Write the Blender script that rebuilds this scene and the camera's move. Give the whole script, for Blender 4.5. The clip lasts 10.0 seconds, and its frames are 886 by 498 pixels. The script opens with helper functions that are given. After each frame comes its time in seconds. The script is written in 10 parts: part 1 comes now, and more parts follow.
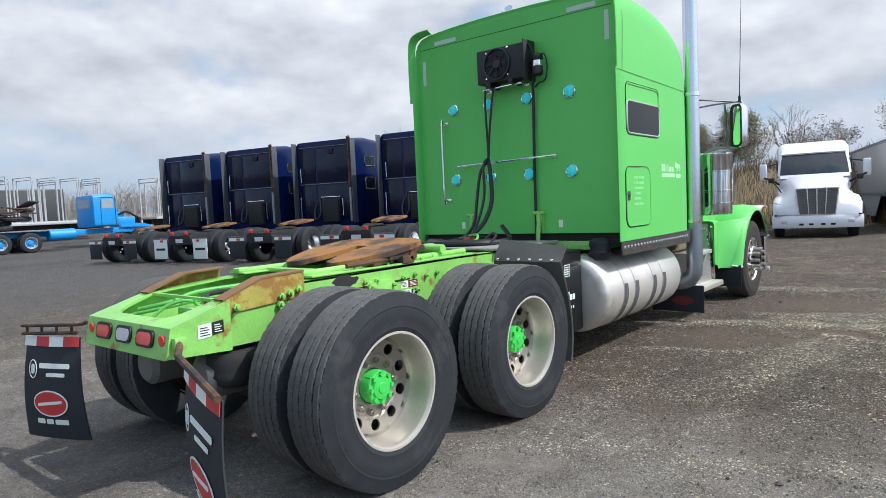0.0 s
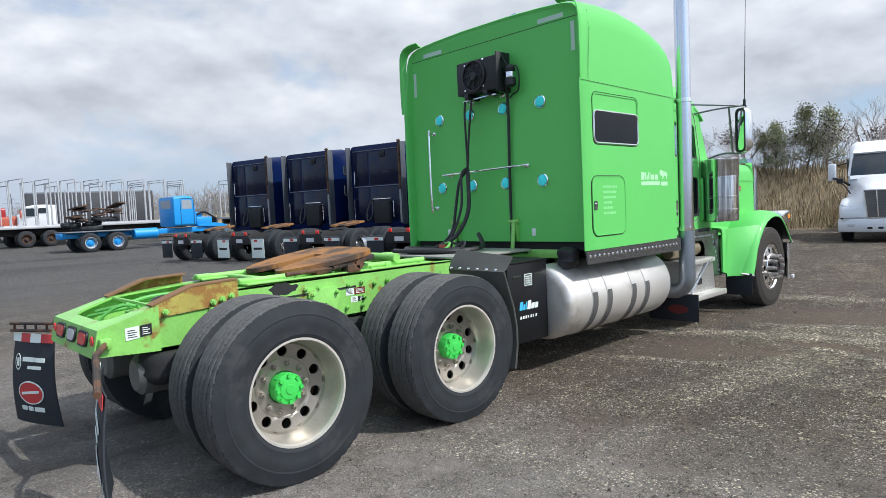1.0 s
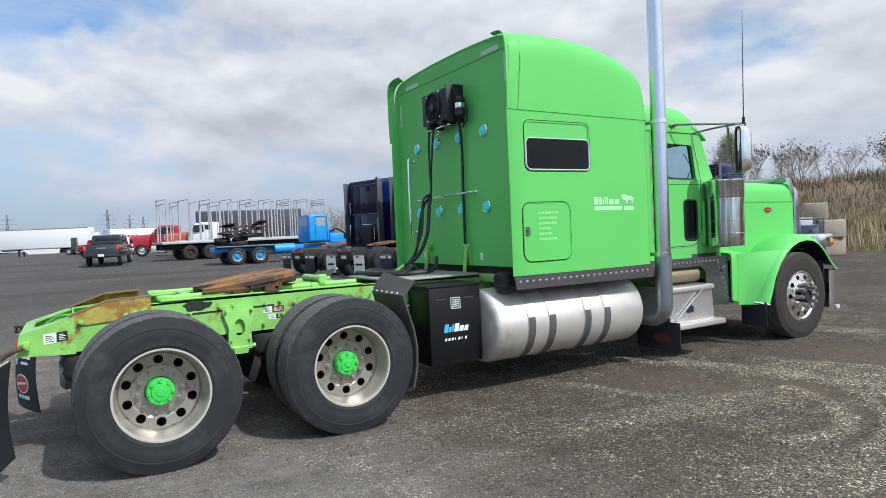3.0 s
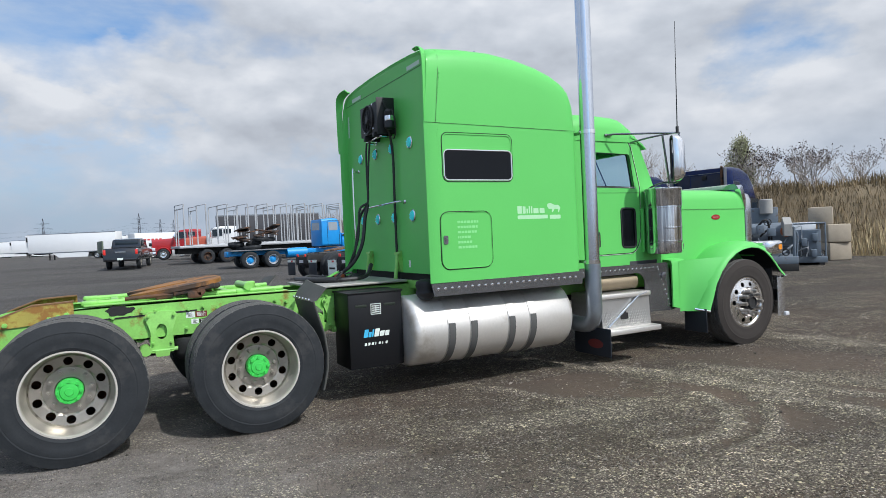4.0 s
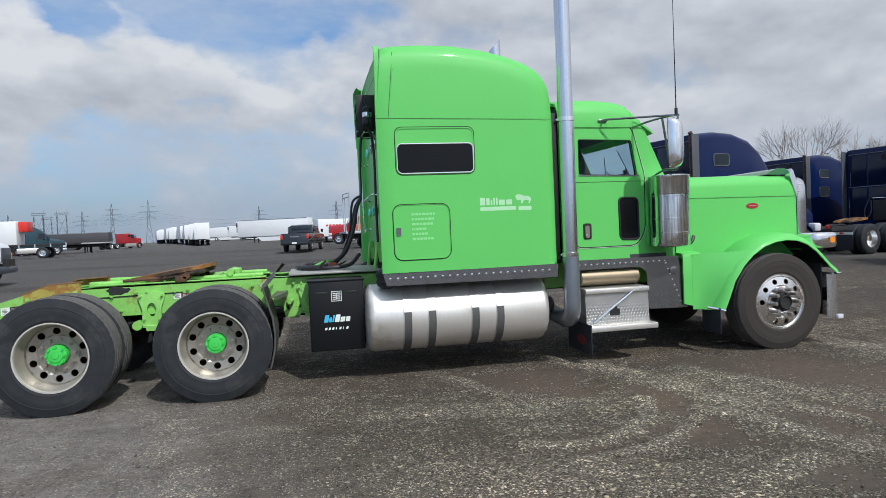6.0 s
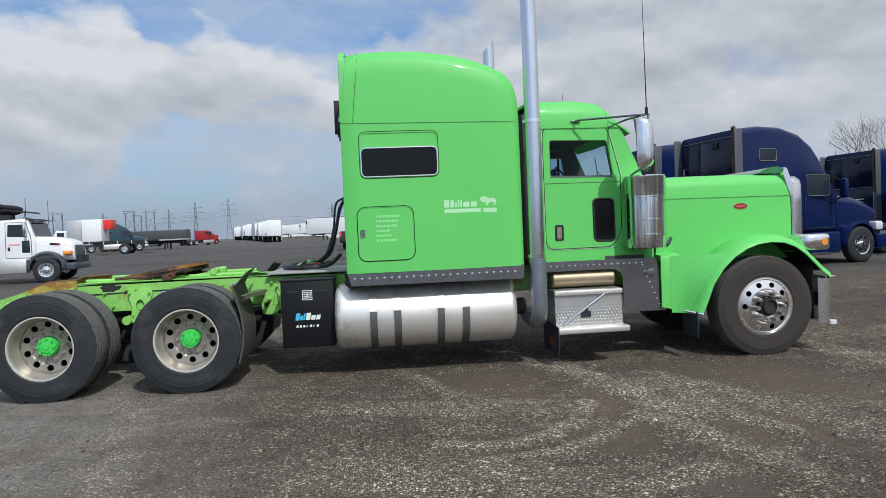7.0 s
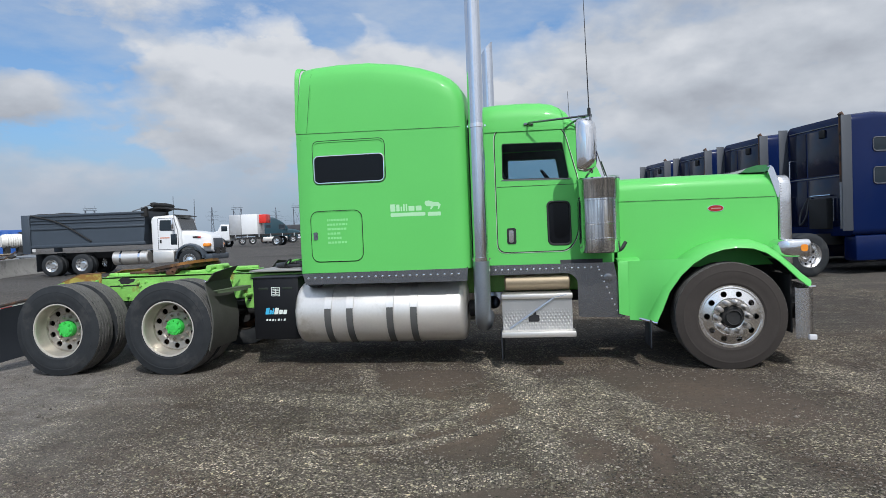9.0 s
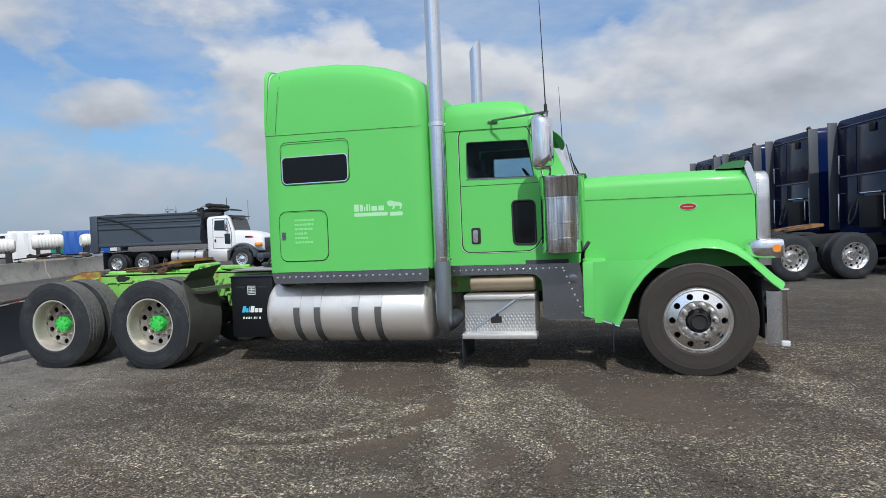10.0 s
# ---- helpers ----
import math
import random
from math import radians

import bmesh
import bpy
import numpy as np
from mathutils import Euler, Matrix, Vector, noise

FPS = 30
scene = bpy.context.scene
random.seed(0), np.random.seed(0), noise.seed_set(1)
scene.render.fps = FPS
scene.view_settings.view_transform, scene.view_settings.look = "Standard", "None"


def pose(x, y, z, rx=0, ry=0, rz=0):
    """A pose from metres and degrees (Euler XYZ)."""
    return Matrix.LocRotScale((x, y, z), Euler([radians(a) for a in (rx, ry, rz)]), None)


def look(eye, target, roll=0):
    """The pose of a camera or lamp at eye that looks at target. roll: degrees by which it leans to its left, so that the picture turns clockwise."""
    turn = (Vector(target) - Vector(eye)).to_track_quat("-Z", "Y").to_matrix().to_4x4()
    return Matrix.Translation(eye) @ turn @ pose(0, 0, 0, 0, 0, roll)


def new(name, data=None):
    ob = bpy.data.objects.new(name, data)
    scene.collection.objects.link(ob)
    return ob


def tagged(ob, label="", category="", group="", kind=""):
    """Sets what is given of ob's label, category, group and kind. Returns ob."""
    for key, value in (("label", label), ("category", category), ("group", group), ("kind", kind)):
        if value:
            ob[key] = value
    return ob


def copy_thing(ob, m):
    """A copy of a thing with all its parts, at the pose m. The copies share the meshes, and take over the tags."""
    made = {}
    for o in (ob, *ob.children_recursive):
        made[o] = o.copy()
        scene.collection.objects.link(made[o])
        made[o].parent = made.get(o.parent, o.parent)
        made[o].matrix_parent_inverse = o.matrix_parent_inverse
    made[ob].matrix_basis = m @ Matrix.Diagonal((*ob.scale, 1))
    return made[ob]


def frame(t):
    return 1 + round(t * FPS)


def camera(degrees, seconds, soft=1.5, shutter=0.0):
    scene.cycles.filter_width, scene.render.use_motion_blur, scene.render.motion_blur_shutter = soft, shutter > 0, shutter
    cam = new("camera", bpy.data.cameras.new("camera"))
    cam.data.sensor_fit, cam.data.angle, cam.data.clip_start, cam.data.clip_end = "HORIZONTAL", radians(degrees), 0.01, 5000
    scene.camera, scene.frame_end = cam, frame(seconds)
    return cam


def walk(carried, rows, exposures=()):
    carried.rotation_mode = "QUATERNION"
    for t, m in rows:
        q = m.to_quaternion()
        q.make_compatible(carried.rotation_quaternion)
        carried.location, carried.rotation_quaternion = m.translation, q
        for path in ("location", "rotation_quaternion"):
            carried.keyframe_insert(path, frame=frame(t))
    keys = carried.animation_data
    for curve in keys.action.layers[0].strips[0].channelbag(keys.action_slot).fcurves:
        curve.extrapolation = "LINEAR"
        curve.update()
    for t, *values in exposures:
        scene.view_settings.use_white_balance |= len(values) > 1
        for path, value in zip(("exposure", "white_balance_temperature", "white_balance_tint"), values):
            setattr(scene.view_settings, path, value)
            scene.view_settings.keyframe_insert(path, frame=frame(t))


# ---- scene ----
cam = camera(69.5, 10.0, soft=0.78)
PATH = [
    (0, (3.433, -2.312, 1.434), (2.166, -0.771, 1.301), -2.7),
    (0.5, (3.877, -2.073, 1.442), (2.5, -0.628, 1.311), -2.8),
    (1, (4.275, -1.803, 1.481), (2.83, -0.426, 1.356), -2.7),
    (1.5, (4.667, -1.568, 1.503), (3.101, -0.33, 1.384), -2.7),
    (2, (4.971, -1.197, 1.501), (3.324, -0.068, 1.383), -2.7),
    (3.3, (5.864, -0.263, 1.478), (4.128, 0.729, 1.438), -2.6),
    (3.5, (5.994, -0.121, 1.481), (4.254, 0.865, 1.447), -2.6),
    (4, (6.311, 0.26, 1.486), (4.545, 1.199, 1.446), -2.6),
    (4.5, (6.518, 0.698, 1.484), (4.712, 1.555, 1.41), -2.5),
    (5, (6.757, 1.156, 1.466), (4.906, 1.91, 1.395), -2.5),
    (6.3, (7.278, 2.498, 1.453), (5.305, 2.823, 1.394), -2.5),
    (6.5, (7.347, 2.69, 1.471), (5.368, 2.975, 1.413), -2.5),
    (7, (7.444, 3.204, 1.457), (5.454, 3.397, 1.396), -2.5),
    (7.5, (7.588, 3.726, 1.449), (5.59, 3.796, 1.391), -2.5),
    (8, (7.639, 4.254, 1.441), (5.641, 4.17, 1.381), -2.4),
    (8.5, (7.631, 4.776, 1.452), (5.639, 4.605, 1.403), -2.4),
    (9, (7.629, 5.277, 1.47), (5.649, 5.002, 1.408), -2.3),
    (9.5, (7.487, 5.8, 1.456), (5.523, 5.428, 1.4), -2.3),
    (10, (7.386, 6.324, 1.433), (5.446, 5.843, 1.377), -2.4),
]
walk(cam, [(t, look(eye, target, roll)) for t, eye, target, roll in PATH], exposures=[(0, 0.45, 6280, 10), (2.2, 0.40, 6280, 10), (4, 0.18, 6280, 10), (6, 0.03, 6280, 10), (10, 0.01, 6280, 10)])

# ---- sky and sun ----
SUN = Vector((0.629, 0.251, 0.736)).normalized()


def node(nt, kind, inputs=()):
    """A node with the given inputs: values, or sockets to link."""
    n = nt.nodes.new(kind)
    if kind == "ShaderNodeMix":
        n.data_type = "RGBA"
    for k, v in dict(inputs).items():
        if isinstance(v, bpy.types.NodeSocket):
            nt.links.new(v, n.inputs[k])
        else:
            n.inputs[k].default_value = v
    return n


def math_node(nt, op, a, b=0.0, c=0.0, clamp=False):
    n = node(nt, "ShaderNodeMath", {0: a, 1: b, 2: c})
    n.operation, n.use_clamp = op, clamp
    return n.outputs[0]


def mix_node(nt, fac, a, b, blend="MIX"):
    n = node(nt, "ShaderNodeMix", {0: fac, 6: a, 7: b})
    n.blend_type = blend
    return n.outputs[2]


def ramp_node(nt, fac, stops):
    n = node(nt, "ShaderNodeValToRGB", {0: fac})
    el = n.color_ramp.elements
    while len(el) < len(stops):
        el.new(0.5)
    for e, (p, c) in zip(el, stops):
        e.position, e.color = p, (c, c, c, 1) if isinstance(c, (int, float)) else (*c, 1)
    return n.outputs[0]


# heaped clouds (+) and gaps of blue (-) over the west: bearing from due west towards south, elevation, half width, half height in degrees, weight
HEAPS = ((25, 11.5, 12, 5.6, 0.26), (21, 14.5, 6.5, 3.6, 0.12), (11, 14.0, 3.6, 2.4, 0.20), (41, 10.8, 4.5, 2.4, 0.20), (1, 12.5, 10, 5.0, 0.16), (-13, 14, 16, 8, 0.10), (34, 19.5, 14, 2.2, 0.10),
         (17.0, 17.0, 3.6, 2.6, -0.26), (38, 15.2, 6.5, 2.6, -0.26), (8, 20.0, 8, 2.4, -0.22), (50, 12, 5, 4.5, -0.20), (-4, 19.5, 5, 3, -0.14), (33, 7.5, 9, 1.8, -0.10))


def build_world():
    w = bpy.data.worlds.new("sky")
    scene.world = w
    w.use_nodes = True
    nt = w.node_tree
    nt.nodes.clear()
    sky = node(nt, "ShaderNodeTexSky")
    sky.sky_type, sky.sun_disc = "NISHITA", False
    sky.sun_elevation, sky.sun_rotation = math.asin(SUN.z), math.atan2(SUN.x, SUN.y)
    sky.air_density, sky.dust_density, sky.ozone_density = 1.0, 1.5, 1.5
    co = node(nt, "ShaderNodeTexCoord").outputs["Generated"]
    sep = node(nt, "ShaderNodeSeparateXYZ", {0: co})
    up = math_node(nt, "MAXIMUM", sep.outputs[2], 0.0)
    west = math_node(nt, "MULTIPLY", math_node(nt, "ARCTAN2", math_node(nt, "MULTIPLY", sep.outputs[1], -1.0), math_node(nt, "MULTIPLY", sep.outputs[0], -1.0)), 57.2958)
    rise = math_node(nt, "MULTIPLY", math_node(nt, "ARCSINE", sep.outputs[2]), 57.2958)

    def clouds(lift, scale, detail, seed, rough=0.55, flat=1.9):
        """Noise over the direction, flattened towards the horizon."""
        z = math_node(nt, "MULTIPLY", math_node(nt, "ADD", up, lift), flat)
        p = node(nt, "ShaderNodeCombineXYZ", {0: sep.outputs[0], 1: sep.outputs[1], 2: z}).outputs[0]
        p = node(nt, "ShaderNodeMapping", {"Vector": p, "Location": seed}).outputs[0]
        return node(nt, "ShaderNodeTexNoise", {"Vector": p, "Scale": scale, "Detail": detail, "Roughness": rough, "Distortion": 0.0}).outputs[0]
    seed = (0.35, 1.9, 0.6)
    heap = clouds(0.0, 4.2, 8.0, seed, 0.52)
    above = clouds(0.028, 4.2, 4.0, seed, 0.48)
    fine = clouds(0.0, 13.0, 6.0, (3.0, 5.0, 1.0), 0.6)
    veil = clouds(0.0, 2.6, 7.0, (4.0, 1.0, 2.0), 0.6, 3.2)
    soft = clouds(0.0, 2.4, 4.0, (7.0, 3.0, 0.0), 0.45, 2.6)
    stray = clouds(0.0, 7.0, 4.0, (9.0, 2.0, 5.0), 0.6)
    mass, belly = None, None
    for a, e, wa, we, k in HEAPS:
        u = math_node(nt, "MULTIPLY_ADD", math_node(nt, "SUBTRACT", stray, 0.5), 1.5, math_node(nt, "DIVIDE", math_node(nt, "SUBTRACT", west, a), wa))
        v = math_node(nt, "MULTIPLY_ADD", math_node(nt, "SUBTRACT", fine, 0.5), 1.5, math_node(nt, "DIVIDE", math_node(nt, "SUBTRACT", rise, e), we))
        d = math_node(nt, "ADD", math_node(nt, "MULTIPLY", u, u), math_node(nt, "MULTIPLY", v, v))
        q = math_node(nt, "MULTIPLY", math_node(nt, "SUBTRACT", 1.0, d, clamp=True), k)
        mass = q if mass is None else math_node(nt, "ADD", mass, q)
        if k > 0:
            h = math_node(nt, "MULTIPLY", q, v)
            belly = h if belly is None else math_node(nt, "ADD", belly, h)
    # the cover is closed to the north-west and breaks up to the south-west
    lean = node(nt, "ShaderNodeMapRange", {0: west, 1: -18.0, 2: 16.0, 3: 0.10, 4: -0.05}).outputs[0]
    lean = math_node(nt, "ADD", lean, node(nt, "ShaderNodeMapRange", {0: west, 1: -55.0, 2: -22.0, 3: 0.10, 4: 0.0}).outputs[0])
    thick = math_node(nt, "ADD", math_node(nt, "MULTIPLY_ADD", math_node(nt, "SUBTRACT", fine, 0.5), 0.22, heap), math_node(nt, "ADD", lean, mass))
    cover = ramp_node(nt, thick, [(0.42, 0.0), (0.50, 0.5), (0.60, 1.0)])
    lit = math_node(nt, "MULTIPLY_ADD", math_node(nt, "SUBTRACT", heap, above), 3.0, 0.55)
    lit = math_node(nt, "MULTIPLY_ADD", math_node(nt, "SUBTRACT", soft, 0.5), 1.1, lit)
    lit = math_node(nt, "MULTIPLY_ADD", math_node(nt, "SUBTRACT", fine, 0.5), 0.35, lit)
    lit = math_node(nt, "MULTIPLY_ADD", belly, 1.7, lit, clamp=True)
    tone = ramp_node(nt, lit, [(0.08, (0.42, 0.445, 0.49)), (0.42, (0.515, 0.545, 0.59)), (0.70, (0.60, 0.625, 0.665)), (0.98, (0.70, 0.715, 0.74))])
    blue = mix_node(nt, 1.0, sky.outputs[0], (0.086, 0.115, 0.138, 1), "MULTIPLY")
    blue = mix_node(nt, ramp_node(nt, veil, [(0.36, 0.10), (0.62, 0.85)]), blue, (0.50, 0.57, 0.66, 1))
    both = mix_node(nt, cover, blue, tone)
    haze = ramp_node(nt, sep.outputs[2], [(0.0, 1.0), (0.05, 0.75), (0.15, 0.0)])
    low = mix_node(nt, math_node(nt, "MULTIPLY", haze, 0.80), both, mix_node(nt, soft, (0.25, 0.33, 0.455, 1), (0.47, 0.55, 0.66, 1)))
    # brighter overhead, plus an added glow round the unseen sun that lifts shaded sides
    dome = math_node(nt, "MULTIPLY_ADD", up, 0.30, 0.90)
    dot = node(nt, "ShaderNodeVectorMath", {0: co, 1: tuple(SUN)})
    dot.operation = "DOT_PRODUCT"
    dome = math_node(nt, "MULTIPLY_ADD", math_node(nt, "POWER", math_node(nt, "MAXIMUM", dot.outputs["Value"], 0.0), 3.0), 0.9, dome)
    bg = node(nt, "ShaderNodeBackground", {0: low, 1: dome})
    nt.links.new(bg.outputs[0], node(nt, "ShaderNodeOutputWorld").inputs[0])


build_world()
sun = new("sun", bpy.data.lights.new("sun", "SUN"))
sun.data.energy, sun.data.angle, sun.data.color = 3.05, radians(0.6), (1.0, 0.975, 0.945)
sun.matrix_basis = look(SUN * 60, (0, 0, 0))


# ---- materials ----
def mat(name, col, rough=0.5, metal=0.0, var=0.12, scale=3.0, fine=0.08, fscale=60.0, bump=0.0, bscale=120.0,
        coat=0.0, spots=None, island=0.0, spec=0.5, rvar=0.12):
    """A painted, metal, rubber or mineral surface: base colour varied at two scales, uneven gloss, fine relief.
    spots: (colour, amount, scale) for rust or dirt patches with a shape of their own."""
    m = bpy.data.materials.new(name)
    m.use_nodes = True
    nt = m.node_tree
    b = nt.nodes["Principled BSDF"]
    co = node(nt, "ShaderNodeTexCoord").outputs["Object"]
    n1 = node(nt, "ShaderNodeTexNoise", {"Vector": co, "Scale": scale, "Detail": 5.0, "Roughness": 0.6}).outputs[0]
    n2 = node(nt, "ShaderNodeTexNoise", {"Vector": co, "Scale": fscale, "Detail": 3.0}).outputs[0]
    f = math_node(nt, "ADD", math_node(nt, "MULTIPLY_ADD", n1, 2 * var, 1 - var), math_node(nt, "MULTIPLY_ADD", n2, 2 * fine, -fine))
    if island:
        g = node(nt, "ShaderNodeNewGeometry").outputs["Random Per Island"]
        f = math_node(nt, "MULTIPLY", f, math_node(nt, "MULTIPLY_ADD", g, 2 * island, 1 - island))
    sc_node = node(nt, "ShaderNodeVectorMath", {0: (*col,)})
    sc_node.operation = "SCALE"
    nt.links.new(f, sc_node.inputs["Scale"])
    c = sc_node.outputs[0]
    if spots:
        sc, amount, ss = spots
        n3 = node(nt, "ShaderNodeTexNoise", {"Vector": co, "Scale": ss, "Detail": 7.0, "Roughness": 0.65}).outputs[0]
        k = ramp_node(nt, n3, [(0.60 - 0.32 * amount, 0.0), (0.70 - 0.32 * amount, 1.0)])
        c = mix_node(nt, k, c, (*sc, 1))
    nt.links.new(c, b.inputs["Base Color"])
    r = math_node(nt, "MULTIPLY_ADD", n1, 2 * rvar * rough, rough * (1 - rvar), clamp=True)
    nt.links.new(r, b.inputs["Roughness"])
    b.inputs["Metallic"].default_value = metal
    b.inputs["Specular IOR Level"].default_value = spec
    if coat:
        b.inputs["Coat Weight"].default_value, b.inputs["Coat Roughness"].default_value = coat, 0.06
    if bump:
        n4 = node(nt, "ShaderNodeTexNoise", {"Vector": co, "Scale": bscale, "Detail": 4.0}).outputs[0]
        bp = node(nt, "ShaderNodeBump", {"Strength": bump, "Distance": 0.01, "Height": n4})
        nt.links.new(bp.outputs[0], b.inputs["Normal"])
    return m


def glass(name, col, rough=0.02):
    m = bpy.data.materials.new(name)
    m.use_nodes = True
    b = m.node_tree.nodes["Principled BSDF"]
    b.inputs["Base Color"].default_value = (*col, 1)
    b.inputs["Roughness"].default_value, b.inputs["Transmission Weight"].default_value, b.inputs["IOR"].default_value = rough, 1.0, 1.15
    return m


GREEN = mat("green_paint", (0.125, 0.54, 0.120), 0.46, var=0.05, scale=1.4, fine=0.02, coat=0.12, spec=0.25, bump=0.012, bscale=9)
FRAME = mat("green_frame_paint", (0.235, 0.545, 0.115), 0.45, var=0.30, scale=6, fine=0.14, bump=0.06, bscale=60, coat=0.2, spots=((0.26, 0.14, 0.035), 0.0, 5.0))
RUST = mat("rusty_yellow_steel", (0.37, 0.315, 0.065), 0.75, var=0.35, scale=9, bump=0.2, bscale=90, spots=((0.27, 0.135, 0.030), 0.50, 8.0))
RUSTDARK = mat("dark_rust", (0.115, 0.055, 0.028), 0.85, var=0.35, scale=7, bump=0.3, bscale=80, spots=((0.035, 0.028, 0.024), 0.5, 5.0))
RUSTPLATE = mat("rusted_greasy_plate", (0.285, 0.125, 0.030), 0.7, var=0.35, scale=5, bump=0.3, bscale=60, spots=((0.060, 0.036, 0.022), 0.44, 3.0))
TYRE = mat("tyre_rubber", (0.026, 0.029, 0.032), 0.72, var=0.40, scale=7, fine=0.14, bump=0.08, bscale=200, spec=0.22, spots=((0.044, 0.045, 0.046), 0.16, 3.5))
DUSTYTYRE = mat("dusty_tyre_rubber", (0.043, 0.037, 0.033), 0.85, var=0.25, scale=6, fine=0.1, bump=0.06, bscale=200, spec=0.25)
TREAD = mat("tread_rubber", (0.105, 0.103, 0.098), 0.92, var=0.4, scale=14, fine=0.45, fscale=110, bump=0.3, bscale=160, spec=0.2)
ALU = mat("brushed_aluminium", (0.74, 0.71, 0.665), 0.40, 0.75, var=0.10, scale=4, fine=0.05, fscale=50, bump=0.03, bscale=60, rvar=0.3)
RIM = mat("dull_wheel_aluminium", (0.40, 0.368, 0.32), 0.40, 0.82, var=0.30, scale=7, fine=0.08, bump=0.05, bscale=90, rvar=0.3)
RIMBRIGHT = mat("satin_wheel_barrel", (0.55, 0.515, 0.455), 0.36, 0.66, var=0.22, scale=9, fine=0.06, bump=0.04, bscale=60, rvar=0.2)
RIMLIP = mat("worn_wheel_lip", (0.64, 0.60, 0.54), 0.42, 0.45, var=0.10, scale=9, fine=0.05, bump=0.03, bscale=60, rvar=0.2)
CHROME = mat("chrome", (0.80, 0.80, 0.82), 0.08, 1.0, var=0.03, fine=0.02, rvar=0.4)
STAINLESS = mat("stainless_sheet", (0.25, 0.255, 0.27), 0.26, 0.9, var=0.12, scale=6, fine=0.03, bump=0.02, bscale=40)
STACK = mat("exhaust_chrome", (0.66, 0.69, 0.75), 0.16, 1.0, var=0.08, scale=4, bump=0.02, bscale=9)
PIPEGREY = mat("dull_exhaust_steel", (0.34, 0.38, 0.43), 0.34, 0.85, var=0.15, scale=6, bump=0.03, bscale=30, rvar=0.3)
BLACK = mat("black_plastic", (0.012, 0.012, 0.014), 0.55, var=0.15, bump=0.05, bscale=150)
BOXBLACK = mat("black_powder_coat", (0.007, 0.0075, 0.009), 0.45, var=0.2, bump=0.03, bscale=220, spec=0.3)
FLAP = mat("black_rubber_flap", (0.021, 0.025, 0.032), 0.62, var=0.18, scale=4, bump=0.10, bscale=40, spec=0.35)
# near-black: the shade under the truck is partly put into this colour
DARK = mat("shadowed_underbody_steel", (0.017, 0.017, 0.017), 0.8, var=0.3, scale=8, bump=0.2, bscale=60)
RUBBERLINE = mat("dark_seal", (0.012, 0.02, 0.012), 0.7)
HOSE = mat("black_hose", (0.016, 0.016, 0.017), 0.5, bump=0.1, bscale=90)
WHITE = mat("white_paint", (0.76, 0.77, 0.78), 0.35, var=0.04, scale=2, fine=0.02, coat=0.3)
DECAL = mat("white_decal", (0.72, 0.78, 0.72), 0.5, var=0.08, scale=20)
CYAN = mat("cyan_decal", (0.06, 0.45, 0.72), 0.4, var=0.05)
REDLENS = mat("red_lens", (0.72, 0.035, 0.025), 0.18, var=0.08, coat=0.5, spec=0.6)
AMBER = mat("amber_lens", (0.80, 0.27, 0.03), 0.2, var=0.08, coat=0.4)
CLEAR = mat("clear_lens", (0.62, 0.62, 0.64), 0.2, var=0.08, coat=0.4)
REDPAINT = mat("red_decal", (0.52, 0.034, 0.034), 0.45, var=0.08)
DARKRED = mat("dark_red_enamel", (0.34, 0.016, 0.014), 0.3, var=0.06, coat=0.3)
DIMRED = mat("faded_red_decal", (0.16, 0.022, 0.02), 0.6, var=0.15)
TEALLENS = mat("teal_lens", (0.10, 0.92, 0.92), 0.5, var=0.06, fine=0.12, fscale=70, spec=0.3)
TINT = mat("dark_tinted_glass", (0.006, 0.007, 0.009), 0.10, var=0.1, spec=0.2)
PANE = glass("window_glass", (0.50, 0.66, 0.74))
INTERIOR = mat("cab_lining", (0.055, 0.055, 0.06), 0.85, var=0.2)
BRASS = mat("heat_stained_metal", (0.29, 0.235, 0.16), 0.48, 0.7, var=0.25, scale=6)
TAPE = mat("silver_reflective_tape", (0.44, 0.58, 0.48), 0.35, 0.1, var=0.06)
BUG = mat("tinted_green_acrylic", (0.03, 0.17, 0.045), 0.15, var=0.08, coat=0.5)
ROPEGREEN = mat("green_hose", (0.12, 0.42, 0.08), 0.55, var=0.2)
GREYPLATE = mat("grey_aluminium_deck", (0.40, 0.39, 0.36), 0.55, 0.5, var=0.2, scale=6, bump=0.08, bscale=30)


# ---- mesh tools ----
def box(bm, x0, x1, y0, y1, z0, z1, bev=0.0, seg=2):
    r = bmesh.ops.create_cube(bm, size=1.0)
    bmesh.ops.transform(bm, verts=r["verts"], matrix=Matrix.LocRotScale(((x0 + x1) / 2, (y0 + y1) / 2, (z0 + z1) / 2), None, (abs(x1 - x0), abs(y1 - y0), abs(z1 - z0))))
    if bev:
        es = list({e for v in r["verts"] for e in v.link_edges})
        bmesh.ops.bevel(bm, geom=es, offset=bev, segments=seg, affect="EDGES", profile=0.5)
    return bm


def boxes(*args, bev=0.0):
    bm = bmesh.new()
    for a in args:
        box(bm, *a, bev=bev)
    return bm


AXES = {"x": Matrix(((0, 0, 1), (1, 0, 0), (0, 1, 0))), "y": Matrix(((0, 1, 0), (0, 0, 1), (1, 0, 0))), "z": Matrix.Identity(3)}


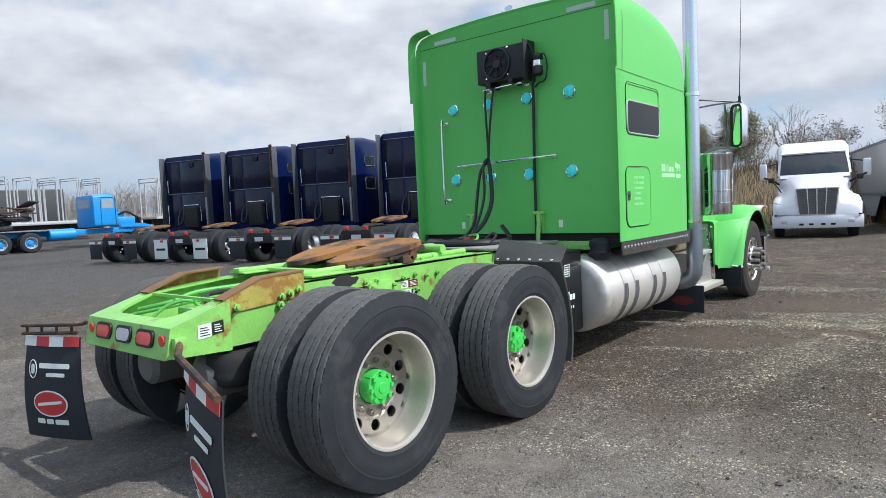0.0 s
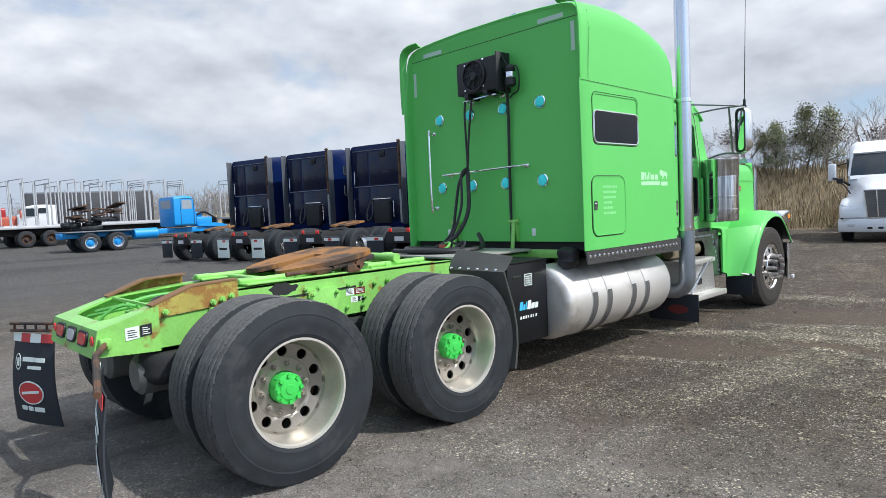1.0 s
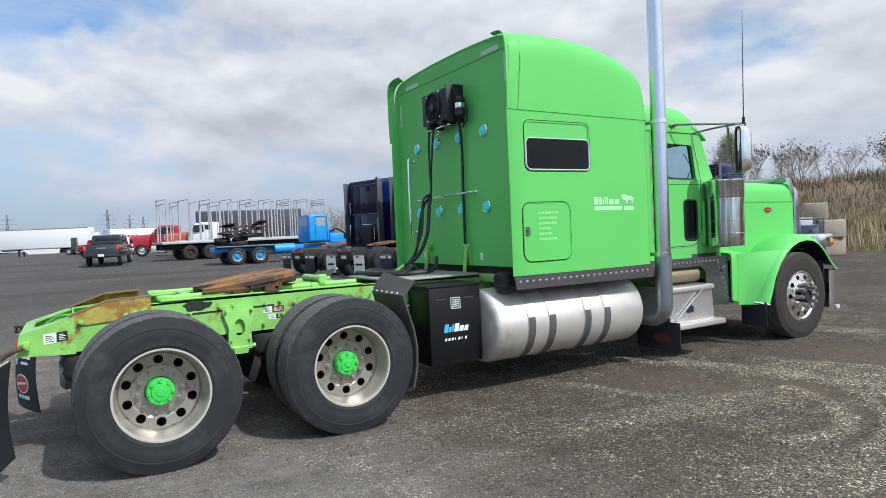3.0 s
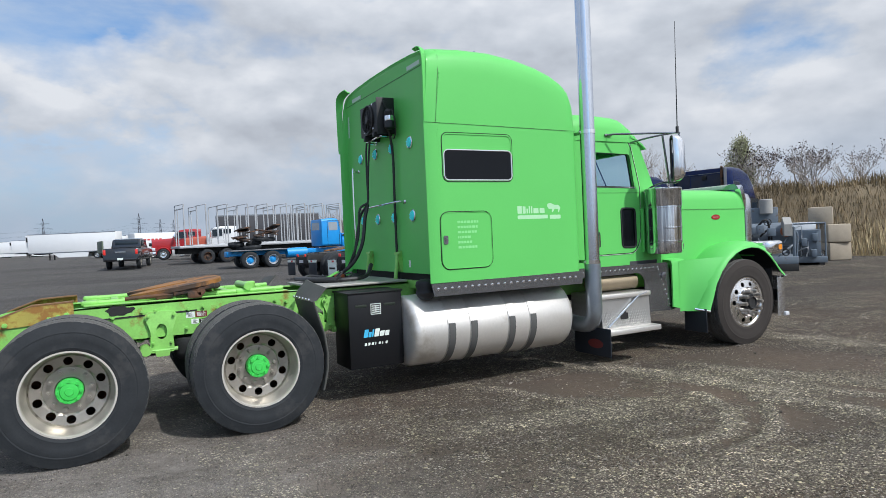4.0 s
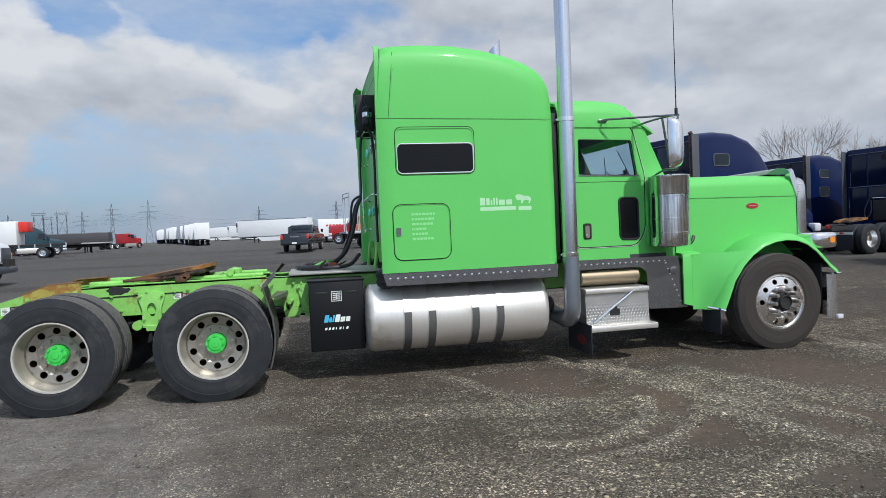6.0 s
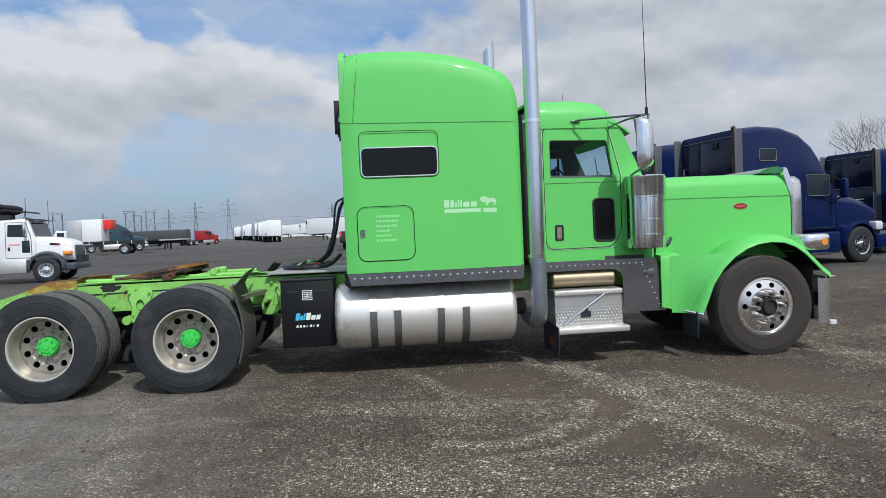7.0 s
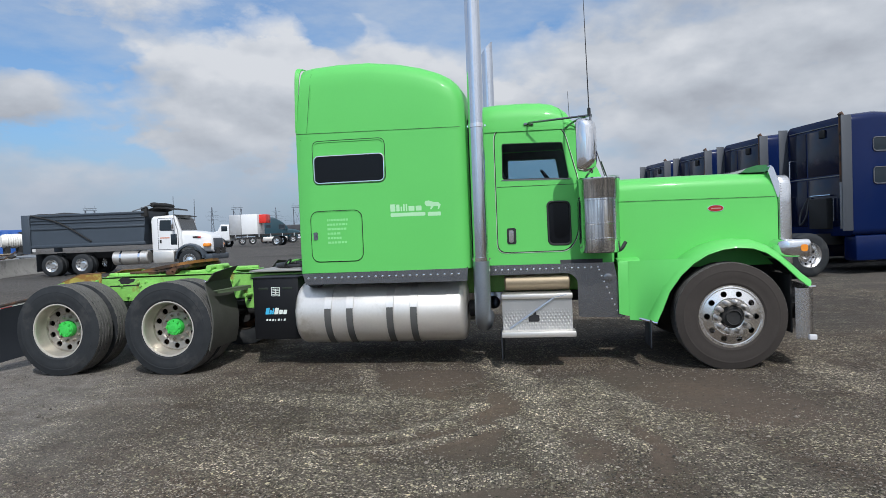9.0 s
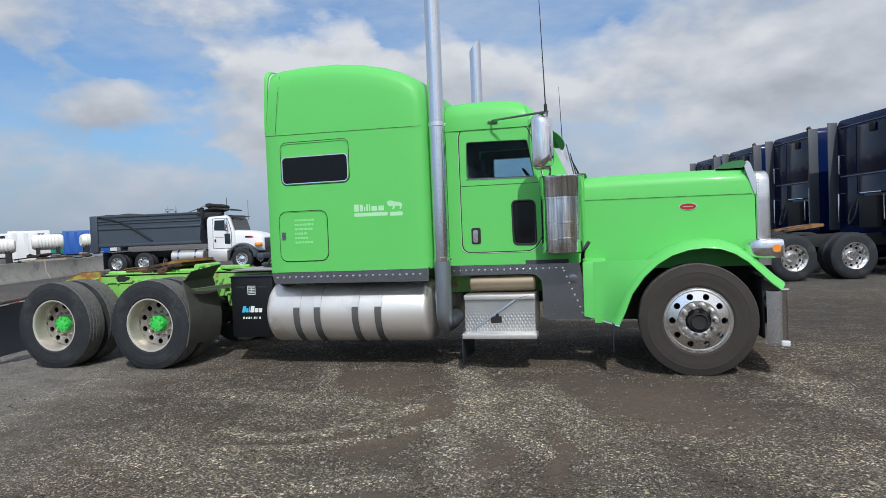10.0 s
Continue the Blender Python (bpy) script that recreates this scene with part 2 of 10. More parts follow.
def lathe(bm, prof, axis="z", at=(0, 0, 0), seg=32, caps=False, wob=None, dip=None):
    """Turns (radius, height) pairs about an axis; wob shifts heights and dip radii, by segment and ring."""
    m = AXES[axis]
    rings = []
    for j, (r, h) in enumerate(prof):
        ring = []
        for i in range(seg):
            a = 2 * math.pi * i / seg
            hh = h + (wob(i, j) if wob else 0.0)
            rr = r - (dip(i, j) if dip else 0.0)
            ring.append(bm.verts.new(m @ Vector((rr * math.cos(a), rr * math.sin(a), hh)) + Vector(at)))
        rings.append(ring)
    for a, b in zip(rings, rings[1:]):
        for i in range(seg):
            bm.faces.new((a[i], a[(i + 1) % seg], b[(i + 1) % seg], b[i]))
    if caps:
        bm.faces.new(rings[0][::-1])
        bm.faces.new(rings[-1])
    return bm


def cyl(bm, axis, at, r, h0, h1, seg=24, bev=0.0):
    p = [(r, h0), (r, h1)] if not bev else [(r - bev, h0), (r, h0 + bev), (r, h1 - bev), (r - bev, h1)]
    return lathe(bm, p, axis, at, seg, True)


def smooth_path(pts, n=6):
    """Catmull-Rom points through pts."""
    ps = [Vector(p) for p in pts]
    ps = [2 * ps[0] - ps[1], *ps, 2 * ps[-1] - ps[-2]]
    out = []
    for i in range(1, len(ps) - 2):
        a, b, c, d = ps[i - 1:i + 3]
        for k in range(n):
            t = k / n
            out.append(0.5 * (2 * b + (c - a) * t + (2 * a - 5 * b + 4 * c - d) * t * t + (3 * b - a - 3 * c + d) * t ** 3))
    out.append(ps[-2])
    return out


def tube(bm, pts, r, seg=8, closed=False, caps=True):
    """A round bar along pts; r may be a list."""
    ps = [Vector(p) for p in pts]
    n = len(ps)
    rings = []
    side = None
    for i, p in enumerate(ps):
        d = (ps[(i + 1) % n] - ps[i - 1]) if closed else ps[min(i + 1, n - 1)] - ps[max(i - 1, 0)]
        d.normalize()
        if side is None:
            side = d.orthogonal().normalized()
        side = (side - d * side.dot(d))
        side = side.normalized() if side.length > 1e-6 else d.orthogonal().normalized()
        up = d.cross(side)
        rr = r[i] if isinstance(r, (list, tuple)) else r
        rings.append([bm.verts.new(p + (side * math.cos(2 * math.pi * k / seg) + up * math.sin(2 * math.pi * k / seg)) * rr) for k in range(seg)])
    for a, b in zip(rings, rings[1:] + (rings[:1] if closed else [])):
        for k in range(seg):
            bm.faces.new((a[k], a[(k + 1) % seg], b[(k + 1) % seg], b[k]))
    if caps and not closed:
        bm.faces.new(rings[0][::-1])
        bm.faces.new(rings[-1])
    return bm


def loft(bm, loops, closed=True, cap0=False, cap1=False):
    """Skins equal-count loops of points."""
    vs = [[bm.verts.new(p) for p in lp] for lp in loops]
    n = len(vs[0])
    for a, b in zip(vs, vs[1:]):
        for i in range(n if closed else n - 1):
            bm.faces.new((a[i], a[(i + 1) % n], b[(i + 1) % n], b[i]))
    if cap0:
        bm.faces.new(vs[0][::-1])
    if cap1:
        bm.faces.new(vs[-1])
    return bm


def rrect(u0, u1, v0, v1, r, n=5):
    """A rounded rectangle, counter-clockwise."""
    out = []
    for cu, cv, a0 in ((u1 - r, v1 - r, 0), (u0 + r, v1 - r, 90), (u0 + r, v0 + r, 180), (u1 - r, v0 + r, 270)):
        for k in range(n + 1):
            a = radians(a0 + 90 * k / n)
            out.append((cu + r * math.cos(a), cv + r * math.sin(a)))
    return out


def rpoly(pts, r, n=4):
    """A polygon with rounded corners."""
    out = []
    m = len(pts)
    for i in range(m):
        p, a, b = Vector(pts[i]), Vector(pts[i - 1]), Vector(pts[(i + 1) % m])
        rr = r[i] if isinstance(r, (list, tuple)) else r
        da, db = (a - p), (b - p)
        k = min(rr, da.length * 0.45, db.length * 0.45)
        s, e = p + da.normalized() * k, p + db.normalized() * k
        for j in range(n + 1):
            t = j / n
            q = s * (1 - t) ** 2 + p * 2 * t * (1 - t) + e * t * t
            out.append((q.x, q.y))
    return out


def sheet(bm, outer, holes, place, thick=0.0, div=0):
    """A plate with holes: loops of (u, v), put in space by place(u, v); thick moves its back by place's third argument."""
    tmp = bmesh.new()
    edges = []
    for lp in (outer, *holes):
        vs = [tmp.verts.new((u, v, 0)) for u, v in lp]
        edges += [tmp.edges.new((vs[i], vs[(i + 1) % len(vs)])) for i in range(len(vs))]
    bmesh.ops.triangle_fill(tmp, use_beauty=True, use_dissolve=False, edges=edges, normal=(0, 0, 1))
    tmp.verts.index_update()
    flat = [(v.co.x, v.co.y) for v in tmp.verts]
    tris = [[v.index for v in f.verts] for f in tmp.faces]
    rim = [(e.verts[0].index, e.verts[1].index) for e in tmp.edges if len(e.link_faces) == 1]
    tmp.free()
    front = [bm.verts.new(place(u, v, 0.0)) for u, v in flat]
    for t in tris:
        bm.faces.new([front[i] for i in t])
    if thick:
        back = [bm.verts.new(place(u, v, thick)) for u, v in flat]
        for t in tris:
            bm.faces.new([back[i] for i in reversed(t)])
        for a, b in rim:
            bm.faces.new((front[a], back[a], back[b], front[b]))
    return bm


def plate(bm, poly, axis, a, b):
    """A polygon of two coordinates pushed out along an axis from a to b."""
    def at(p, h):
        return {"x": (h, p[0], p[1]), "y": (p[0], h, p[1]), "z": (p[0], p[1], h)}[axis]
    lo, hi = [bm.verts.new(at(p, a)) for p in poly], [bm.verts.new(at(p, b)) for p in poly]
    n = len(poly)
    for i in range(n):
        bm.faces.new((lo[i], lo[(i + 1) % n], hi[(i + 1) % n], hi[i]))
    bm.faces.new(lo[::-1])
    bm.faces.new(hi)
    return bm


def strip(bm, pts, w, n, lift=0.0):
    """A thin flat ribbon of half width w along pts on a surface whose normal is n."""
    n = Vector(n)
    ps = [Vector(p) + n * lift for p in pts]
    prev = None
    for i, p in enumerate(ps):
        d = (ps[min(i + 1, len(ps) - 1)] - ps[max(i - 1, 0)]).normalized()
        s = d.cross(n).normalized() * w
        cur = (bm.verts.new(p + s), bm.verts.new(p - s))
        if prev:
            bm.faces.new((prev[0], prev[1], cur[1], cur[0]))
        prev = cur
    return bm


def to_mesh(name, bm, material, smooth=40):
    bmesh.ops.recalc_face_normals(bm, faces=bm.faces)
    me = bpy.data.meshes.new(name)
    bm.to_mesh(me)
    bm.free()
    me.materials.append(material)
    if smooth:
        me.polygons.foreach_set("use_smooth", [True] * len(me.polygons))
        me.set_sharp_from_angle(angle=radians(smooth))
    return me


# rows of heads and printing too small to tell apart singly
TINY = ("rivets", "bolt_heads", "bolts", "print", "lettering", "frame_bolts", "emblem_script", "screw_heads", "company_mark", "ribs", "bed_bracket")


def part(name, bm, material, parent, label="", m=None, smooth=40):
    """Links a bmesh (or a shared mesh) as one object under a thing or a part."""
    me = bm if isinstance(bm, bpy.types.Mesh) else to_mesh(name, bm, material, smooth)
    ob = new(name, me)
    ob.parent = parent
    if name in TINY:
        tagged(ob, kind="stuff")
    if m is not None:
        ob.matrix_basis = m
    return tagged(ob, label) if label else ob


def thing(name, label, category, group="", kind=""):
    return tagged(new(name), label, category, group, kind)


def solo(name, bm, material, label, category="", group="", kind="", smooth=40):
    return tagged(new(name, to_mesh(name, bm, material, smooth)), label, category, group, kind)


# ---- the ground ----
def ground_height(x, y):
    """Level round the truck, rising gently far to the west."""
    def ease(a, b, v):
        t = min(max((v - a) / (b - a), 0), 1)
        return t * t * (3 - 2 * t)
    return 0.45 * ease(27, 52, -x) + 0.5 * ease(100, 190, -x)


# drifts of loose pale gravel (from, to, half width), swept ground (centre, radii) narrow pale tracks and bare scuffs left by turning tyres (line, half width)
DRIFTS = (((0.6, 4.70), (1.95, 5.30), 0.14), ((1.95, 5.36), (2.95, 5.42), 0.13), ((3.45, 5.33), (3.9, 5.40), 0.08),
          ((2.75, 5.62), (3.3, 5.80), 0.08), ((2.0, 5.85), (3.1, 6.35), 0.17), ((3.1, 6.35), (4.3, 6.65), 0.26), ((0.95, 7.9), (2.3, 8.2), 0.22),
          ((1.0, 3.40), (1.95, 3.84), 0.08), ((2.1, 2.7), (2.45, 4.2), 0.22), ((3.0, 5.27), (3.48, 5.40), 0.06), ((3.48, 5.40), (3.85, 5.41), 0.08), ((3.93, 4.55), (3.95, 5.10), 0.09), ((3.75, 5.60), (4.2, 5.53), 0.07), ((1.7, 5.80), (2.9, 5.74), 0.12), ((3.6, 3.0), (4.1, 4.5), 0.25), ((3.3, 7.5), (4.7, 8.2), 0.42), ((0.7, 0.40), (1.95, 1.08), 0.12), ((1.95, 1.08), (4.1, 1.70), 0.13))
SWEPT = (((1.45, 4.15), (0.38, 0.60)), ((2.45, 4.98), (0.45, 0.16)), ((3.35, 5.55), (0.55, 0.12)), ((4.23, 5.0), (0.20, 0.17)), ((1.9, 6.65), (0.6, 0.6)),
         ((2.3, 7.05), (0.7, 0.4)), ((3.35, 4.72), (0.22, 0.22)), ((3.05, 4.98), (0.5, 0.10)), ((3.45, 6.0), (0.4, 0.10)), ((1.55, 6.2), (0.5, 0.3)), ((1.3, 0.65), (0.35, 0.22)), ((0.85, 1.4), (0.25, 0.3)), ((5.6, 3.2), (0.5, 0.7)))
TRACKS = ((((3.17, 3.54), (3.26, 3.82), (3.26, 4.11), (3.13, 4.33), (2.82, 4.63), (2.40, 4.81)), 0.055), (((3.54, 3.79), (3.52, 4.10), (3.46, 4.32), (3.29, 4.60), (2.98, 4.94)), 0.040),
          (((0.82, 4.93), (1.89, 5.20), (2.77, 5.42)), 0.110), (((2.82, 5.08), (3.17, 5.30), (3.53, 5.39), (3.90, 5.41)), 0.065), (((4.07, 4.71), (3.87, 5.09)), 0.07), (((2.95, 5.63), (3.36, 5.89)), 0.06))
SCUFFS = ((((2.03, 1.24), (2.99, 1.42), (3.74, 1.59)), 0.07), (((1.17, 3.75), (1.60, 3.95), (2.10, 4.40)), 0.12), (((1.92, 6.72), (2.45, 7.21), (2.74, 7.40)), 0.20))


def ground_material():
    m = bpy.data.materials.new("gravel_and_asphalt")
    m.use_nodes = True
    nt = m.node_tree
    b = nt.nodes["Principled BSDF"]
    co = node(nt, "ShaderNodeTexCoord").outputs["Object"]
    sep = node(nt, "ShaderNodeSeparateXYZ", {0: co})
    patch = node(nt, "ShaderNodeTexNoise", {"Vector": co, "Scale": 0.55, "Detail": 8.0, "Roughness": 0.62, "Distortion": 0.4}).outputs[0]
    clump = node(nt, "ShaderNodeTexNoise", {"Vector": node(nt, "ShaderNodeMapping", {"Vector": co, "Scale": (1.7, 0.75, 1.0), "Rotation": (0, 0, radians(12))}).outputs[0], "Scale": 4.5, "Detail": 6.0, "Roughness": 0.62, "Distortion": 0.5}).outputs[0]
    mp = node(nt, "ShaderNodeMapping", {"Vector": co, "Scale": (1.2, 0.4, 1.0), "Rotation": (0, 0, radians(-35))}).outputs[0]
    drag = node(nt, "ShaderNodeTexNoise", {"Vector": mp, "Scale": 1.5, "Detail": 6.0, "Roughness": 0.6}).outputs[0]
    far = node(nt, "ShaderNodeTexNoise", {"Vector": node(nt, "ShaderNodeMapping", {"Vector": co, "Scale": (0.35, 0.14, 1.0), "Rotation": (0, 0, radians(35))}).outputs[0], "Scale": 0.6, "Detail": 7.0}).outputs[0]
    marks = [node(nt, "ShaderNodeAttribute") for _ in range(2)]
    marks[0].attribute_name, marks[1].attribute_name = "drift", "swept"
    ragged = math_node(nt, "MULTIPLY_ADD", clump, 0.6, -0.30)
    drift = math_node(nt, "MULTIPLY", math_node(nt, "GREATER_THAN", marks[0].outputs["Fac"], 0.01), math_node(nt, "ADD", marks[0].outputs["Fac"], ragged, clamp=True))
    swept = math_node(nt, "MULTIPLY", math_node(nt, "GREATER_THAN", marks[1].outputs["Fac"], 0.01), math_node(nt, "ADD", marks[1].outputs["Fac"], ragged, clamp=True))
    loose = ramp_node(nt, math_node(nt, "ADD", math_node(nt, "MULTIPLY", patch, 0.45), math_node(nt, "MULTIPLY", drag, 0.55)), [(0.44, 0.0), (0.56, 1.0)])
    zone = math_node(nt, "ADD", math_node(nt, "MULTIPLY_ADD", sep.outputs[0], 0.08, math_node(nt, "MULTIPLY_ADD", sep.outputs[1], -0.45, 1.0)), math_node(nt, "MULTIPLY_ADD", patch, 1.6, -0.8))
    zone = ramp_node(nt, zone, [(0.0, 0.0), (1.0, 1.0)])
    # the dusty part lies round the tail of the truck only
    zone = math_node(nt, "MULTIPLY", zone, math_node(nt, "MULTIPLY_ADD", sep.outputs[0], 0.14, 1.3, clamp=True))
    # how much of the ground stones cover: bare mud where it is swept, heaped along the drifts
    dens = math_node(nt, "MULTIPLY_ADD", loose, 0.40, 0.58)
    dens = math_node(nt, "ADD", dens, math_node(nt, "MULTIPLY_ADD", clump, 2.0, -1.0))
    dens = math_node(nt, "SUBTRACT", dens, math_node(nt, "MULTIPLY", swept, 1.0))
    dens = math_node(nt, "MULTIPLY_ADD", drift, 0.6, dens)
    dens = math_node(nt, "MINIMUM", math_node(nt, "MAXIMUM", dens, 0.05), 0.96)
    grit = node(nt, "ShaderNodeTexNoise", {"Vector": co, "Scale": 120.0, "Detail": 3.0, "Roughness": 0.75}).outputs[0]
    mid = node(nt, "ShaderNodeTexNoise", {"Vector": co, "Scale": 16.0, "Detail": 6.0, "Roughness": 0.7}).outputs[0]
    blot = node(nt, "ShaderNodeTexNoise", {"Vector": co, "Scale": 2.6, "Detail": 6.0, "Roughness": 0.62}).outputs[0]
    tone = math_node(nt, "ADD", math_node(nt, "MULTIPLY", patch, 0.35), math_node(nt, "MULTIPLY_ADD", blot, 0.4, math_node(nt, "MULTIPLY", drag, 0.25)))
    tone = ramp_node(nt, tone, [(0.41, 0.55), (0.50, 1.05), (0.60, 1.75)])
    brown = ramp_node(nt, node(nt, "ShaderNodeTexNoise", {"Vector": co, "Scale": 0.5, "Detail": 5.0}).outputs[0], [(0.42, 0.0), (0.62, 0.7)])
    soil = mix_node(nt, brown, (0.084, 0.066, 0.050, 1), (0.130, 0.092, 0.066, 1))
    gt = math_node(nt, "MULTIPLY", math_node(nt, "MULTIPLY_ADD", grit, 1.6, 0.2), math_node(nt, "MULTIPLY_ADD", mid, 1.1, 0.45))
    c = mix_node(nt, 1.0, soil, node(nt, "ShaderNodeCombineXYZ", {0: gt, 1: gt, 2: gt}).outputs[0], "MULTIPLY")
    # pale fines lie under the stones of the drifts
    c = mix_node(nt, math_node(nt, "MULTIPLY", drift, 0.6), c, (0.165, 0.140, 0.115, 1))
    height = math_node(nt, "MULTIPLY_ADD", mid, 0.6, math_node(nt, "MULTIPLY", grit, 0.35))
    gain = math_node(nt, "ADD", math_node(nt, "MULTIPLY", tone, math_node(nt, "MULTIPLY_ADD", clump, 1.5, 0.15)), math_node(nt, "MULTIPLY", drift, 0.95))
    for size, share, lowv, span in ((96.0, 1.0, 0.022, 0.40), (55.0, 0.70, 0.020, 0.52), (31.0, 0.06, 0.06, 0.48)):
        v = node(nt, "ShaderNodeTexVoronoi", {"Vector": co, "Scale": size, "Randomness": 1.0})
        rgb = node(nt, "ShaderNodeSeparateColor", {0: v.outputs["Color"]})
        on = math_node(nt, "GREATER_THAN", math_node(nt, "MULTIPLY", dens, share), rgb.outputs[0])
        near = ramp_node(nt, v.outputs["Distance"], [(0.40, 1.0), (0.52, 0.0)])
        on = math_node(nt, "MULTIPLY", on, near)
        val = math_node(nt, "MULTIPLY_ADD", math_node(nt, "MULTIPLY", rgb.outputs[1], rgb.outputs[1]), span, lowv)
        val = math_node(nt, "MULTIPLY", val, gain)
        warm = math_node(nt, "MULTIPLY_ADD", rgb.outputs[2], 0.18, 0.57)
        pale = node(nt, "ShaderNodeCombineXYZ", {0: val, 1: math_node(nt, "MULTIPLY", val, 0.88), 2: math_node(nt, "MULTIPLY", val, warm)}).outputs[0]
        c = mix_node(nt, on, c, pale)
        height = math_node(nt, "ADD", height, math_node(nt, "MULTIPLY", on, math_node(nt, "MULTIPLY_ADD", rgb.outputs[2], 50.0 / size, 25.0 / size)))
    # fine pale dust lies round the tail of the truck
    dust = mix_node(nt, 1.0, (0.30, 0.28, 0.256, 1), node(nt, "ShaderNodeCombineXYZ", {0: gt, 1: gt, 2: gt}).outputs[0], "MULTIPLY")
    settled = ramp_node(nt, math_node(nt, "MULTIPLY_ADD", drag, 0.5, math_node(nt, "MULTIPLY", blot, 0.5)), [(0.38, 0.35), (0.62, 0.95)])
    c = mix_node(nt, math_node(nt, "MULTIPLY", math_node(nt, "MULTIPLY", zone, settled), 0.80), c, dust)
    # the open yard to the west is grey worn asphalt
    west = node(nt, "ShaderNodeMapRange", {0: math_node(nt, "MULTIPLY_ADD", patch, 6.0, sep.outputs[0]), 1: 0.0, 2: -9.0, 3: 0.0, 4: 0.7}).outputs[0]
    c = mix_node(nt, west, c, (0.122, 0.121, 0.120, 1))
    damp = ramp_node(nt, far, [(0.50, 0.0), (0.66, 0.6)])
    c = mix_node(nt, damp, c, (0.060, 0.056, 0.051, 1))
    nt.links.new(c, b.inputs["Base Color"])
    b.inputs["Roughness"].default_value, b.inputs["Specular IOR Level"].default_value = 0.9, 0.25
    height = math_node(nt, "ADD", height, math_node(nt, "MULTIPLY", clump, 1.5))
    bp = node(nt, "ShaderNodeBump", {"Strength": 1.0, "Distance": 0.022, "Height": height})
    nt.links.new(bp.outputs[0], b.inputs["Normal"])
    return m


def build_stones():
    """Loose stones on the yard where the gravel drifts, past counting."""
    rng = np.random.default_rng(11)
    xy = np.column_stack((rng.uniform(0.7, 6.6, 120000), rng.uniform(-2.6, 9.3, 120000)))
    lump = np.array([noise.noise((a * 1.9, b * 1.9, 3.0)) + 0.6 * noise.noise((a * 6.0, b * 6.0, 7.0)) for a, b in xy.tolist()])
    bare = np.zeros(len(xy), bool)
    for (cx, cy), (rx, ry) in SWEPT:
        bare |= ((xy[:, 0] - cx) / rx) ** 2 + ((xy[:, 1] - cy) / ry) ** 2 < 1
    xy = xy[(lump + rng.normal(0, 0.18, len(xy)) > 0.10) & (~bare | (rng.random(len(xy)) < 0.2)) & ((xy[:, 1] > 2.2) | (rng.random(len(xy)) < 0.4))]
    n = len(xy)
    k = 0
    for (ax, ay), (bx, by), w in DRIFTS:
        t = rng.uniform(0, 1, 420)
        xy[k:k + 420] = np.column_stack((ax + (bx - ax) * t + rng.normal(0, w * 0.7, 420), ay + (by - ay) * t + rng.normal(0, w * 0.7, 420)))
        k += 420
    for line, w in TRACKS:
        for (ax, ay), (bx, by) in zip(line, line[1:]):
            t = rng.uniform(0, 1, 160)
            xy[k:k + 160] = np.column_stack((ax + (bx - ax) * t + rng.normal(0, w * 0.6, 160), ay + (by - ay) * t + rng.normal(0, w * 0.6, 160)))
            k += 160
    size = 0.0036 + 0.0052 * rng.random(n) ** 2 + 0.012 * rng.random(n) ** 40
    base = np.array([(1, 0, 0), (0, 1, 0), (-1, 0, 0), (0, -1, 0), (0, 0, 0.8), (0, 0, -0.6)], float)
    tri = np.array([(0, 1, 4), (1, 2, 4), (2, 3, 4), (3, 0, 4), (1, 0, 5), (2, 1, 5), (3, 2, 5), (0, 3, 5)])
    ang = rng.uniform(0, 6.283, n)
    v = base[None] * (1 + rng.uniform(-0.35, 0.35, (n, 6, 3))) * size[:, None, None] * rng.uniform(0.75, 1.3, (n, 1, 3))
    ca, sa = np.cos(ang)[:, None], np.sin(ang)[:, None]
    vx, vy = v[:, :, 0] * ca - v[:, :, 1] * sa, v[:, :, 0] * sa + v[:, :, 1] * ca
    v = np.stack((vx + xy[:, :1], vy + xy[:, 1:], v[:, :, 2] + size[:, None] * 0.3), axis=2)
    me = bpy.data.meshes.new("loose_stones")
    me.from_pydata(v.reshape(-1, 3).tolist(), [], (tri[None] + 6 * np.arange(n)[:, None, None]).reshape(-1, 3).tolist())
    me.materials.append(mat("pale_stone", (0.172, 0.150, 0.124), 0.88, var=0.2, island=0.75, bump=0.1))
    tagged(new("loose_stones", me), "pale grey loose gravel stones scattered on the yard", "gravel", kind="stuff")


def off_line(p, line):
    """How far a place lies from a bent line on the ground."""
    best = 9.0
    for a, b in zip(line, line[1:]):
        a, d = Vector(a), Vector(b) - Vector(a)
        best = min(best, (p - a - d * min(1.0, max(0.0, (p - a).dot(d) / d.length_squared))).length)
    return best


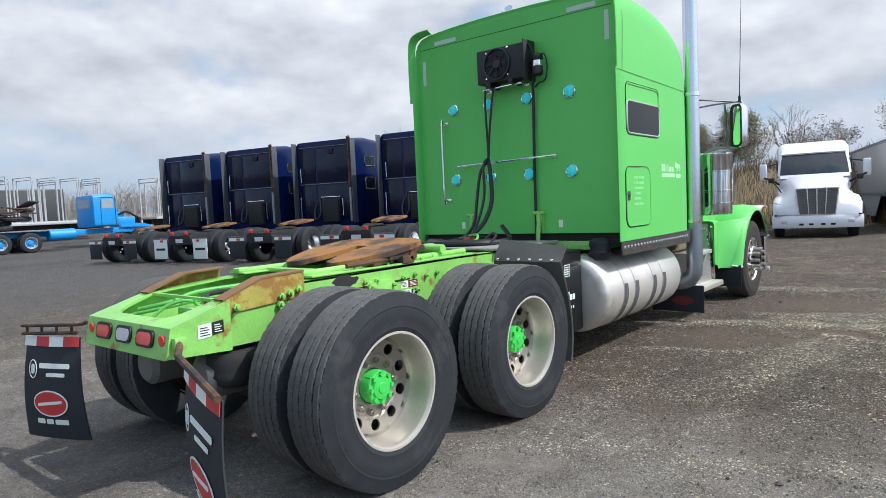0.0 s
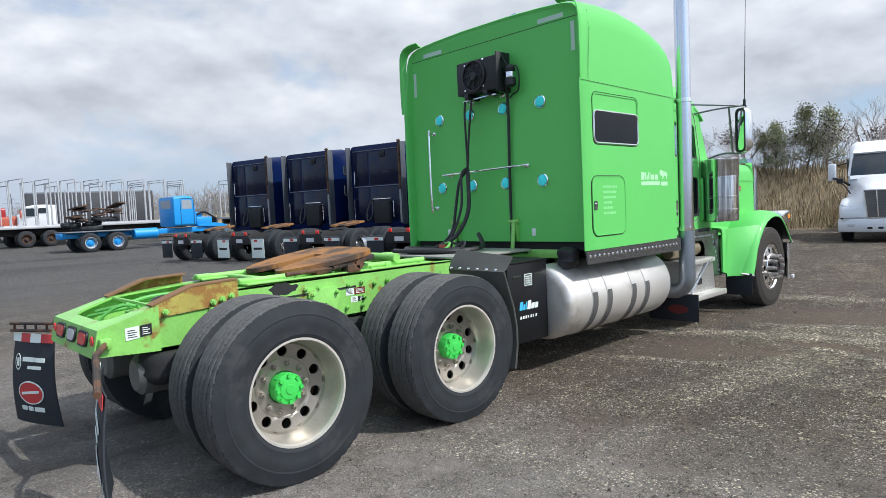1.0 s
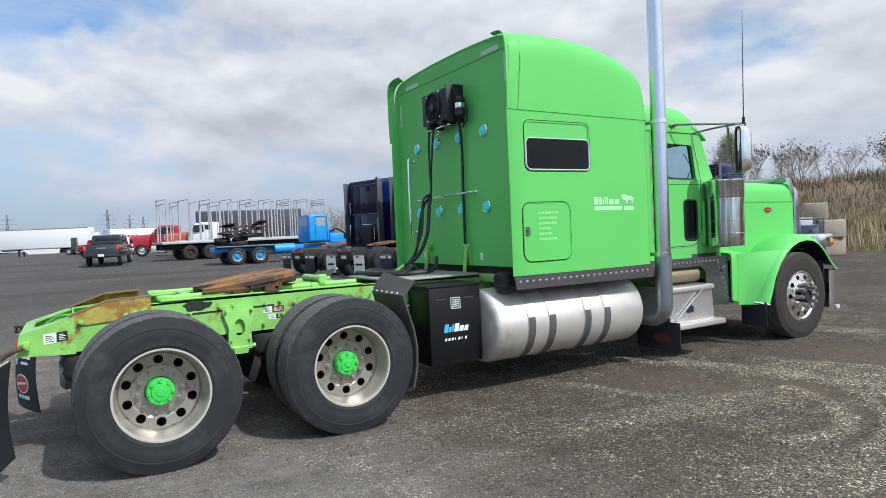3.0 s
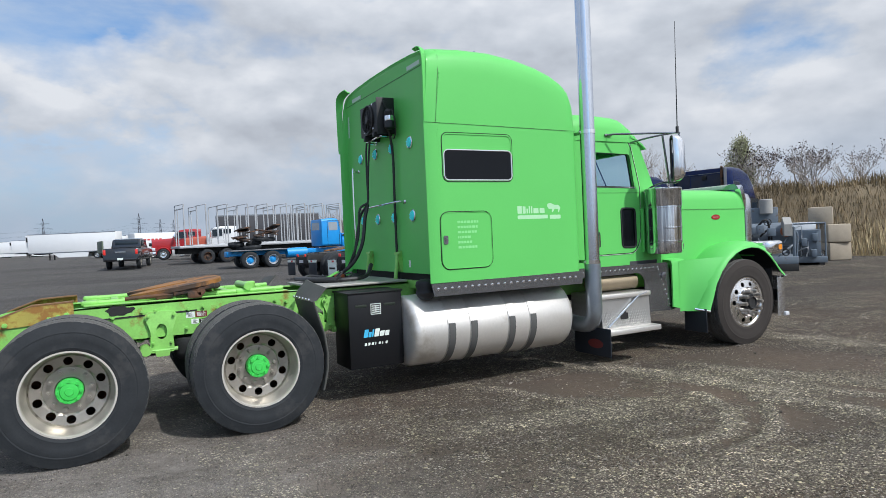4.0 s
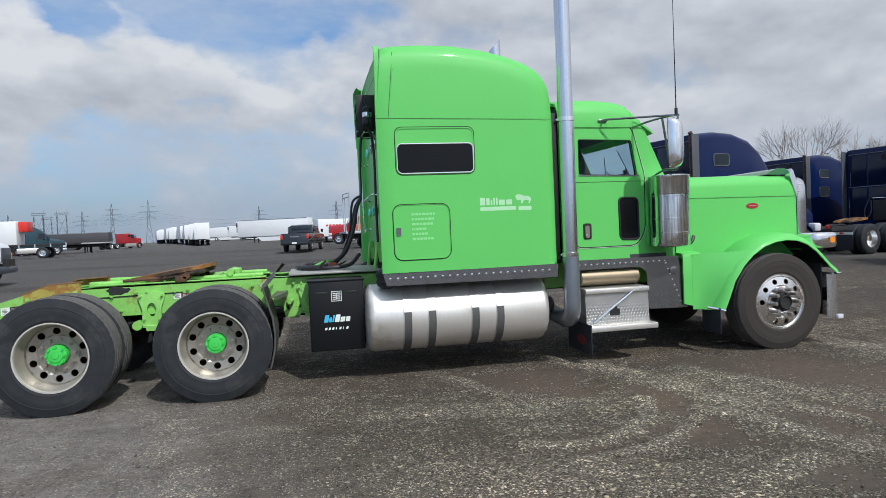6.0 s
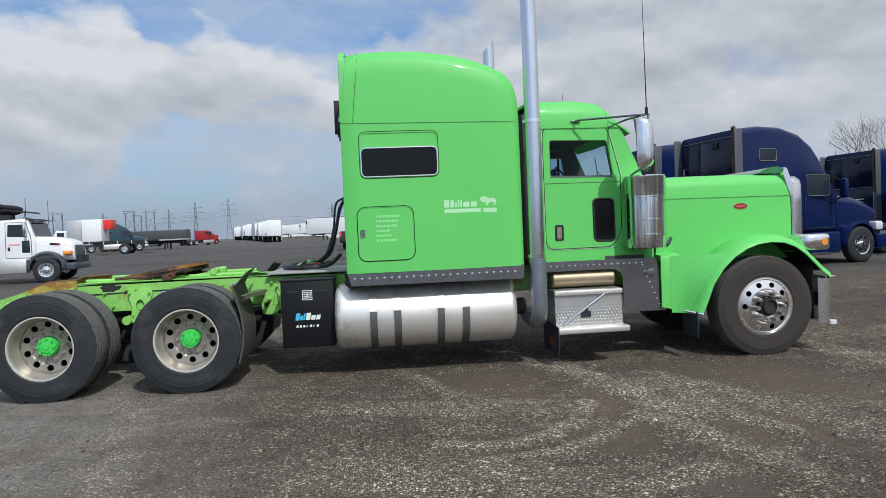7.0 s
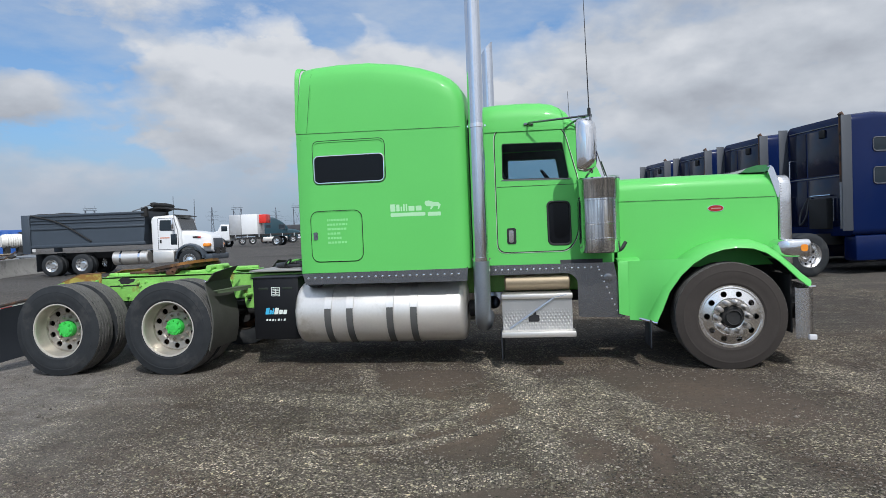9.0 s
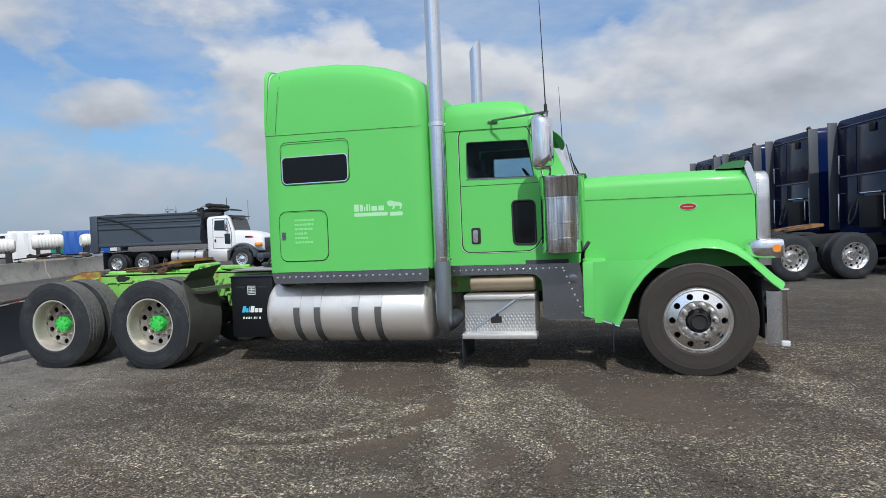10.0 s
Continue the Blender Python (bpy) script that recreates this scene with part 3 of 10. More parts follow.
def ground_marks(x, y):
    """How far loose gravel is heaped and the ground is swept bare at a place, 0 to 1 each."""
    n = noise.noise_vector((x * 1.7, y * 1.7, 0.5)) * 0.13
    px, py = x + n.x, y + n.y
    drift = swept = 0.0
    for (ax, ay), (bx, by), w in DRIFTS:
        ln = math.hypot(bx - ax, by - ay)
        ux, uy = (bx - ax) / ln, (by - ay) / ln
        dx, dy = px - (ax + bx) / 2, py - (ay + by) / 2
        k = max(abs(dx * ux + dy * uy) / (ln / 2 + w), abs(dy * ux - dx * uy) / w)
        drift = max(drift, 0.68 * min(1.0, max(0.0, 1.45 - k) * 1.2))
    here = Vector((x + 0.3 * n.x, y + 0.3 * n.y))
    for line, w in TRACKS:
        drift = max(drift, min(1.3, max(0.0, 2.0 - off_line(here, line) / w)))
    for line, w in SCUFFS:
        swept = max(swept, 0.8 * min(1.0, max(0.0, 1.7 - off_line(here, line) / w)))
    for (cx, cy), (rx, ry) in SWEPT:
        k = math.hypot((px - cx) / rx, (py - cy) / ry)
        swept = max(swept, min(1.0, max(0.0, 1.3 - k) * 2.0))
    return drift, swept * (1 - 0.8 * drift)


def build_ground():
    near_x, near_y = [0.40 + 0.036 * k for k in range(162)], [-1.6 + 0.036 * k for k in range(300)]
    ax = [-3000, -1200, -600, -400, -300, -250, -200, -180, -160, -140, -120, -110, -100, -80, -64, *range(-56, -22, 2), -20, -15, -10, -7, -6, -5, -4, -3, 0, *near_x, 7, 10, 20, 40, 100, 400, 1200, 3000]
    ay = [-3000, -1000, -400, -100, -40, -20, -10, -4, -2, *near_y, 9.6, 10, 11, 12, 13, 14, 15, 16, 17, 18, 22, 30, 60, 120, 400, 1000, 3000]
    vs, drift, swept = [], [], []
    for x in ax:
        for y in ay:
            inside = 0.4 <= x <= 6.2 and -1.6 <= y <= 9.2
            d, w = ground_marks(x, y) if inside else (0.0, 0.0)
            lift = 0.0
            if inside:
                lift = min(1.0, 4 * min(x - 0.4, 6.2 - x, y + 1.6, 9.16 - y)) * (0.012 * d - 0.006 * w + 0.006 * noise.noise((x * 2.2, y * 2.2, 4.0)) + 0.004 * noise.noise((x * 7, y * 7, 9.0)))
            vs.append((x, y, ground_height(x, y) + max(-0.012, lift)))
            drift.append(d)
            swept.append(w)
    m = len(ay)
    fs = [(a * m + b, (a + 1) * m + b, (a + 1) * m + b + 1, a * m + b + 1) for a in range(len(ax) - 1) for b in range(m - 1)]
    me = bpy.data.meshes.new("ground")
    me.from_pydata(vs, [], fs)
    for nm, values in (("drift", drift), ("swept", swept)):
        me.attributes.new(nm, "FLOAT", "POINT").data.foreach_set("value", values)
    me.polygons.foreach_set("use_smooth", [True] * len(me.polygons))
    me.materials.append(ground_material())
    tagged(new("ground", me), "dark grey gravel and worn asphalt yard with pale tyre tracks", "ground", kind="structure")


build_ground()
build_stones()


# ---- wheels ----
def tyre_mesh(name, r, w, seg=180, treads=4, rim_r=0.292, rubber=None):
    """A truck tyre about x: ribs with zigzag edges and short cuts across them. Its outer side looks along +x."""
    h = w / 2
    prof = [(rim_r, -h * 0.80), (rim_r + 0.03, -h * 0.93), ((r + rim_r) / 2, -h), (r - 0.07, -h * 0.97), (r - 0.028, -h * 0.90), (r - 0.008, -h * 0.86)]
    groove, edge = set(), set()
    tw = h * 0.84
    lanes = treads + 1
    for k in range(lanes):
        a, b = -tw + 2 * tw * k / lanes, -tw + 2 * tw * (k + 1) / lanes
        crown = r - 0.007 * abs((a + b) / 2 / tw) ** 2
        g = 0.0030
        prof += [(crown - 0.002, a + g), (crown, a + g + 0.004), (crown, b - g - 0.004), (crown - 0.002, b - g)]
        n = len(prof)
        edge |= {n - 4, n - 1}
        if k < treads:
            groove |= {n - 1, n, n + 1, n + 2}
            prof += [(crown - 0.012, b - g * 0.8), (crown - 0.012, b + g * 0.8)]
    prof += [(r - 0.008, h * 0.86), (r - 0.028, h * 0.90), (r - 0.050, h * 0.945), (r - 0.056, h * 0.962), (r - 0.075, h * 0.985), (r - 0.078, h * 0.998), (r - 0.084, h * 0.998), (r - 0.088, h * 0.99), ((r + rim_r) / 2 + 0.02, h), ((r + rim_r) / 2 - 0.03, h * 0.985), (rim_r + 0.040, h * 0.925), (rim_r + 0.034, h * 0.935), (rim_r + 0.026, h * 0.91), (rim_r + 0.010, h * 0.87), (rim_r, h * 0.80)]
    rnd = random.Random(7)
    chip = [rnd.random() for _ in range(seg * 64)]
    shoulder = {5, len(prof) - 15}
    bm = bmesh.new()
    lathe(bm, prof, "x", (0, 0, 0), seg, wob=lambda i, j: (0.0035, 0.0, -0.0035, 0.0)[i % 4] if j in groove else 0.0,
          dip=lambda i, j: (0.006 if (i + j) % 4 == 0 else 0.0) + 0.002 * chip[i * 64 + j] if j in edge else (0.005 if i % 3 == 0 else 0.0) if j in shoulder else 0.0)
    me = to_mesh(name, bm, rubber or TYRE, 28)
    me.materials.append(TREAD)
    for p in me.polygons:
        c = p.center
        p.material_index = 1 if math.hypot(c.y, c.z) > r - 0.009 else 0
    return me


def holed_ring(bm, r0, r1, x0, x1, hr, n=10, depth=0.012, turn=0.0):
    """A wheel disc between two radii with n round hand holes; x goes from x0 at the inner radius to x1 at the outer."""
    rm = (r0 + r1) / 2
    q = 5
    for s in range(n):
        a0, a1 = 2 * math.pi * s / n + turn, 2 * math.pi * (s + 1) / n + turn
        per = []
        for k in range(q):
            per.append((r0, a0 + (a1 - a0) * k / q))
        for k in range(q):
            per.append((r0 + (r1 - r0) * k / q, a1))
        for k in range(q):
            per.append((r1, a1 + (a0 - a1) * k / q))
        for k in range(q):
            per.append((r1 + (r0 - r1) * k / q, a0))
        am = (a0 + a1) / 2

        def put(rr, aa, dx=0.0):
            t = (rr - r0) / (r1 - r0)
            return (x0 + (x1 - x0) * t + dx, rr * math.cos(aa), rr * math.sin(aa))
        outer = [bm.verts.new(put(*p)) for p in per]
        cy, cz = rm * math.cos(am), rm * math.sin(am)
        ring, deep = [], []
        for rr, aa in per:
            y, z = rr * math.cos(aa) - cy, rr * math.sin(aa) - cz
            d = math.hypot(y, z)
            y, z = cy + y / d * hr, cz + z / d * hr
            t = (math.hypot(y, z) - r0) / (r1 - r0)
            ring.append(bm.verts.new((x0 + (x1 - x0) * t, y, z)))
            deep.append(bm.verts.new((x0 + (x1 - x0) * t - depth, y, z)))
        m = len(per)
        for i in range(m):
            j = (i + 1) % m
            bm.faces.new((outer[i], outer[j], ring[j], ring[i]))
            bm.faces.new((ring[i], ring[j], deep[j], deep[i]))


def drive_rim_mesh(name):
    """Outer dual wheel: a deep dish, x = 0 at its outer lip."""
    bm = bmesh.new()
    lathe(bm, [(0.278, -0.245), (0.290, -0.25), (0.296, -0.03), (0.306, -0.008), (0.304, 0.0), (0.292, 0.0), (0.286, -0.02), (0.281, -0.05), (0.276, -0.09), (0.270, -0.12), (0.262, -0.150), (0.250, -0.168)], "x", seg=60)
    holed_ring(bm, 0.172, 0.250, -0.178, -0.168, 0.031)
    lathe(bm, [(0.172, -0.178), (0.168, -0.182), (0.095, -0.182), (0.090, -0.20)], "x", seg=60)
    for k in range(10):
        a = 2 * math.pi * k / 10 + 0.1
        cyl(bm, "x", (0, 0.138 * math.cos(a), 0.138 * math.sin(a)), 0.0175, -0.183, -0.155, 6)
        cyl(bm, "x", (0, 0.138 * math.cos(a), 0.138 * math.sin(a)), 0.010, -0.156, -0.140, 8)
    bmesh.ops.remove_doubles(bm, verts=bm.verts, dist=0.0002)
    me = to_mesh(name, bm, RIM, 35)
    me.materials.append(RIMBRIGHT)
    me.materials.append(RIMLIP)
    for p in me.polygons:
        c = p.center
        rr = math.hypot(c.y, c.z)
        p.material_index = 2 if rr > 0.284 and c.x > -0.016 else 1 if rr > 0.256 and c.x > -0.165 else 0
    return me


def hub_mesh(name):
    bm = bmesh.new()
    lathe(bm, [(0.090, -0.19), (0.090, -0.128), (0.086, -0.120), (0.062, -0.116), (0.058, -0.108), (0.030, -0.105), (0.026, -0.100), (0.001, -0.100)], "x", seg=32)
    for k in range(8):
        a = 2 * math.pi * k / 8
        cyl(bm, "x", (0, 0.074 * math.cos(a), 0.074 * math.sin(a)), 0.0125, -0.122, -0.102, 6)
        box(bm, -0.165, -0.124, 0.080 * math.cos(a) - 0.010, 0.080 * math.cos(a) + 0.010, 0.080 * math.sin(a) - 0.010, 0.080 * math.sin(a) + 0.010, bev=0.003, seg=1)
    lathe(bm, [(0.040, -0.109), (0.043, -0.106), (0.046, -0.109)], "x", seg=24)
    return to_mesh(name, bm, HUBGREEN, 35)


def inner_rim_mesh(name):
    bm = bmesh.new()
    lathe(bm, [(0.298, -0.13), (0.29, -0.10), (0.285, 0.10), (0.298, 0.125)], "x", seg=32)
    lathe(bm, [(0.285, -0.02), (0.08, -0.02)], "x", seg=32)
    return to_mesh(name, bm, RUSTDARK)


def steer_rim_mesh(name):
    """Front wheel: polished, disc near the outer face, x = 0 at its lip."""
    bm = bmesh.new()
    lathe(bm, [(0.278, -0.25), (0.290, -0.25), (0.296, -0.03), (0.306, -0.008), (0.304, 0.0), (0.292, 0.0), (0.284, -0.016), (0.277, -0.020), (0.270, -0.008)], "x", seg=60)
    holed_ring(bm, 0.182, 0.270, 0.012, -0.008, 0.0285, turn=0.3)
    lathe(bm, [(0.182, 0.012), (0.176, 0.020), (0.115, 0.022), (0.108, 0.020), (0.104, 0.016)], "x", seg=60)
    bmesh.ops.remove_doubles(bm, verts=bm.verts, dist=0.0002)
    return to_mesh(name, bm, POLISHED, 35)


def steer_hub_mesh(name):
    bm = bmesh.new()
    lathe(bm, [(0.100, 0.01), (0.098, 0.055), (0.090, 0.062), (0.078, 0.062), (0.074, 0.085), (0.068, 0.090), (0.062, 0.075), (0.001, 0.070)], "x", seg=32)
    return to_mesh(name, bm, DARK)


def nut_mesh(name):
    """One tall chrome nut cover."""
    bm = bmesh.new()
    lathe(bm, [(0.029, 0.0), (0.029, 0.010), (0.0235, 0.014), (0.0225, 0.088), (0.019, 0.098), (0.001, 0.100)], "x", seg=12)
    return to_mesh(name, bm, NUTSTEEL)


HUBGREEN = mat("hub_green_paint", (0.055, 0.56, 0.085), 0.42, var=0.1, scale=12, bump=0.06, bscale=80)
NUTSTEEL = mat("dull_nut_steel", (0.46, 0.43, 0.40), 0.32, 0.85, var=0.3, scale=20, rvar=0.3)
POLISHED = mat("polished_aluminium", (0.86, 0.85, 0.84), 0.22, 1.0, var=0.08, scale=8, fine=0.04, bump=0.02, bscale=40, rvar=0.35)
MESH = {"drive_tyre": tyre_mesh("drive_tyre", 0.515, 0.275, 180, 4), "steer_tyre": tyre_mesh("steer_tyre", 0.525, 0.285, 180, 4, rubber=DUSTYTYRE),
        "drive_rim": drive_rim_mesh("drive_rim"), "hub": hub_mesh("hub"), "inner_rim": inner_rim_mesh("inner_rim"),
        "steer_rim": steer_rim_mesh("steer_rim"), "steer_hub": steer_hub_mesh("steer_hub"), "nut": nut_mesh("nut_cover")}


def drive_wheel(parent, x_lip, y, z, side):
    """A pair of dual wheels with the outer lip at x_lip."""
    turn = pose(x_lip * side, y, z, 0, 0, 0 if side > 0 else 180)
    w = part("wheel", MESH["drive_rim"], None, parent, "dull aluminium outer wheel with round hand holes", turn)
    part("tyre", MESH["drive_tyre"], None, w, "worn black tyre", pose(-0.122, 0, 0))
    part("hub", MESH["hub"], None, w, "bright green axle hub", pose(0, 0, 0))
    part("tyre", MESH["drive_tyre"], None, w, "worn black tyre", pose(-0.440, 0, 0))
    part("rim", MESH["inner_rim"], None, w, "", pose(-0.440, 0, 0))
    return w


def steer_wheel(parent, x_lip, y, z, side):
    turn = pose(x_lip * side, y, z, 0, 0, 0 if side > 0 else 180)
    w = part("wheel", MESH["steer_rim"], None, parent, "polished aluminium front wheel", turn)
    part("tyre", MESH["steer_tyre"], None, w, "worn black tyre", pose(-0.125, 0, 0))
    part("hub", MESH["steer_hub"], None, w)
    for k in range(10):
        a = 2 * math.pi * k / 10 + 0.05
        part("nut_cover", MESH["nut"], None, w, "", pose(0.020, 0.1425 * math.cos(a), 0.1425 * math.sin(a)))
    return w


# ---- the green highway tractor ----
truck = thing("semi_truck", "bright green highway tractor with tall sleeper, standing without trailer on gravel", "truck")
for yy in (0.0, 1.32):
    for s in (1, -1):
        drive_wheel(truck, 1.185, yy, 0.505, s)
for s in (1, -1):
    steer_wheel(truck, 1.160, 7.165, 0.515, s)


def frame_rail(s):
    """One C-shaped frame rail with its lowered, tapering tail."""
    bm = bmesh.new()
    web = [(-0.80, 0.90), (-0.80, 0.755), (-0.49, 0.735), (7.4, 0.74), (7.4, 1.02), (1.5, 1.045), (0.0, 1.035), (-0.48, 1.0)]
    plate(bm, web, "x", s * 0.425, s * 0.437)
    for a, b, w in (((-0.48, 1.0), (0.0, 1.035), 0.09), ((0.0, 1.035), (1.5, 1.045), 0.09), ((1.5, 1.045), (7.4, 1.02), 0.09)):
        plate(bm, [(a[0], a[1]), (b[0], b[1]), (b[0], b[1] - 0.012), (a[0], a[1] - 0.012)], "x", s * 0.34, s * 0.437)
    plate(bm, [(-0.49, 0.735), (7.4, 0.74), (7.4, 0.752), (-0.49, 0.747)], "x", s * 0.34, s * 0.437)
    return bm


def rivet(bm, x, y, z, r, nrm, h=0.006, seg=6):
    """A domed fastener head with its back on a surface facing nrm."""
    nrm = Vector(nrm)
    u = nrm.orthogonal().normalized()
    v = nrm.cross(u)
    c = Vector((x, y, z))
    rings = []
    for rr, hh in ((1.0, 0.0), (0.8, 0.7)):
        rings.append([bm.verts.new(c + (u * math.cos(2 * math.pi * k / seg) + v * math.sin(2 * math.pi * k / seg)) * r * rr + nrm * h * hh) for k in range(seg)])
    tip = bm.verts.new(c + nrm * h)
    for k in range(seg):
        bm.faces.new((rings[0][k], rings[0][(k + 1) % seg], rings[1][(k + 1) % seg], rings[1][k]))
        bm.faces.new((rings[1][k], rings[1][(k + 1) % seg], tip))


def hex_bolt(bm, x, y, z, s, r=0.016, h=0.022):
    cyl(bm, "x", (0, y, z), r, x, x + s * h, 6)
    cyl(bm, "x", (0, y, z), r * 0.55, x + s * h, x + s * h * 1.7, 8)


def build_chassis():
    for s in (1, -1):
        part("frame_rail", frame_rail(s), FRAME, truck, "green frame rail, paint chipped to rust")
        bm = bmesh.new()
        for k, (yy, zz) in enumerate([(0.12, 0.93), (0.3, 0.94), (0.38, 0.80), (0.52, 0.97), (0.62, 0.97), (0.88, 0.96), (1.0, 0.97), (1.02, 0.86), (1.12, 0.95), (1.24, 0.96),
                                      (1.5, 0.97), (1.62, 0.97), (1.72, 0.95), (2.02, 0.97), (2.1, 0.97), (2.1, 0.9), (0.2, 0.82), (0.86, 0.80), (1.0, 0.80)]):
            hex_bolt(bm, s * 0.437, yy, zz, s)
        part("frame_bolts", bm, FRAME, truck)
        # steel guide plate bolted outside the rail, with a bent rusty ramp on top
        bm = bmesh.new()
        plate(bm, [(-0.485, 0.925), (0.03, 0.955), (0.03, 1.092), (-0.25, 1.082), (-0.485, 1.000)], "x", s * 0.439, s * 0.449)
        side = part("ramp_side_plate", bm, RUST, truck, "yellow-green plate streaked with rust")
        bm = bmesh.new()
        plate(bm, [(-0.50, 0.995), (-0.25, 1.084), (0.03, 1.094), (0.03, 1.104), (-0.255, 1.094), (-0.505, 1.004)], "x", s * 0.36, s * 0.452)
        part("ramp_top", bm, mat("brown_rust", (0.20, 0.105, 0.045), 0.8, var=0.35, scale=8, bump=0.2, bscale=80), side, "bent rusty edge strip")
        bm = bmesh.new()
        for yy, zz in ((-0.43, 0.955), (-0.14, 0.975), (-0.08, 0.985), (-0.15, 0.93), (-0.02, 1.0)):
            hex_bolt(bm, s * 0.449, yy, zz, s, 0.02, 0.02)
        part("bolts", bm, FRAME, side)
        # thin ledge strip along the lower web
        bm = bmesh.new()
        plate(bm, [(0.04, 0.925), (0.95, 0.94), (0.95, 0.952), (0.04, 0.937)], "x", s * 0.437, s * 0.443)
        part("rail_stiffener", bm, DARK, truck)
        # suspension hanger with its oval hole, between the axles
        for y0, zb in ((0.66, 0.62), (2.18, 0.66)):
            bm = bmesh.new()
            hole = [(y0 + 0.042 * math.cos(a), 0.795 + 0.066 * math.sin(a)) for a in [2 * math.pi * k / 20 for k in range(20)]]
            outer = rpoly([(y0 - 0.085, 0.80), (y0 - 0.13, 0.93), (y0 - 0.10, 0.965), (y0 + 0.10, 0.965), (y0 + 0.13, 0.93), (y0 + 0.085, 0.80), (y0 + 0.095, zb), (y0 - 0.095, zb)], 0.02)
            sheet(bm, outer, [hole], lambda u, v, d: (s * (0.475 - 0.10 * max(0, (v - 0.80)) - d), u, v), 0.03)
            plate(bm, rpoly([(y0 - 0.06, zb + 0.02), (y0 + 0.06, zb + 0.02), (y0 + 0.05, zb - 0.03), (y0 - 0.05, zb - 0.03)], 0.01), "x", s * 0.40, s * 0.50)
            cyl(bm, "x", (0, y0 - 0.13, zb + 0.03), 0.045, s * 0.40, s * 0.52, 16)
            cyl(bm, "y", (s * 0.46, 0, zb + 0.02), 0.018, y0 - 0.12, y0 + 0.12, 8)
            for yy, zz in ((-0.10, 0.93), (0.10, 0.93), (-0.07, 0.70), (0.07, 0.70)):
                hex_bolt(bm, s * 0.468, y0 + yy, zz, s, 0.014, 0.018)
            part("suspension_hanger", bm, FRAME, truck, "green cast hanger with an oval hole")
    # chipped black patch, stickers
    bm = bmesh.new()
    blob = [(0.36 + (0.105 + 0.012 * math.sin(5 * a)) * math.cos(a), 0.995 + (0.040 + 0.008 * math.cos(3 * a) - 0.008 * math.cos(7 * a)) * math.sin(a)) for a in [2 * math.pi * k / 24 for k in range(24)]]
    plate(bm, blob, "x", 0.437, 0.4395)
    part("bare_patch", bm, DARK, truck, "black patch where the paint has peeled")
    for (y0, y1, z0, z1), mm in (((-0.66, -0.585, 0.825, 0.895), DECAL), ((-0.58, -0.515, 0.835, 0.900), BLACK), ((0.86, 0.93, 0.885, 0.935), DECAL), ((0.935, 1.03, 0.885, 0.935), DIMRED), ((0.90, 0.96, 0.83, 0.872), DECAL), ((0.965, 1.02, 0.835, 0.868), BLACK)):
        bm = bmesh.new()
        xo = 0.0255 if y0 < 0 else 0.0
        plate(bm, [(y0, z0), (y1, z0 + (0.006 if y0 < 0 else 0)), (y1, z1 + (0.006 if y0 < 0 else 0)), (y0, z1)], "x", 0.437 + xo, 0.4395 + xo)
        stk = part("sticker", bm, mm, truck, "small warning sticker")
        bm = bmesh.new()
        for k in range(4):
            zz = z0 + (z1 - z0) * (0.2 + 0.18 * k)
            box(bm, 0.4395 + xo, 0.4405 + xo, y0 + 0.012, y1 - 0.012 - 0.01 * (k % 2), zz, zz + (z1 - z0) * 0.07)
        part("print", bm, BLACK if mm is DECAL else DECAL, stk)
    # axles, cross members, shaft, bellows
    for yy in (0.0, 1.32):
        bm = bmesh.new()
        cyl(bm, "x", (0, yy, 0.505), 0.075, -0.95, 0.95, 20)
        lathe(bm, [(0.08, -0.24), (0.19, -0.16), (0.22, 0.0), (0.19, 0.16), (0.08, 0.24)], "x", (0, yy, 0.505), 24)
        for s in (1, -1):
            cyl(bm, "x", (0, yy, 0.505), 0.20, s * 0.62, s * 0.70, 24)
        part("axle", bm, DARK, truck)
        for s in (1, -1):
            bm = bmesh.new()
            lathe(bm, [(0.10, 0.53), (0.14, 0.56), (0.15, 0.60), (0.14, 0.635), (0.15, 0.67), (0.13, 0.715), (0.10, 0.72)], "z", (s * 0.36, yy - 0.42, 0), 20, True)
            part("air_spring", bm, DARK, truck)
            bm = bmesh.new()
            lathe(bm, [(0.06, -0.11), (0.085, -0.09), (0.085, 0.09), (0.06, 0.11)], "y", (s * 0.50, yy + 0.28, 0.50), 16, True)
            part("brake_chamber", bm, DARK, truck)
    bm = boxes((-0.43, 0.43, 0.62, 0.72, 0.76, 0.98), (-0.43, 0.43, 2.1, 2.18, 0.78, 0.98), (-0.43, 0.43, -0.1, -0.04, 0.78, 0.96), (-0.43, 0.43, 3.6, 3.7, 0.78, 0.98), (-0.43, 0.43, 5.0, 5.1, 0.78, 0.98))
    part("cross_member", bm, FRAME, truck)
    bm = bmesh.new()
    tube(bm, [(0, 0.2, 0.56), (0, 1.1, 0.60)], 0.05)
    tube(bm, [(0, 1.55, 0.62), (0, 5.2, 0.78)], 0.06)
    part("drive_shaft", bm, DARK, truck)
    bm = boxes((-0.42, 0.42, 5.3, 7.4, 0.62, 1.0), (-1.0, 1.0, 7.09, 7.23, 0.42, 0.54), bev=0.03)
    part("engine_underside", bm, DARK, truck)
    # rear brake chambers and a hanging grey tank seen below the tail
    grey = mat("grey_air_tank", (0.15, 0.15, 0.142), 0.5, 0.3, var=0.25)
    for s in (1, -1):
        part("air_tank", cyl(bmesh.new(), "y", (s * 0.30, 0, 0.585), 0.12, -0.58, -0.20, 24, 0.03), grey, truck, "grey air tank under the tail")


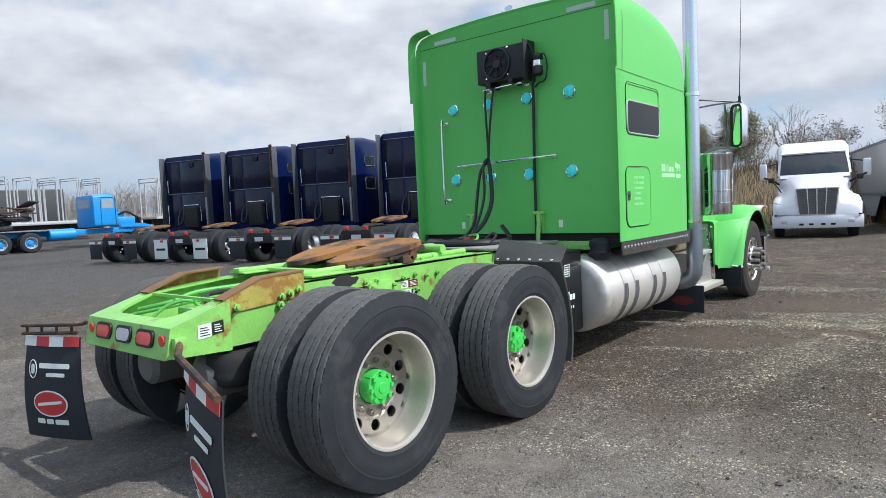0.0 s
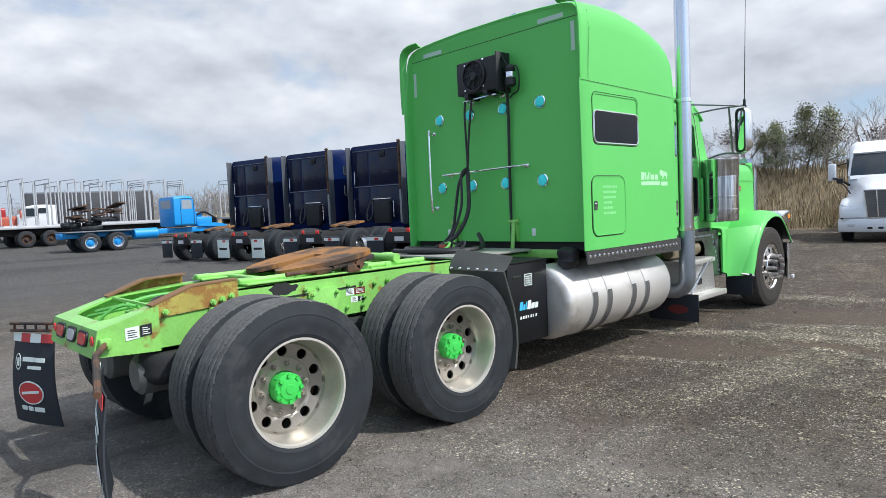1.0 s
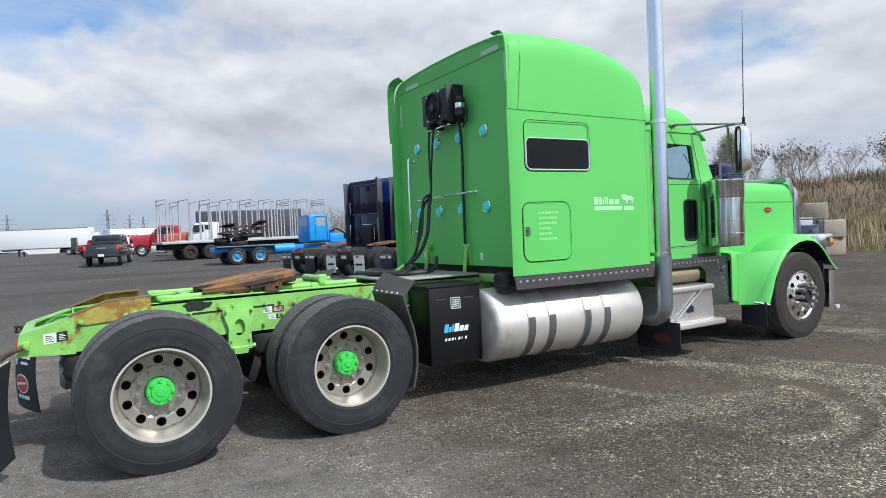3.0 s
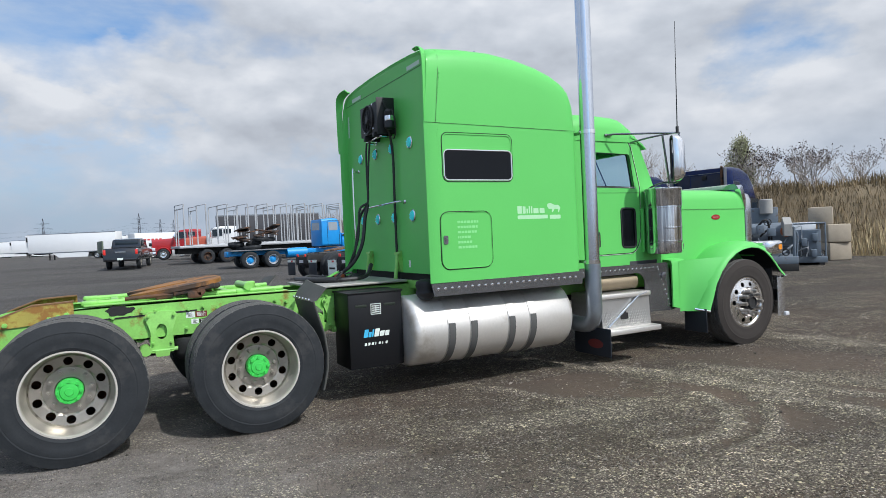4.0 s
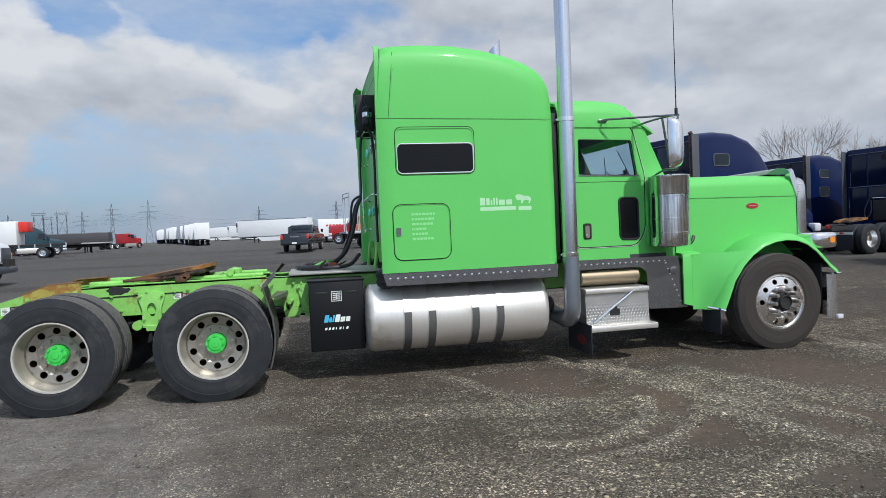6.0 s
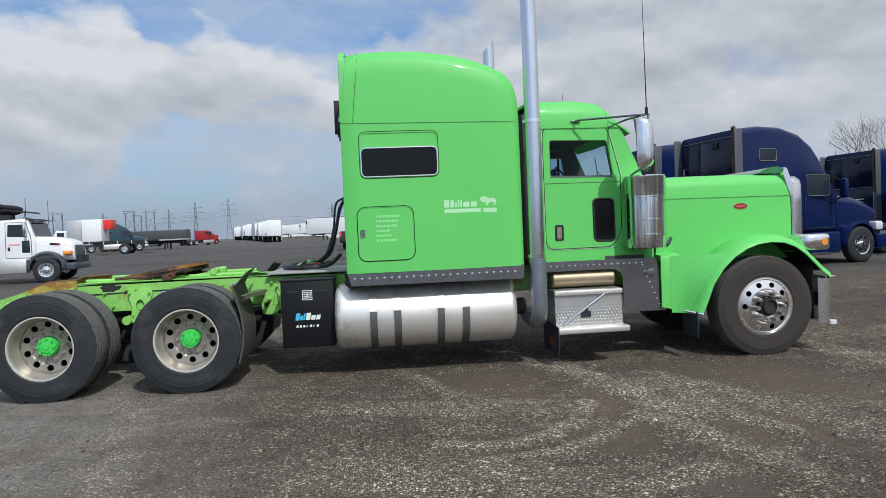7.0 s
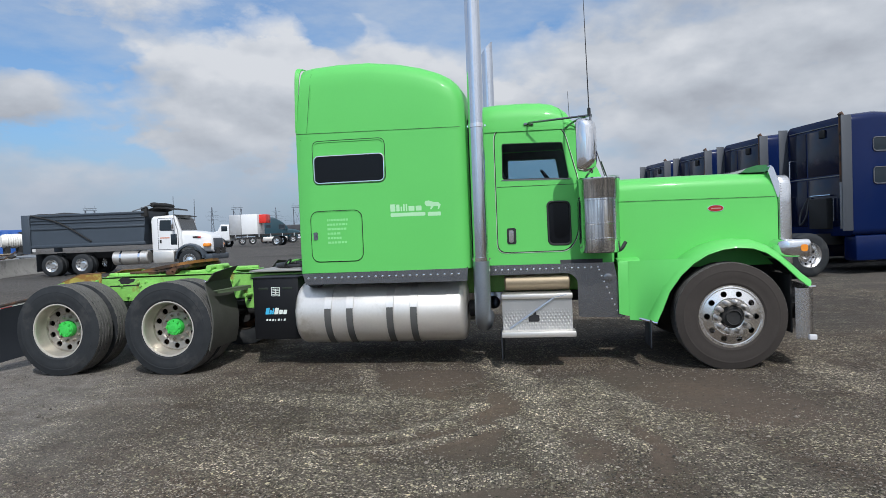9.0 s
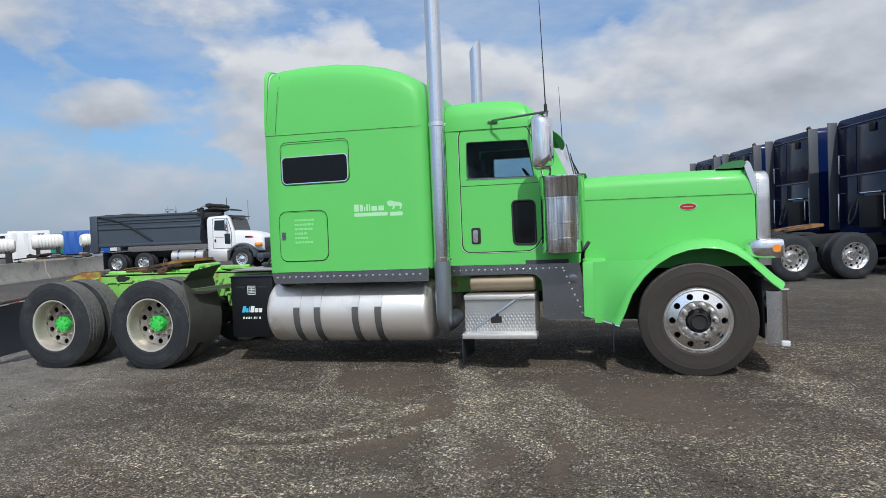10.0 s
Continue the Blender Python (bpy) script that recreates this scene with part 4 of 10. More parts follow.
def build_tail():
    """The dropped tail box: sloping top with a long opening, upright end plate with lamps."""
    bm = bmesh.new()
    outer = rpoly([(-0.462, -0.80), (0.462, -0.80), (0.43, -0.47), (-0.43, -0.47)], 0.03)
    hole = rpoly([(-0.30, -0.725), (0.30, -0.725), (0.345, -0.48), (-0.345, -0.48)], [0.12, 0.12, 0.01, 0.01], 6)
    sheet(bm, outer, [hole], lambda u, v, d: (u, v, 0.905 + (v + 0.80) * 0.29 - d), 0.014)
    tail = part("tail_box", bm, FRAME, truck, "sloping green tail cover with a long opening")
    bm = bmesh.new()
    sheet(bm, rrect(-0.462, 0.462, 0.752, 0.905, 0.02), [], lambda u, v, d: (u, -0.80 - 0.03 * (0.905 - v) / 0.15 + d, v), 0.014)
    for s in (1, -1):
        plate(bm, [(-0.828, 0.757), (-0.47, 0.735), (-0.47, 1.0), (-0.799, 0.905)], "x", s * 0.444, s * 0.4615)
        box(bm, s * 0.462, s * 0.50, -0.80, -0.74, 0.80, 0.86, bev=0.006)
        hex_bolt(bm, s * 0.49, -0.77, 0.83, s)
    part("end_plate", bm, FRAME, tail)
    for x0, w, mm, nm in ((-0.235, 0.075, REDLENS, "tail_lamp"), (0.0, 0.072, CLEAR, "reversing_lamp"), (0.235, 0.075, REDLENS, "tail_lamp")):
        bm = bmesh.new()
        sheet(bm, rrect(x0 - w - 0.012, x0 + w + 0.012, 0.800, 0.886, 0.030), [rrect(x0 - w + 0.002, x0 + w - 0.002, 0.812, 0.874, 0.024)], lambda u, v, d: (u, -0.812 - 0.03 * (0.905 - v) / 0.15 + d, v), 0.03)
        part("lamp_seal", bm, BLACK, tail)
        bm = bmesh.new()
        sheet(bm, rrect(x0 - w + 0.002, x0 + w - 0.002, 0.812, 0.874, 0.028), [], lambda u, v, d: (u, -0.815 - 0.03 * (0.905 - v) / 0.15 + d, v), 0.02)
        part(nm, bm, mm, tail, "red oval lamp" if mm is REDLENS else "clear oval lamp")
    for x0 in (-0.40, 0.40):
        bm = bmesh.new()
        lathe(bm, [(0.030, 0.0), (0.027, 0.008), (0.001, 0.012)], "y", (x0, -0.812, 0.842), 16)
        bmesh.ops.scale(bm, vec=(1, -1, 1), space=Matrix.Translation((0, 0.812, 0)), verts=bm.verts)
        part("marker_lamp", bm, REDLENS, tail)
    # wiring and hoses lying in the open tail
    for k, (pts, r, mm) in enumerate((([(-0.25, -0.66, 0.90), (-0.05, -0.55, 0.94), (0.05, -0.35, 0.97), (0.2, -0.2, 0.98)], 0.010, ROPEGREEN),
                                      ([(-0.2, -0.70, 0.88), (0.1, -0.66, 0.89), (0.25, -0.5, 0.92), (0.3, -0.3, 0.96)], 0.008, ROPEGREEN),
                                      ([(0.0, -0.72, 0.86), (0.05, -0.6, 0.96), (0.12, -0.5, 0.98), (0.1, -0.4, 0.9)], 0.010, ROPEGREEN),
                                      ([(-0.28, -0.6, 0.92), (-0.1, -0.5, 0.96), (-0.15, -0.3, 0.99), (-0.1, 0.0, 1.0)], 0.013, ROPEGREEN),
                                      ([(0.15, -0.42, 0.95), (0.0, -0.3, 0.99), (0.1, -0.1, 0.99)], 0.016, HOSE))):
        part("hose", tube(bmesh.new(), smooth_path(pts, 6), r, 8), mm, tail)
    bm = boxes((-0.33, 0.33, -0.72, -0.05, 0.80, 0.815))
    part("tail_floor", bm, FRAME, tail)
    bm = boxes((0.0, 0.28, -0.52, -0.36, 0.83, 0.945), bev=0.02)
    part("valve_block", bm, FRAME, tail)


def build_fifth_wheel():
    """Horseshoe coupling plate tipped down towards the rear, on a green slider base."""
    tip = pose(0, 0.98, 1.182, 8.4, 0, 0)
    bm = bmesh.new()
    outer = [(0.06, -0.20), (0.09, -0.36), (0.14, -0.53), (0.25, -0.56), (0.36, -0.43), (0.44, -0.22), (0.455, 0.0), (0.42, 0.14), (0.30, 0.205), (0.10, 0.22)]
    outer += [(-x, y) for x, y in reversed(outer)] + [(-0.06, -0.05), (0.06, -0.05)]
    sheet(bm, rpoly(outer, 0.03, 2), [], lambda u, v, d: tip @ Vector((u, v, -d - 0.10 * max(0, -v - 0.5) ** 1.5)), 0.035)
    wheel = part("coupling_plate", bm, RUSTPLATE, truck, "rusty greasy horseshoe coupling plate tipped rearwards")
    # rolled front edge and cross rib under the plate
    bm = boxes((-0.40, 0.40, 0.10, 0.16, -0.085, -0.03), (-0.36, 0.36, -0.28, -0.24, -0.075, -0.03), bev=0.012)
    bmesh.ops.transform(bm, matrix=tip, verts=bm.verts)
    part("plate_rib", bm, RUSTDARK, wheel)
    for s in (1, -1):
        bm = bmesh.new()
        plate(bm, [(-0.12, -0.125), (0.12, -0.145), (0.08, -0.03), (-0.08, -0.03)], "x", s * 0.26, s * 0.33)
        box(bm, s * 0.18, s * 0.42, -0.36, 0.17, -0.080, -0.035, bev=0.015)
        box(bm, s * 0.405, s * 0.435, -0.22, 0.12, -0.070, -0.03, bev=0.008)
        cyl(bm, "x", (0, 0, -0.075), 0.035, s * 0.22, s * 0.45, 14)
        bmesh.ops.transform(bm, matrix=tip, verts=bm.verts)
        part("saddle", bm, RUSTDARK, wheel)
    bm = bmesh.new()
    for s in (1, -1):
        tube(bm, [(s * 0.33, 0.12, 1.065), (s * 0.33, 1.72, 1.075)], 0.022, 10)
        box(bm, s * 0.26, s * 0.44, 0.10, 1.75, 1.046, 1.058, bev=0.004)
        box(bm, s * 0.29, s * 0.37, 0.08, 0.20, 1.05, 1.088, bev=0.012)
        box(bm, s * 0.30, s * 0.36, 1.30, 1.42, 1.05, 1.092, bev=0.012)
        for y in (0.45, 0.75, 1.10, 1.60):
            box(bm, s * 0.27, s * 0.30, y, y + 0.05, 1.056, 1.072, bev=0.004)
            cyl(bm, "z", (s * 0.40, y + 0.03, 0), 0.014, 1.055, 1.074, 6)
    cyl(bm, "x", (0, 1.40, 1.115), 0.035, -0.1, 0.38, 16)
    cyl(bm, "z", (0.20, 1.45, 0), 0.05, 1.06, 1.15, 18, 0.01)
    box(bm, -0.30, 0.30, 1.20, 1.26, 1.05, 1.09, bev=0.008)
    box(bm, -0.30, 0.30, 0.3, 0.36, 1.04, 1.07, bev=0.008)
    part("slider_base", bm, FRAME, truck, "chipped green sliding base of the coupling")
    bm = bmesh.new()
    tube(bm, [(0.41, 0.40, 1.085), (0.41, 0.95, 1.10)], 0.016, 8)
    box(bm, 0.36, 0.45, 0.88, 1.0, 1.05, 1.11, bev=0.012)
    part("release_bar", bm, RUSTDARK, truck)


def mud_flap(s):
    """Rear flap on a spring bar, with dealer print shown as plain shapes."""
    c = Vector((-0.955, -0.842, 0.0)) if s < 0 else Vector((0.925, -0.93, 0.0))
    base = Matrix.Translation(c) @ pose(0, 0, 0, 0, 0, 20 if s < 0 else -15)
    bm = bmesh.new()
    lean, fall = (0.07, -0.11) if s > 0 else (0.015, 0.0)
    w = 0.285 if s > 0 else 0.242
    n = 10
    loops = []
    for k in range(n + 1):
        z = 0.74 - 0.63 * k / n
        bow = -0.03 * math.sin(math.pi * k / n) + (0 if s > 0 else -0.03 * k / n)
        hw = w * (0.90 + 0.17 * k / n)
        drop = lean * k / n
        loops.append([base @ Vector((x * hw + drop, bow + 0.02 * (x * x), z + fall * x * hw)) for x in (-1, -0.6, -0.2, 0.2, 0.6, 1)])
    loft(bm, loops, closed=False)
    back = bmesh.ops.extrude_face_region(bm, geom=list(bm.faces))
    bmesh.ops.translate(bm, vec=(0, 0.008, 0), verts=[v for v in back["geom"] if isinstance(v, bmesh.types.BMVert)])
    flap = part("mud_flap", bm, FLAP, truck, "black rubber mud flap with worn white and red print")

    def bow_at(z):
        k = (0.74 - z) / 0.63
        return -0.03 * math.sin(math.pi * min(max(k, 0), 1)) - (0.0 if s > 0 else 0.03 * k)

    def on(u, v, d):
        return base @ Vector((u * w / 0.285 + lean * (0.74 - v) / 0.63, bow_at(v) - 0.0045 + 0.02 * (u / 0.285) ** 2 + d, v + fall * u * w / 0.285))
    for k in range(4):
        bm = bmesh.new()
        u0 = -0.262 + 0.131 * k
        sheet(bm, [(u0, 0.685), (u0 + 0.131, 0.685), (u0 + 0.131, 0.745), (u0, 0.745)], [], on, -0.004)
        part("reflective_strip", bm, REDPAINT if k % 2 else DECAL, flap)
    bm = bmesh.new()
    oval = [(0.165 * math.cos(a), 0.335 + 0.082 * math.sin(a)) for a in [2 * math.pi * k / 36 for k in range(36)]]
    inner = [(0.155 * math.cos(a), 0.335 + 0.074 * math.sin(a)) for a in [2 * math.pi * k / 36 for k in range(36)]]
    sheet(bm, oval, [inner], on, -0.004)
    part("emblem_border", bm, DECAL, flap)
    bm = bmesh.new()
    sheet(bm, inner, [], on, -0.003)
    part("emblem", bm, REDPAINT, flap, "plain red oval emblem")
    bm = bmesh.new()
    for u0, u1, v0, v1 in ((-0.115, 0.115, 0.328, 0.346),):
        sheet(bm, rrect(u0, u1, v0, v1, 0.008, 3), [], lambda u, v, d: on(u, v + 0.10 * u, d - 0.003), -0.004)
    for u0, u1, v0, v1 in ((-0.09, 0.19, 0.552, 0.582), (-0.02, 0.15, 0.502, 0.524), (-0.15, -0.075, 0.205, 0.236), (-0.055, 0.01, 0.205, 0.236), (0.03, 0.15, 0.205, 0.236)):
        sheet(bm, rrect(u0, u1, v0, v1, 0.007, 3), [], on, -0.003)
    ring = [(-0.16 + 0.042 * math.cos(a), 0.545 + 0.058 * math.sin(a)) for a in [2 * math.pi * k / 24 for k in range(24)]]
    ring2 = [(-0.16 + 0.036 * math.cos(a), 0.545 + 0.052 * math.sin(a)) for a in [2 * math.pi * k / 24 for k in range(24)]]
    sheet(bm, ring, [ring2], on, -0.003)
    sheet(bm, rrect(-0.178, -0.142, 0.515, 0.575, 0.016), [], on, -0.003)
    part("print", bm, DECAL, flap)
    bm = bmesh.new()
    a, b = (base @ Vector((-w * 1.02, -0.01, 0.805)), base @ Vector((w * 1.08, -0.01, 0.737))) if s > 0 else (base @ Vector((w * 0.98, -0.01, 0.775)), base @ Vector((-w * 0.92, -0.01, 0.76)))
    root = Vector((s * 0.49, -0.77, 0.83))
    if s > 0:
        tube(bm, [root, a, b], 0.017, 8)
    else:
        tube(bm, smooth_path([root, root + Vector((-0.04, -0.02, 0.03)), a + Vector((0, 0, 0.05)), b + Vector((0, 0, 0.05))], 4), 0.011, 8)
        tube(bm, [a, b], 0.011, 8)
        for k in range(4):
            p = a.lerp(b, 0.1 + 0.27 * k)
            tube(bm, [p, p + Vector((0, 0, 0.05))], 0.009, 6)
    part("hanger_bar", bm, RUSTDARK, flap, "rusty spring hanger bar")


def wheel_guard(s):
    """Bolted rubber guard standing ahead of the forward drive wheels, with its green bracket."""
    bm = bmesh.new()
    prof = [(1.875, 1.125), (1.835, 1.08), (1.79, 1.03), (1.760, 0.995), (1.790, 0.88), (1.835, 0.72), (1.852, 0.57), (1.842, 0.43), (1.812, 0.30), (1.800, 0.265)]
    loops = []
    for y, z in prof:
        out = 1.165 + 0.04 * min(1.0, max(0.0, (1.0 - z) / 0.65))
        loops.append([(s * (0.59 + (out - 0.59) * k / 6), y - 0.015 * math.sin(math.pi * k / 6), z + (0.008 * (3 - k) if z > 1 else 0)) for k in range(7)])
    loft(bm, loops, closed=False)
    bk = bmesh.ops.extrude_face_region(bm, geom=list(bm.faces))
    bmesh.ops.translate(bm, vec=(0, 0.012, 0), verts=[v for v in bk["geom"] if isinstance(v, bmesh.types.BMVert)])
    g = part("wheel_guard", bm, GUARDGREY, truck, "black rubber wheel guard bolted to a bracket")
    bm = bmesh.new()
    tube(bm, [(s * (1.168 + 0.04 * min(1.0, max(0.0, (1.0 - z) / 0.65))), y + 0.006, z) for y, z in prof[3:]], 0.009, 6)
    part("edge_bead", bm, GUARDGREY, g)
    for k in range(6):
        bm = bmesh.new()
        rivet(bm, s * (0.64 + 0.094 * k), 1.745, 1.008, 0.013, (0, -0.95, 0.3), 0.010, 8)
        part("bolt", bm, CHROME, g)
    # folded arm that carries the guard from the hanger
    dusty = mat("dusty_dark_green_steel", (0.105, 0.14, 0.082), 0.75, var=0.3, scale=5, bump=0.1)
    bm = bmesh.new()
    plate(bm, rpoly([(s * 0.44, 1.85), (s * 1.10, 1.825), (s * 1.08, 1.87), (s * 0.62, 1.955), (s * 0.44, 1.965)], 0.012, 3), "z", 0.893, 0.901)
    loft(bm, [[(s * 1.085, 1.865, 0.899), (s * 1.085, 1.869, 0.868)], [(s * 0.62, 1.953, 0.899), (s * 0.62, 1.957, 0.858)], [(s * 0.45, 1.963, 0.899), (s * 0.45, 1.967, 0.858)]], closed=False)
    part("guard_bracket", bm, dusty, g, "dusty green folded steel arm")
    bm = bmesh.new()
    tube(bm, [(s * 0.43, 2.02, 0.80), (s * 0.66, 1.98, 0.80)], 0.022, 10)
    for z in (0.68, 0.76):
        cyl(bm, "x", (0, 2.02, z), 0.030, s * 0.43, s * 0.50, 12)
    box(bm, s * 0.435, s * 0.455, 1.97, 2.07, 0.62, 0.86)
    hole = [(1.97 + 0.030 * math.cos(a), 0.76 + 0.05 * math.sin(a)) for a in [2 * math.pi * k / 16 for k in range(16)]]
    sheet(bm, rpoly([(1.90, 0.87), (2.05, 0.87), (2.03, 0.64), (1.93, 0.64)], 0.02, 3), [hole], lambda u, v, d: (s * (0.53 - d), u, v), 0.02)
    part("bracket_casting", bm, FRAME, g, "green casting with an oval hole")


PADGREY = mat("dark_grey_rubber_pad", (0.085, 0.085, 0.082), 0.6, var=0.2)


TANKALU = mat("dusty_tank_aluminium", (0.76, 0.73, 0.68), 0.40, 0.62, var=0.07, scale=3, fine=0.06, fscale=40, bump=0.03, bscale=50, rvar=0.4, spots=((0.60, 0.56, 0.49), 0.10, 2.2))
GUARDGREY = mat("dusty_rubber_guard", (0.072, 0.073, 0.064), 0.7, var=0.35, scale=5, fine=0.12, bump=0.12, bscale=30, spec=0.35)


def build_boxes_and_tank():
    # auxiliary power box
    bm = boxes((0.46, 0.855, 2.17, 2.70, 0.315, 1.0), bev=0.012)
    pb = part("power_unit_box", bm, BOXBLACK, truck, "black steel power unit box with a pale emblem")
    for y0 in (2.235, 2.515):
        part("vent_slot", boxes((0.851, 0.858, y0, y0 + 0.115, 0.872, 0.898), bev=0.006), RUBBERLINE, pb)
    bm = bmesh.new()
    sheet(bm, rrect(2.385, 2.485, 0.800, 0.900, 0.004), [rrect(2.391, 2.479, 0.806, 0.894, 0.003)], lambda u, v, d: (0.8585 + d, u, v), -0.002)
    for k in range(4):
        box(bm, 0.856, 0.8585, 2.398, 2.472, 0.817 + 0.019 * k, 0.825 + 0.019 * k)
    box(bm, 0.856, 0.8585, 2.43, 2.44, 0.817, 0.882)
    part("emblem", bm, DECAL, pb, "pale square emblem")
    bm = bmesh.new()
    def lean(u, v, d):
        return (0.8585 + d, u + 0.22 * (v - 0.66), v - 0.025)
    for u0, u1, v1 in ((2.312, 2.352, 0.694), (2.358, 2.384, 0.670), (2.390, 2.406, 0.690)):
        sheet(bm, rrect(u0, u1, 0.622, v1, 0.006, 2), [], lean, -0.002)
    part("lettering", bm, CYAN, pb)
    bm = bmesh.new()
    for u0, u1, v1 in ((2.415, 2.460, 0.694), (2.468, 2.512, 0.670), (2.520, 2.560, 0.670)):
        sheet(bm, rrect(u0, u1, 0.622, v1, 0.006, 2), [], lean, -0.002)
    part("lettering", bm, DECAL, pb)
    bm = bmesh.new()
    for k in range(7):
        u0 = 2.335 + 0.034 * k
        sheet(bm, rrect(u0, u0 + (0.008 if k in (3, 5) else 0.020), 0.548, 0.572, 0.003, 2), [], lean, -0.002)
    part("lettering", bm, DECAL, pb)
    part("lid", boxes((0.45, 0.862, 2.16, 2.71, 0.995, 1.012), bev=0.004), BOXBLACK, pb)
    # fuel tanks
    for s in (1, -1):
        bm = bmesh.new()
        cx, cz, r = s * 0.745, 0.600, 0.338
        lathe(bm, [(0.001, 2.705), (r - 0.09, 2.712), (r - 0.035, 2.728), (r - 0.008, 2.752), (r, 2.785), (r, 4.50), (r - 0.008, 4.53), (r - 0.035, 4.555), (r - 0.09, 4.57), (0.001, 4.577)], "y", (cx, 0, cz), 56)
        tank = part("fuel_tank", bm, TANKALU, truck, "dull brushed aluminium fuel tank with dark straps")
        for yy in (3.10, 3.34, 3.775, 4.03):
            bm = bmesh.new()
            lathe(bm, [(r + 0.002, yy - 0.043), (r + 0.006, yy - 0.040), (r + 0.006, yy + 0.040), (r + 0.002, yy + 0.043)], "y", (cx, 0, cz), 56)
            strap = part("tank_strap", bm, ALU, tank)
            bm = bmesh.new()
            arc = [s * radians(a) for a in range(-78, 14, 6)]
            outer = [(cx + s * (r + 0.0095) * math.cos(abs(a) * (1 if a * s > 0 else -1)), cz + (r + 0.0095) * math.sin(abs(a) * (1 if a * s > 0 else -1))) for a in arc]
            loft(bm, [[(x, yy - 0.036, z), (x, yy + 0.036, z)] for x, z in outer], closed=False)
            part("strap_pad", bm, PADGREY, strap)
        bm = bmesh.new()
        cyl(bm, "z", (s * 0.86, 2.95, 0), 0.055, 0.90, 0.955, 20, 0.01)
        tube(bm, [(s * 0.80, 2.95, 0.958), (s * 0.92, 2.95, 0.958)], 0.012, 6)
        part("filler_cap", bm, DARK, tank)
        for yy in (3.22, 3.9):
            part("tank_bracket", boxes((s * 0.42, s * 0.52, yy - 0.06, yy + 0.06, 0.40, 0.98), bev=0.01), DARK, tank)
        bm = bmesh.new()
        cyl(bm, "y", (s * 0.70, 0, 0.60), 0.09, 4.585, 4.72, 20, 0.01)
        part("tank_fitting", bm, DARK, tank)
    # deck plate behind the sleeper
    part("deck_plate", boxes((-0.50, 0.52, 1.98, 2.92, 1.052, 1.072), bev=0.004), GREYPLATE, truck, "grey aluminium deck plate")


build_chassis()
build_tail()
build_fifth_wheel()
mud_flap(1)
mud_flap(-1)
wheel_guard(1)
wheel_guard(-1)
build_boxes_and_tank()


# ---- sleeper ----
def sleeper_loop(y, top, w, inset=0.0, shear=0.0):
    top += 0.028
    half = [(w, 1.06), (w + 0.001, 1.45), (w + 0.001, 1.85), (w, 2.25), (w - 0.002, 2.52), (w - 0.010, top - 0.26), (w - 0.022, top - 0.15), (w - 0.048, top - 0.075), (w - 0.10, top - 0.028), (w - 0.20, top), (w - 0.45, top + 0.02), (0.3, top + 0.035)]
    pts = [(x - inset * (1 if x > 0.9 else 0.5), z - inset * max(0, (z - 2.6) / 0.6) * 1.1) for x, z in half]
    pts = pts + [(-x, z) for x, z in reversed(pts)]
    return [(x, y + shear * max(0, z - 2.53) / 0.63, z) for x, z in pts]


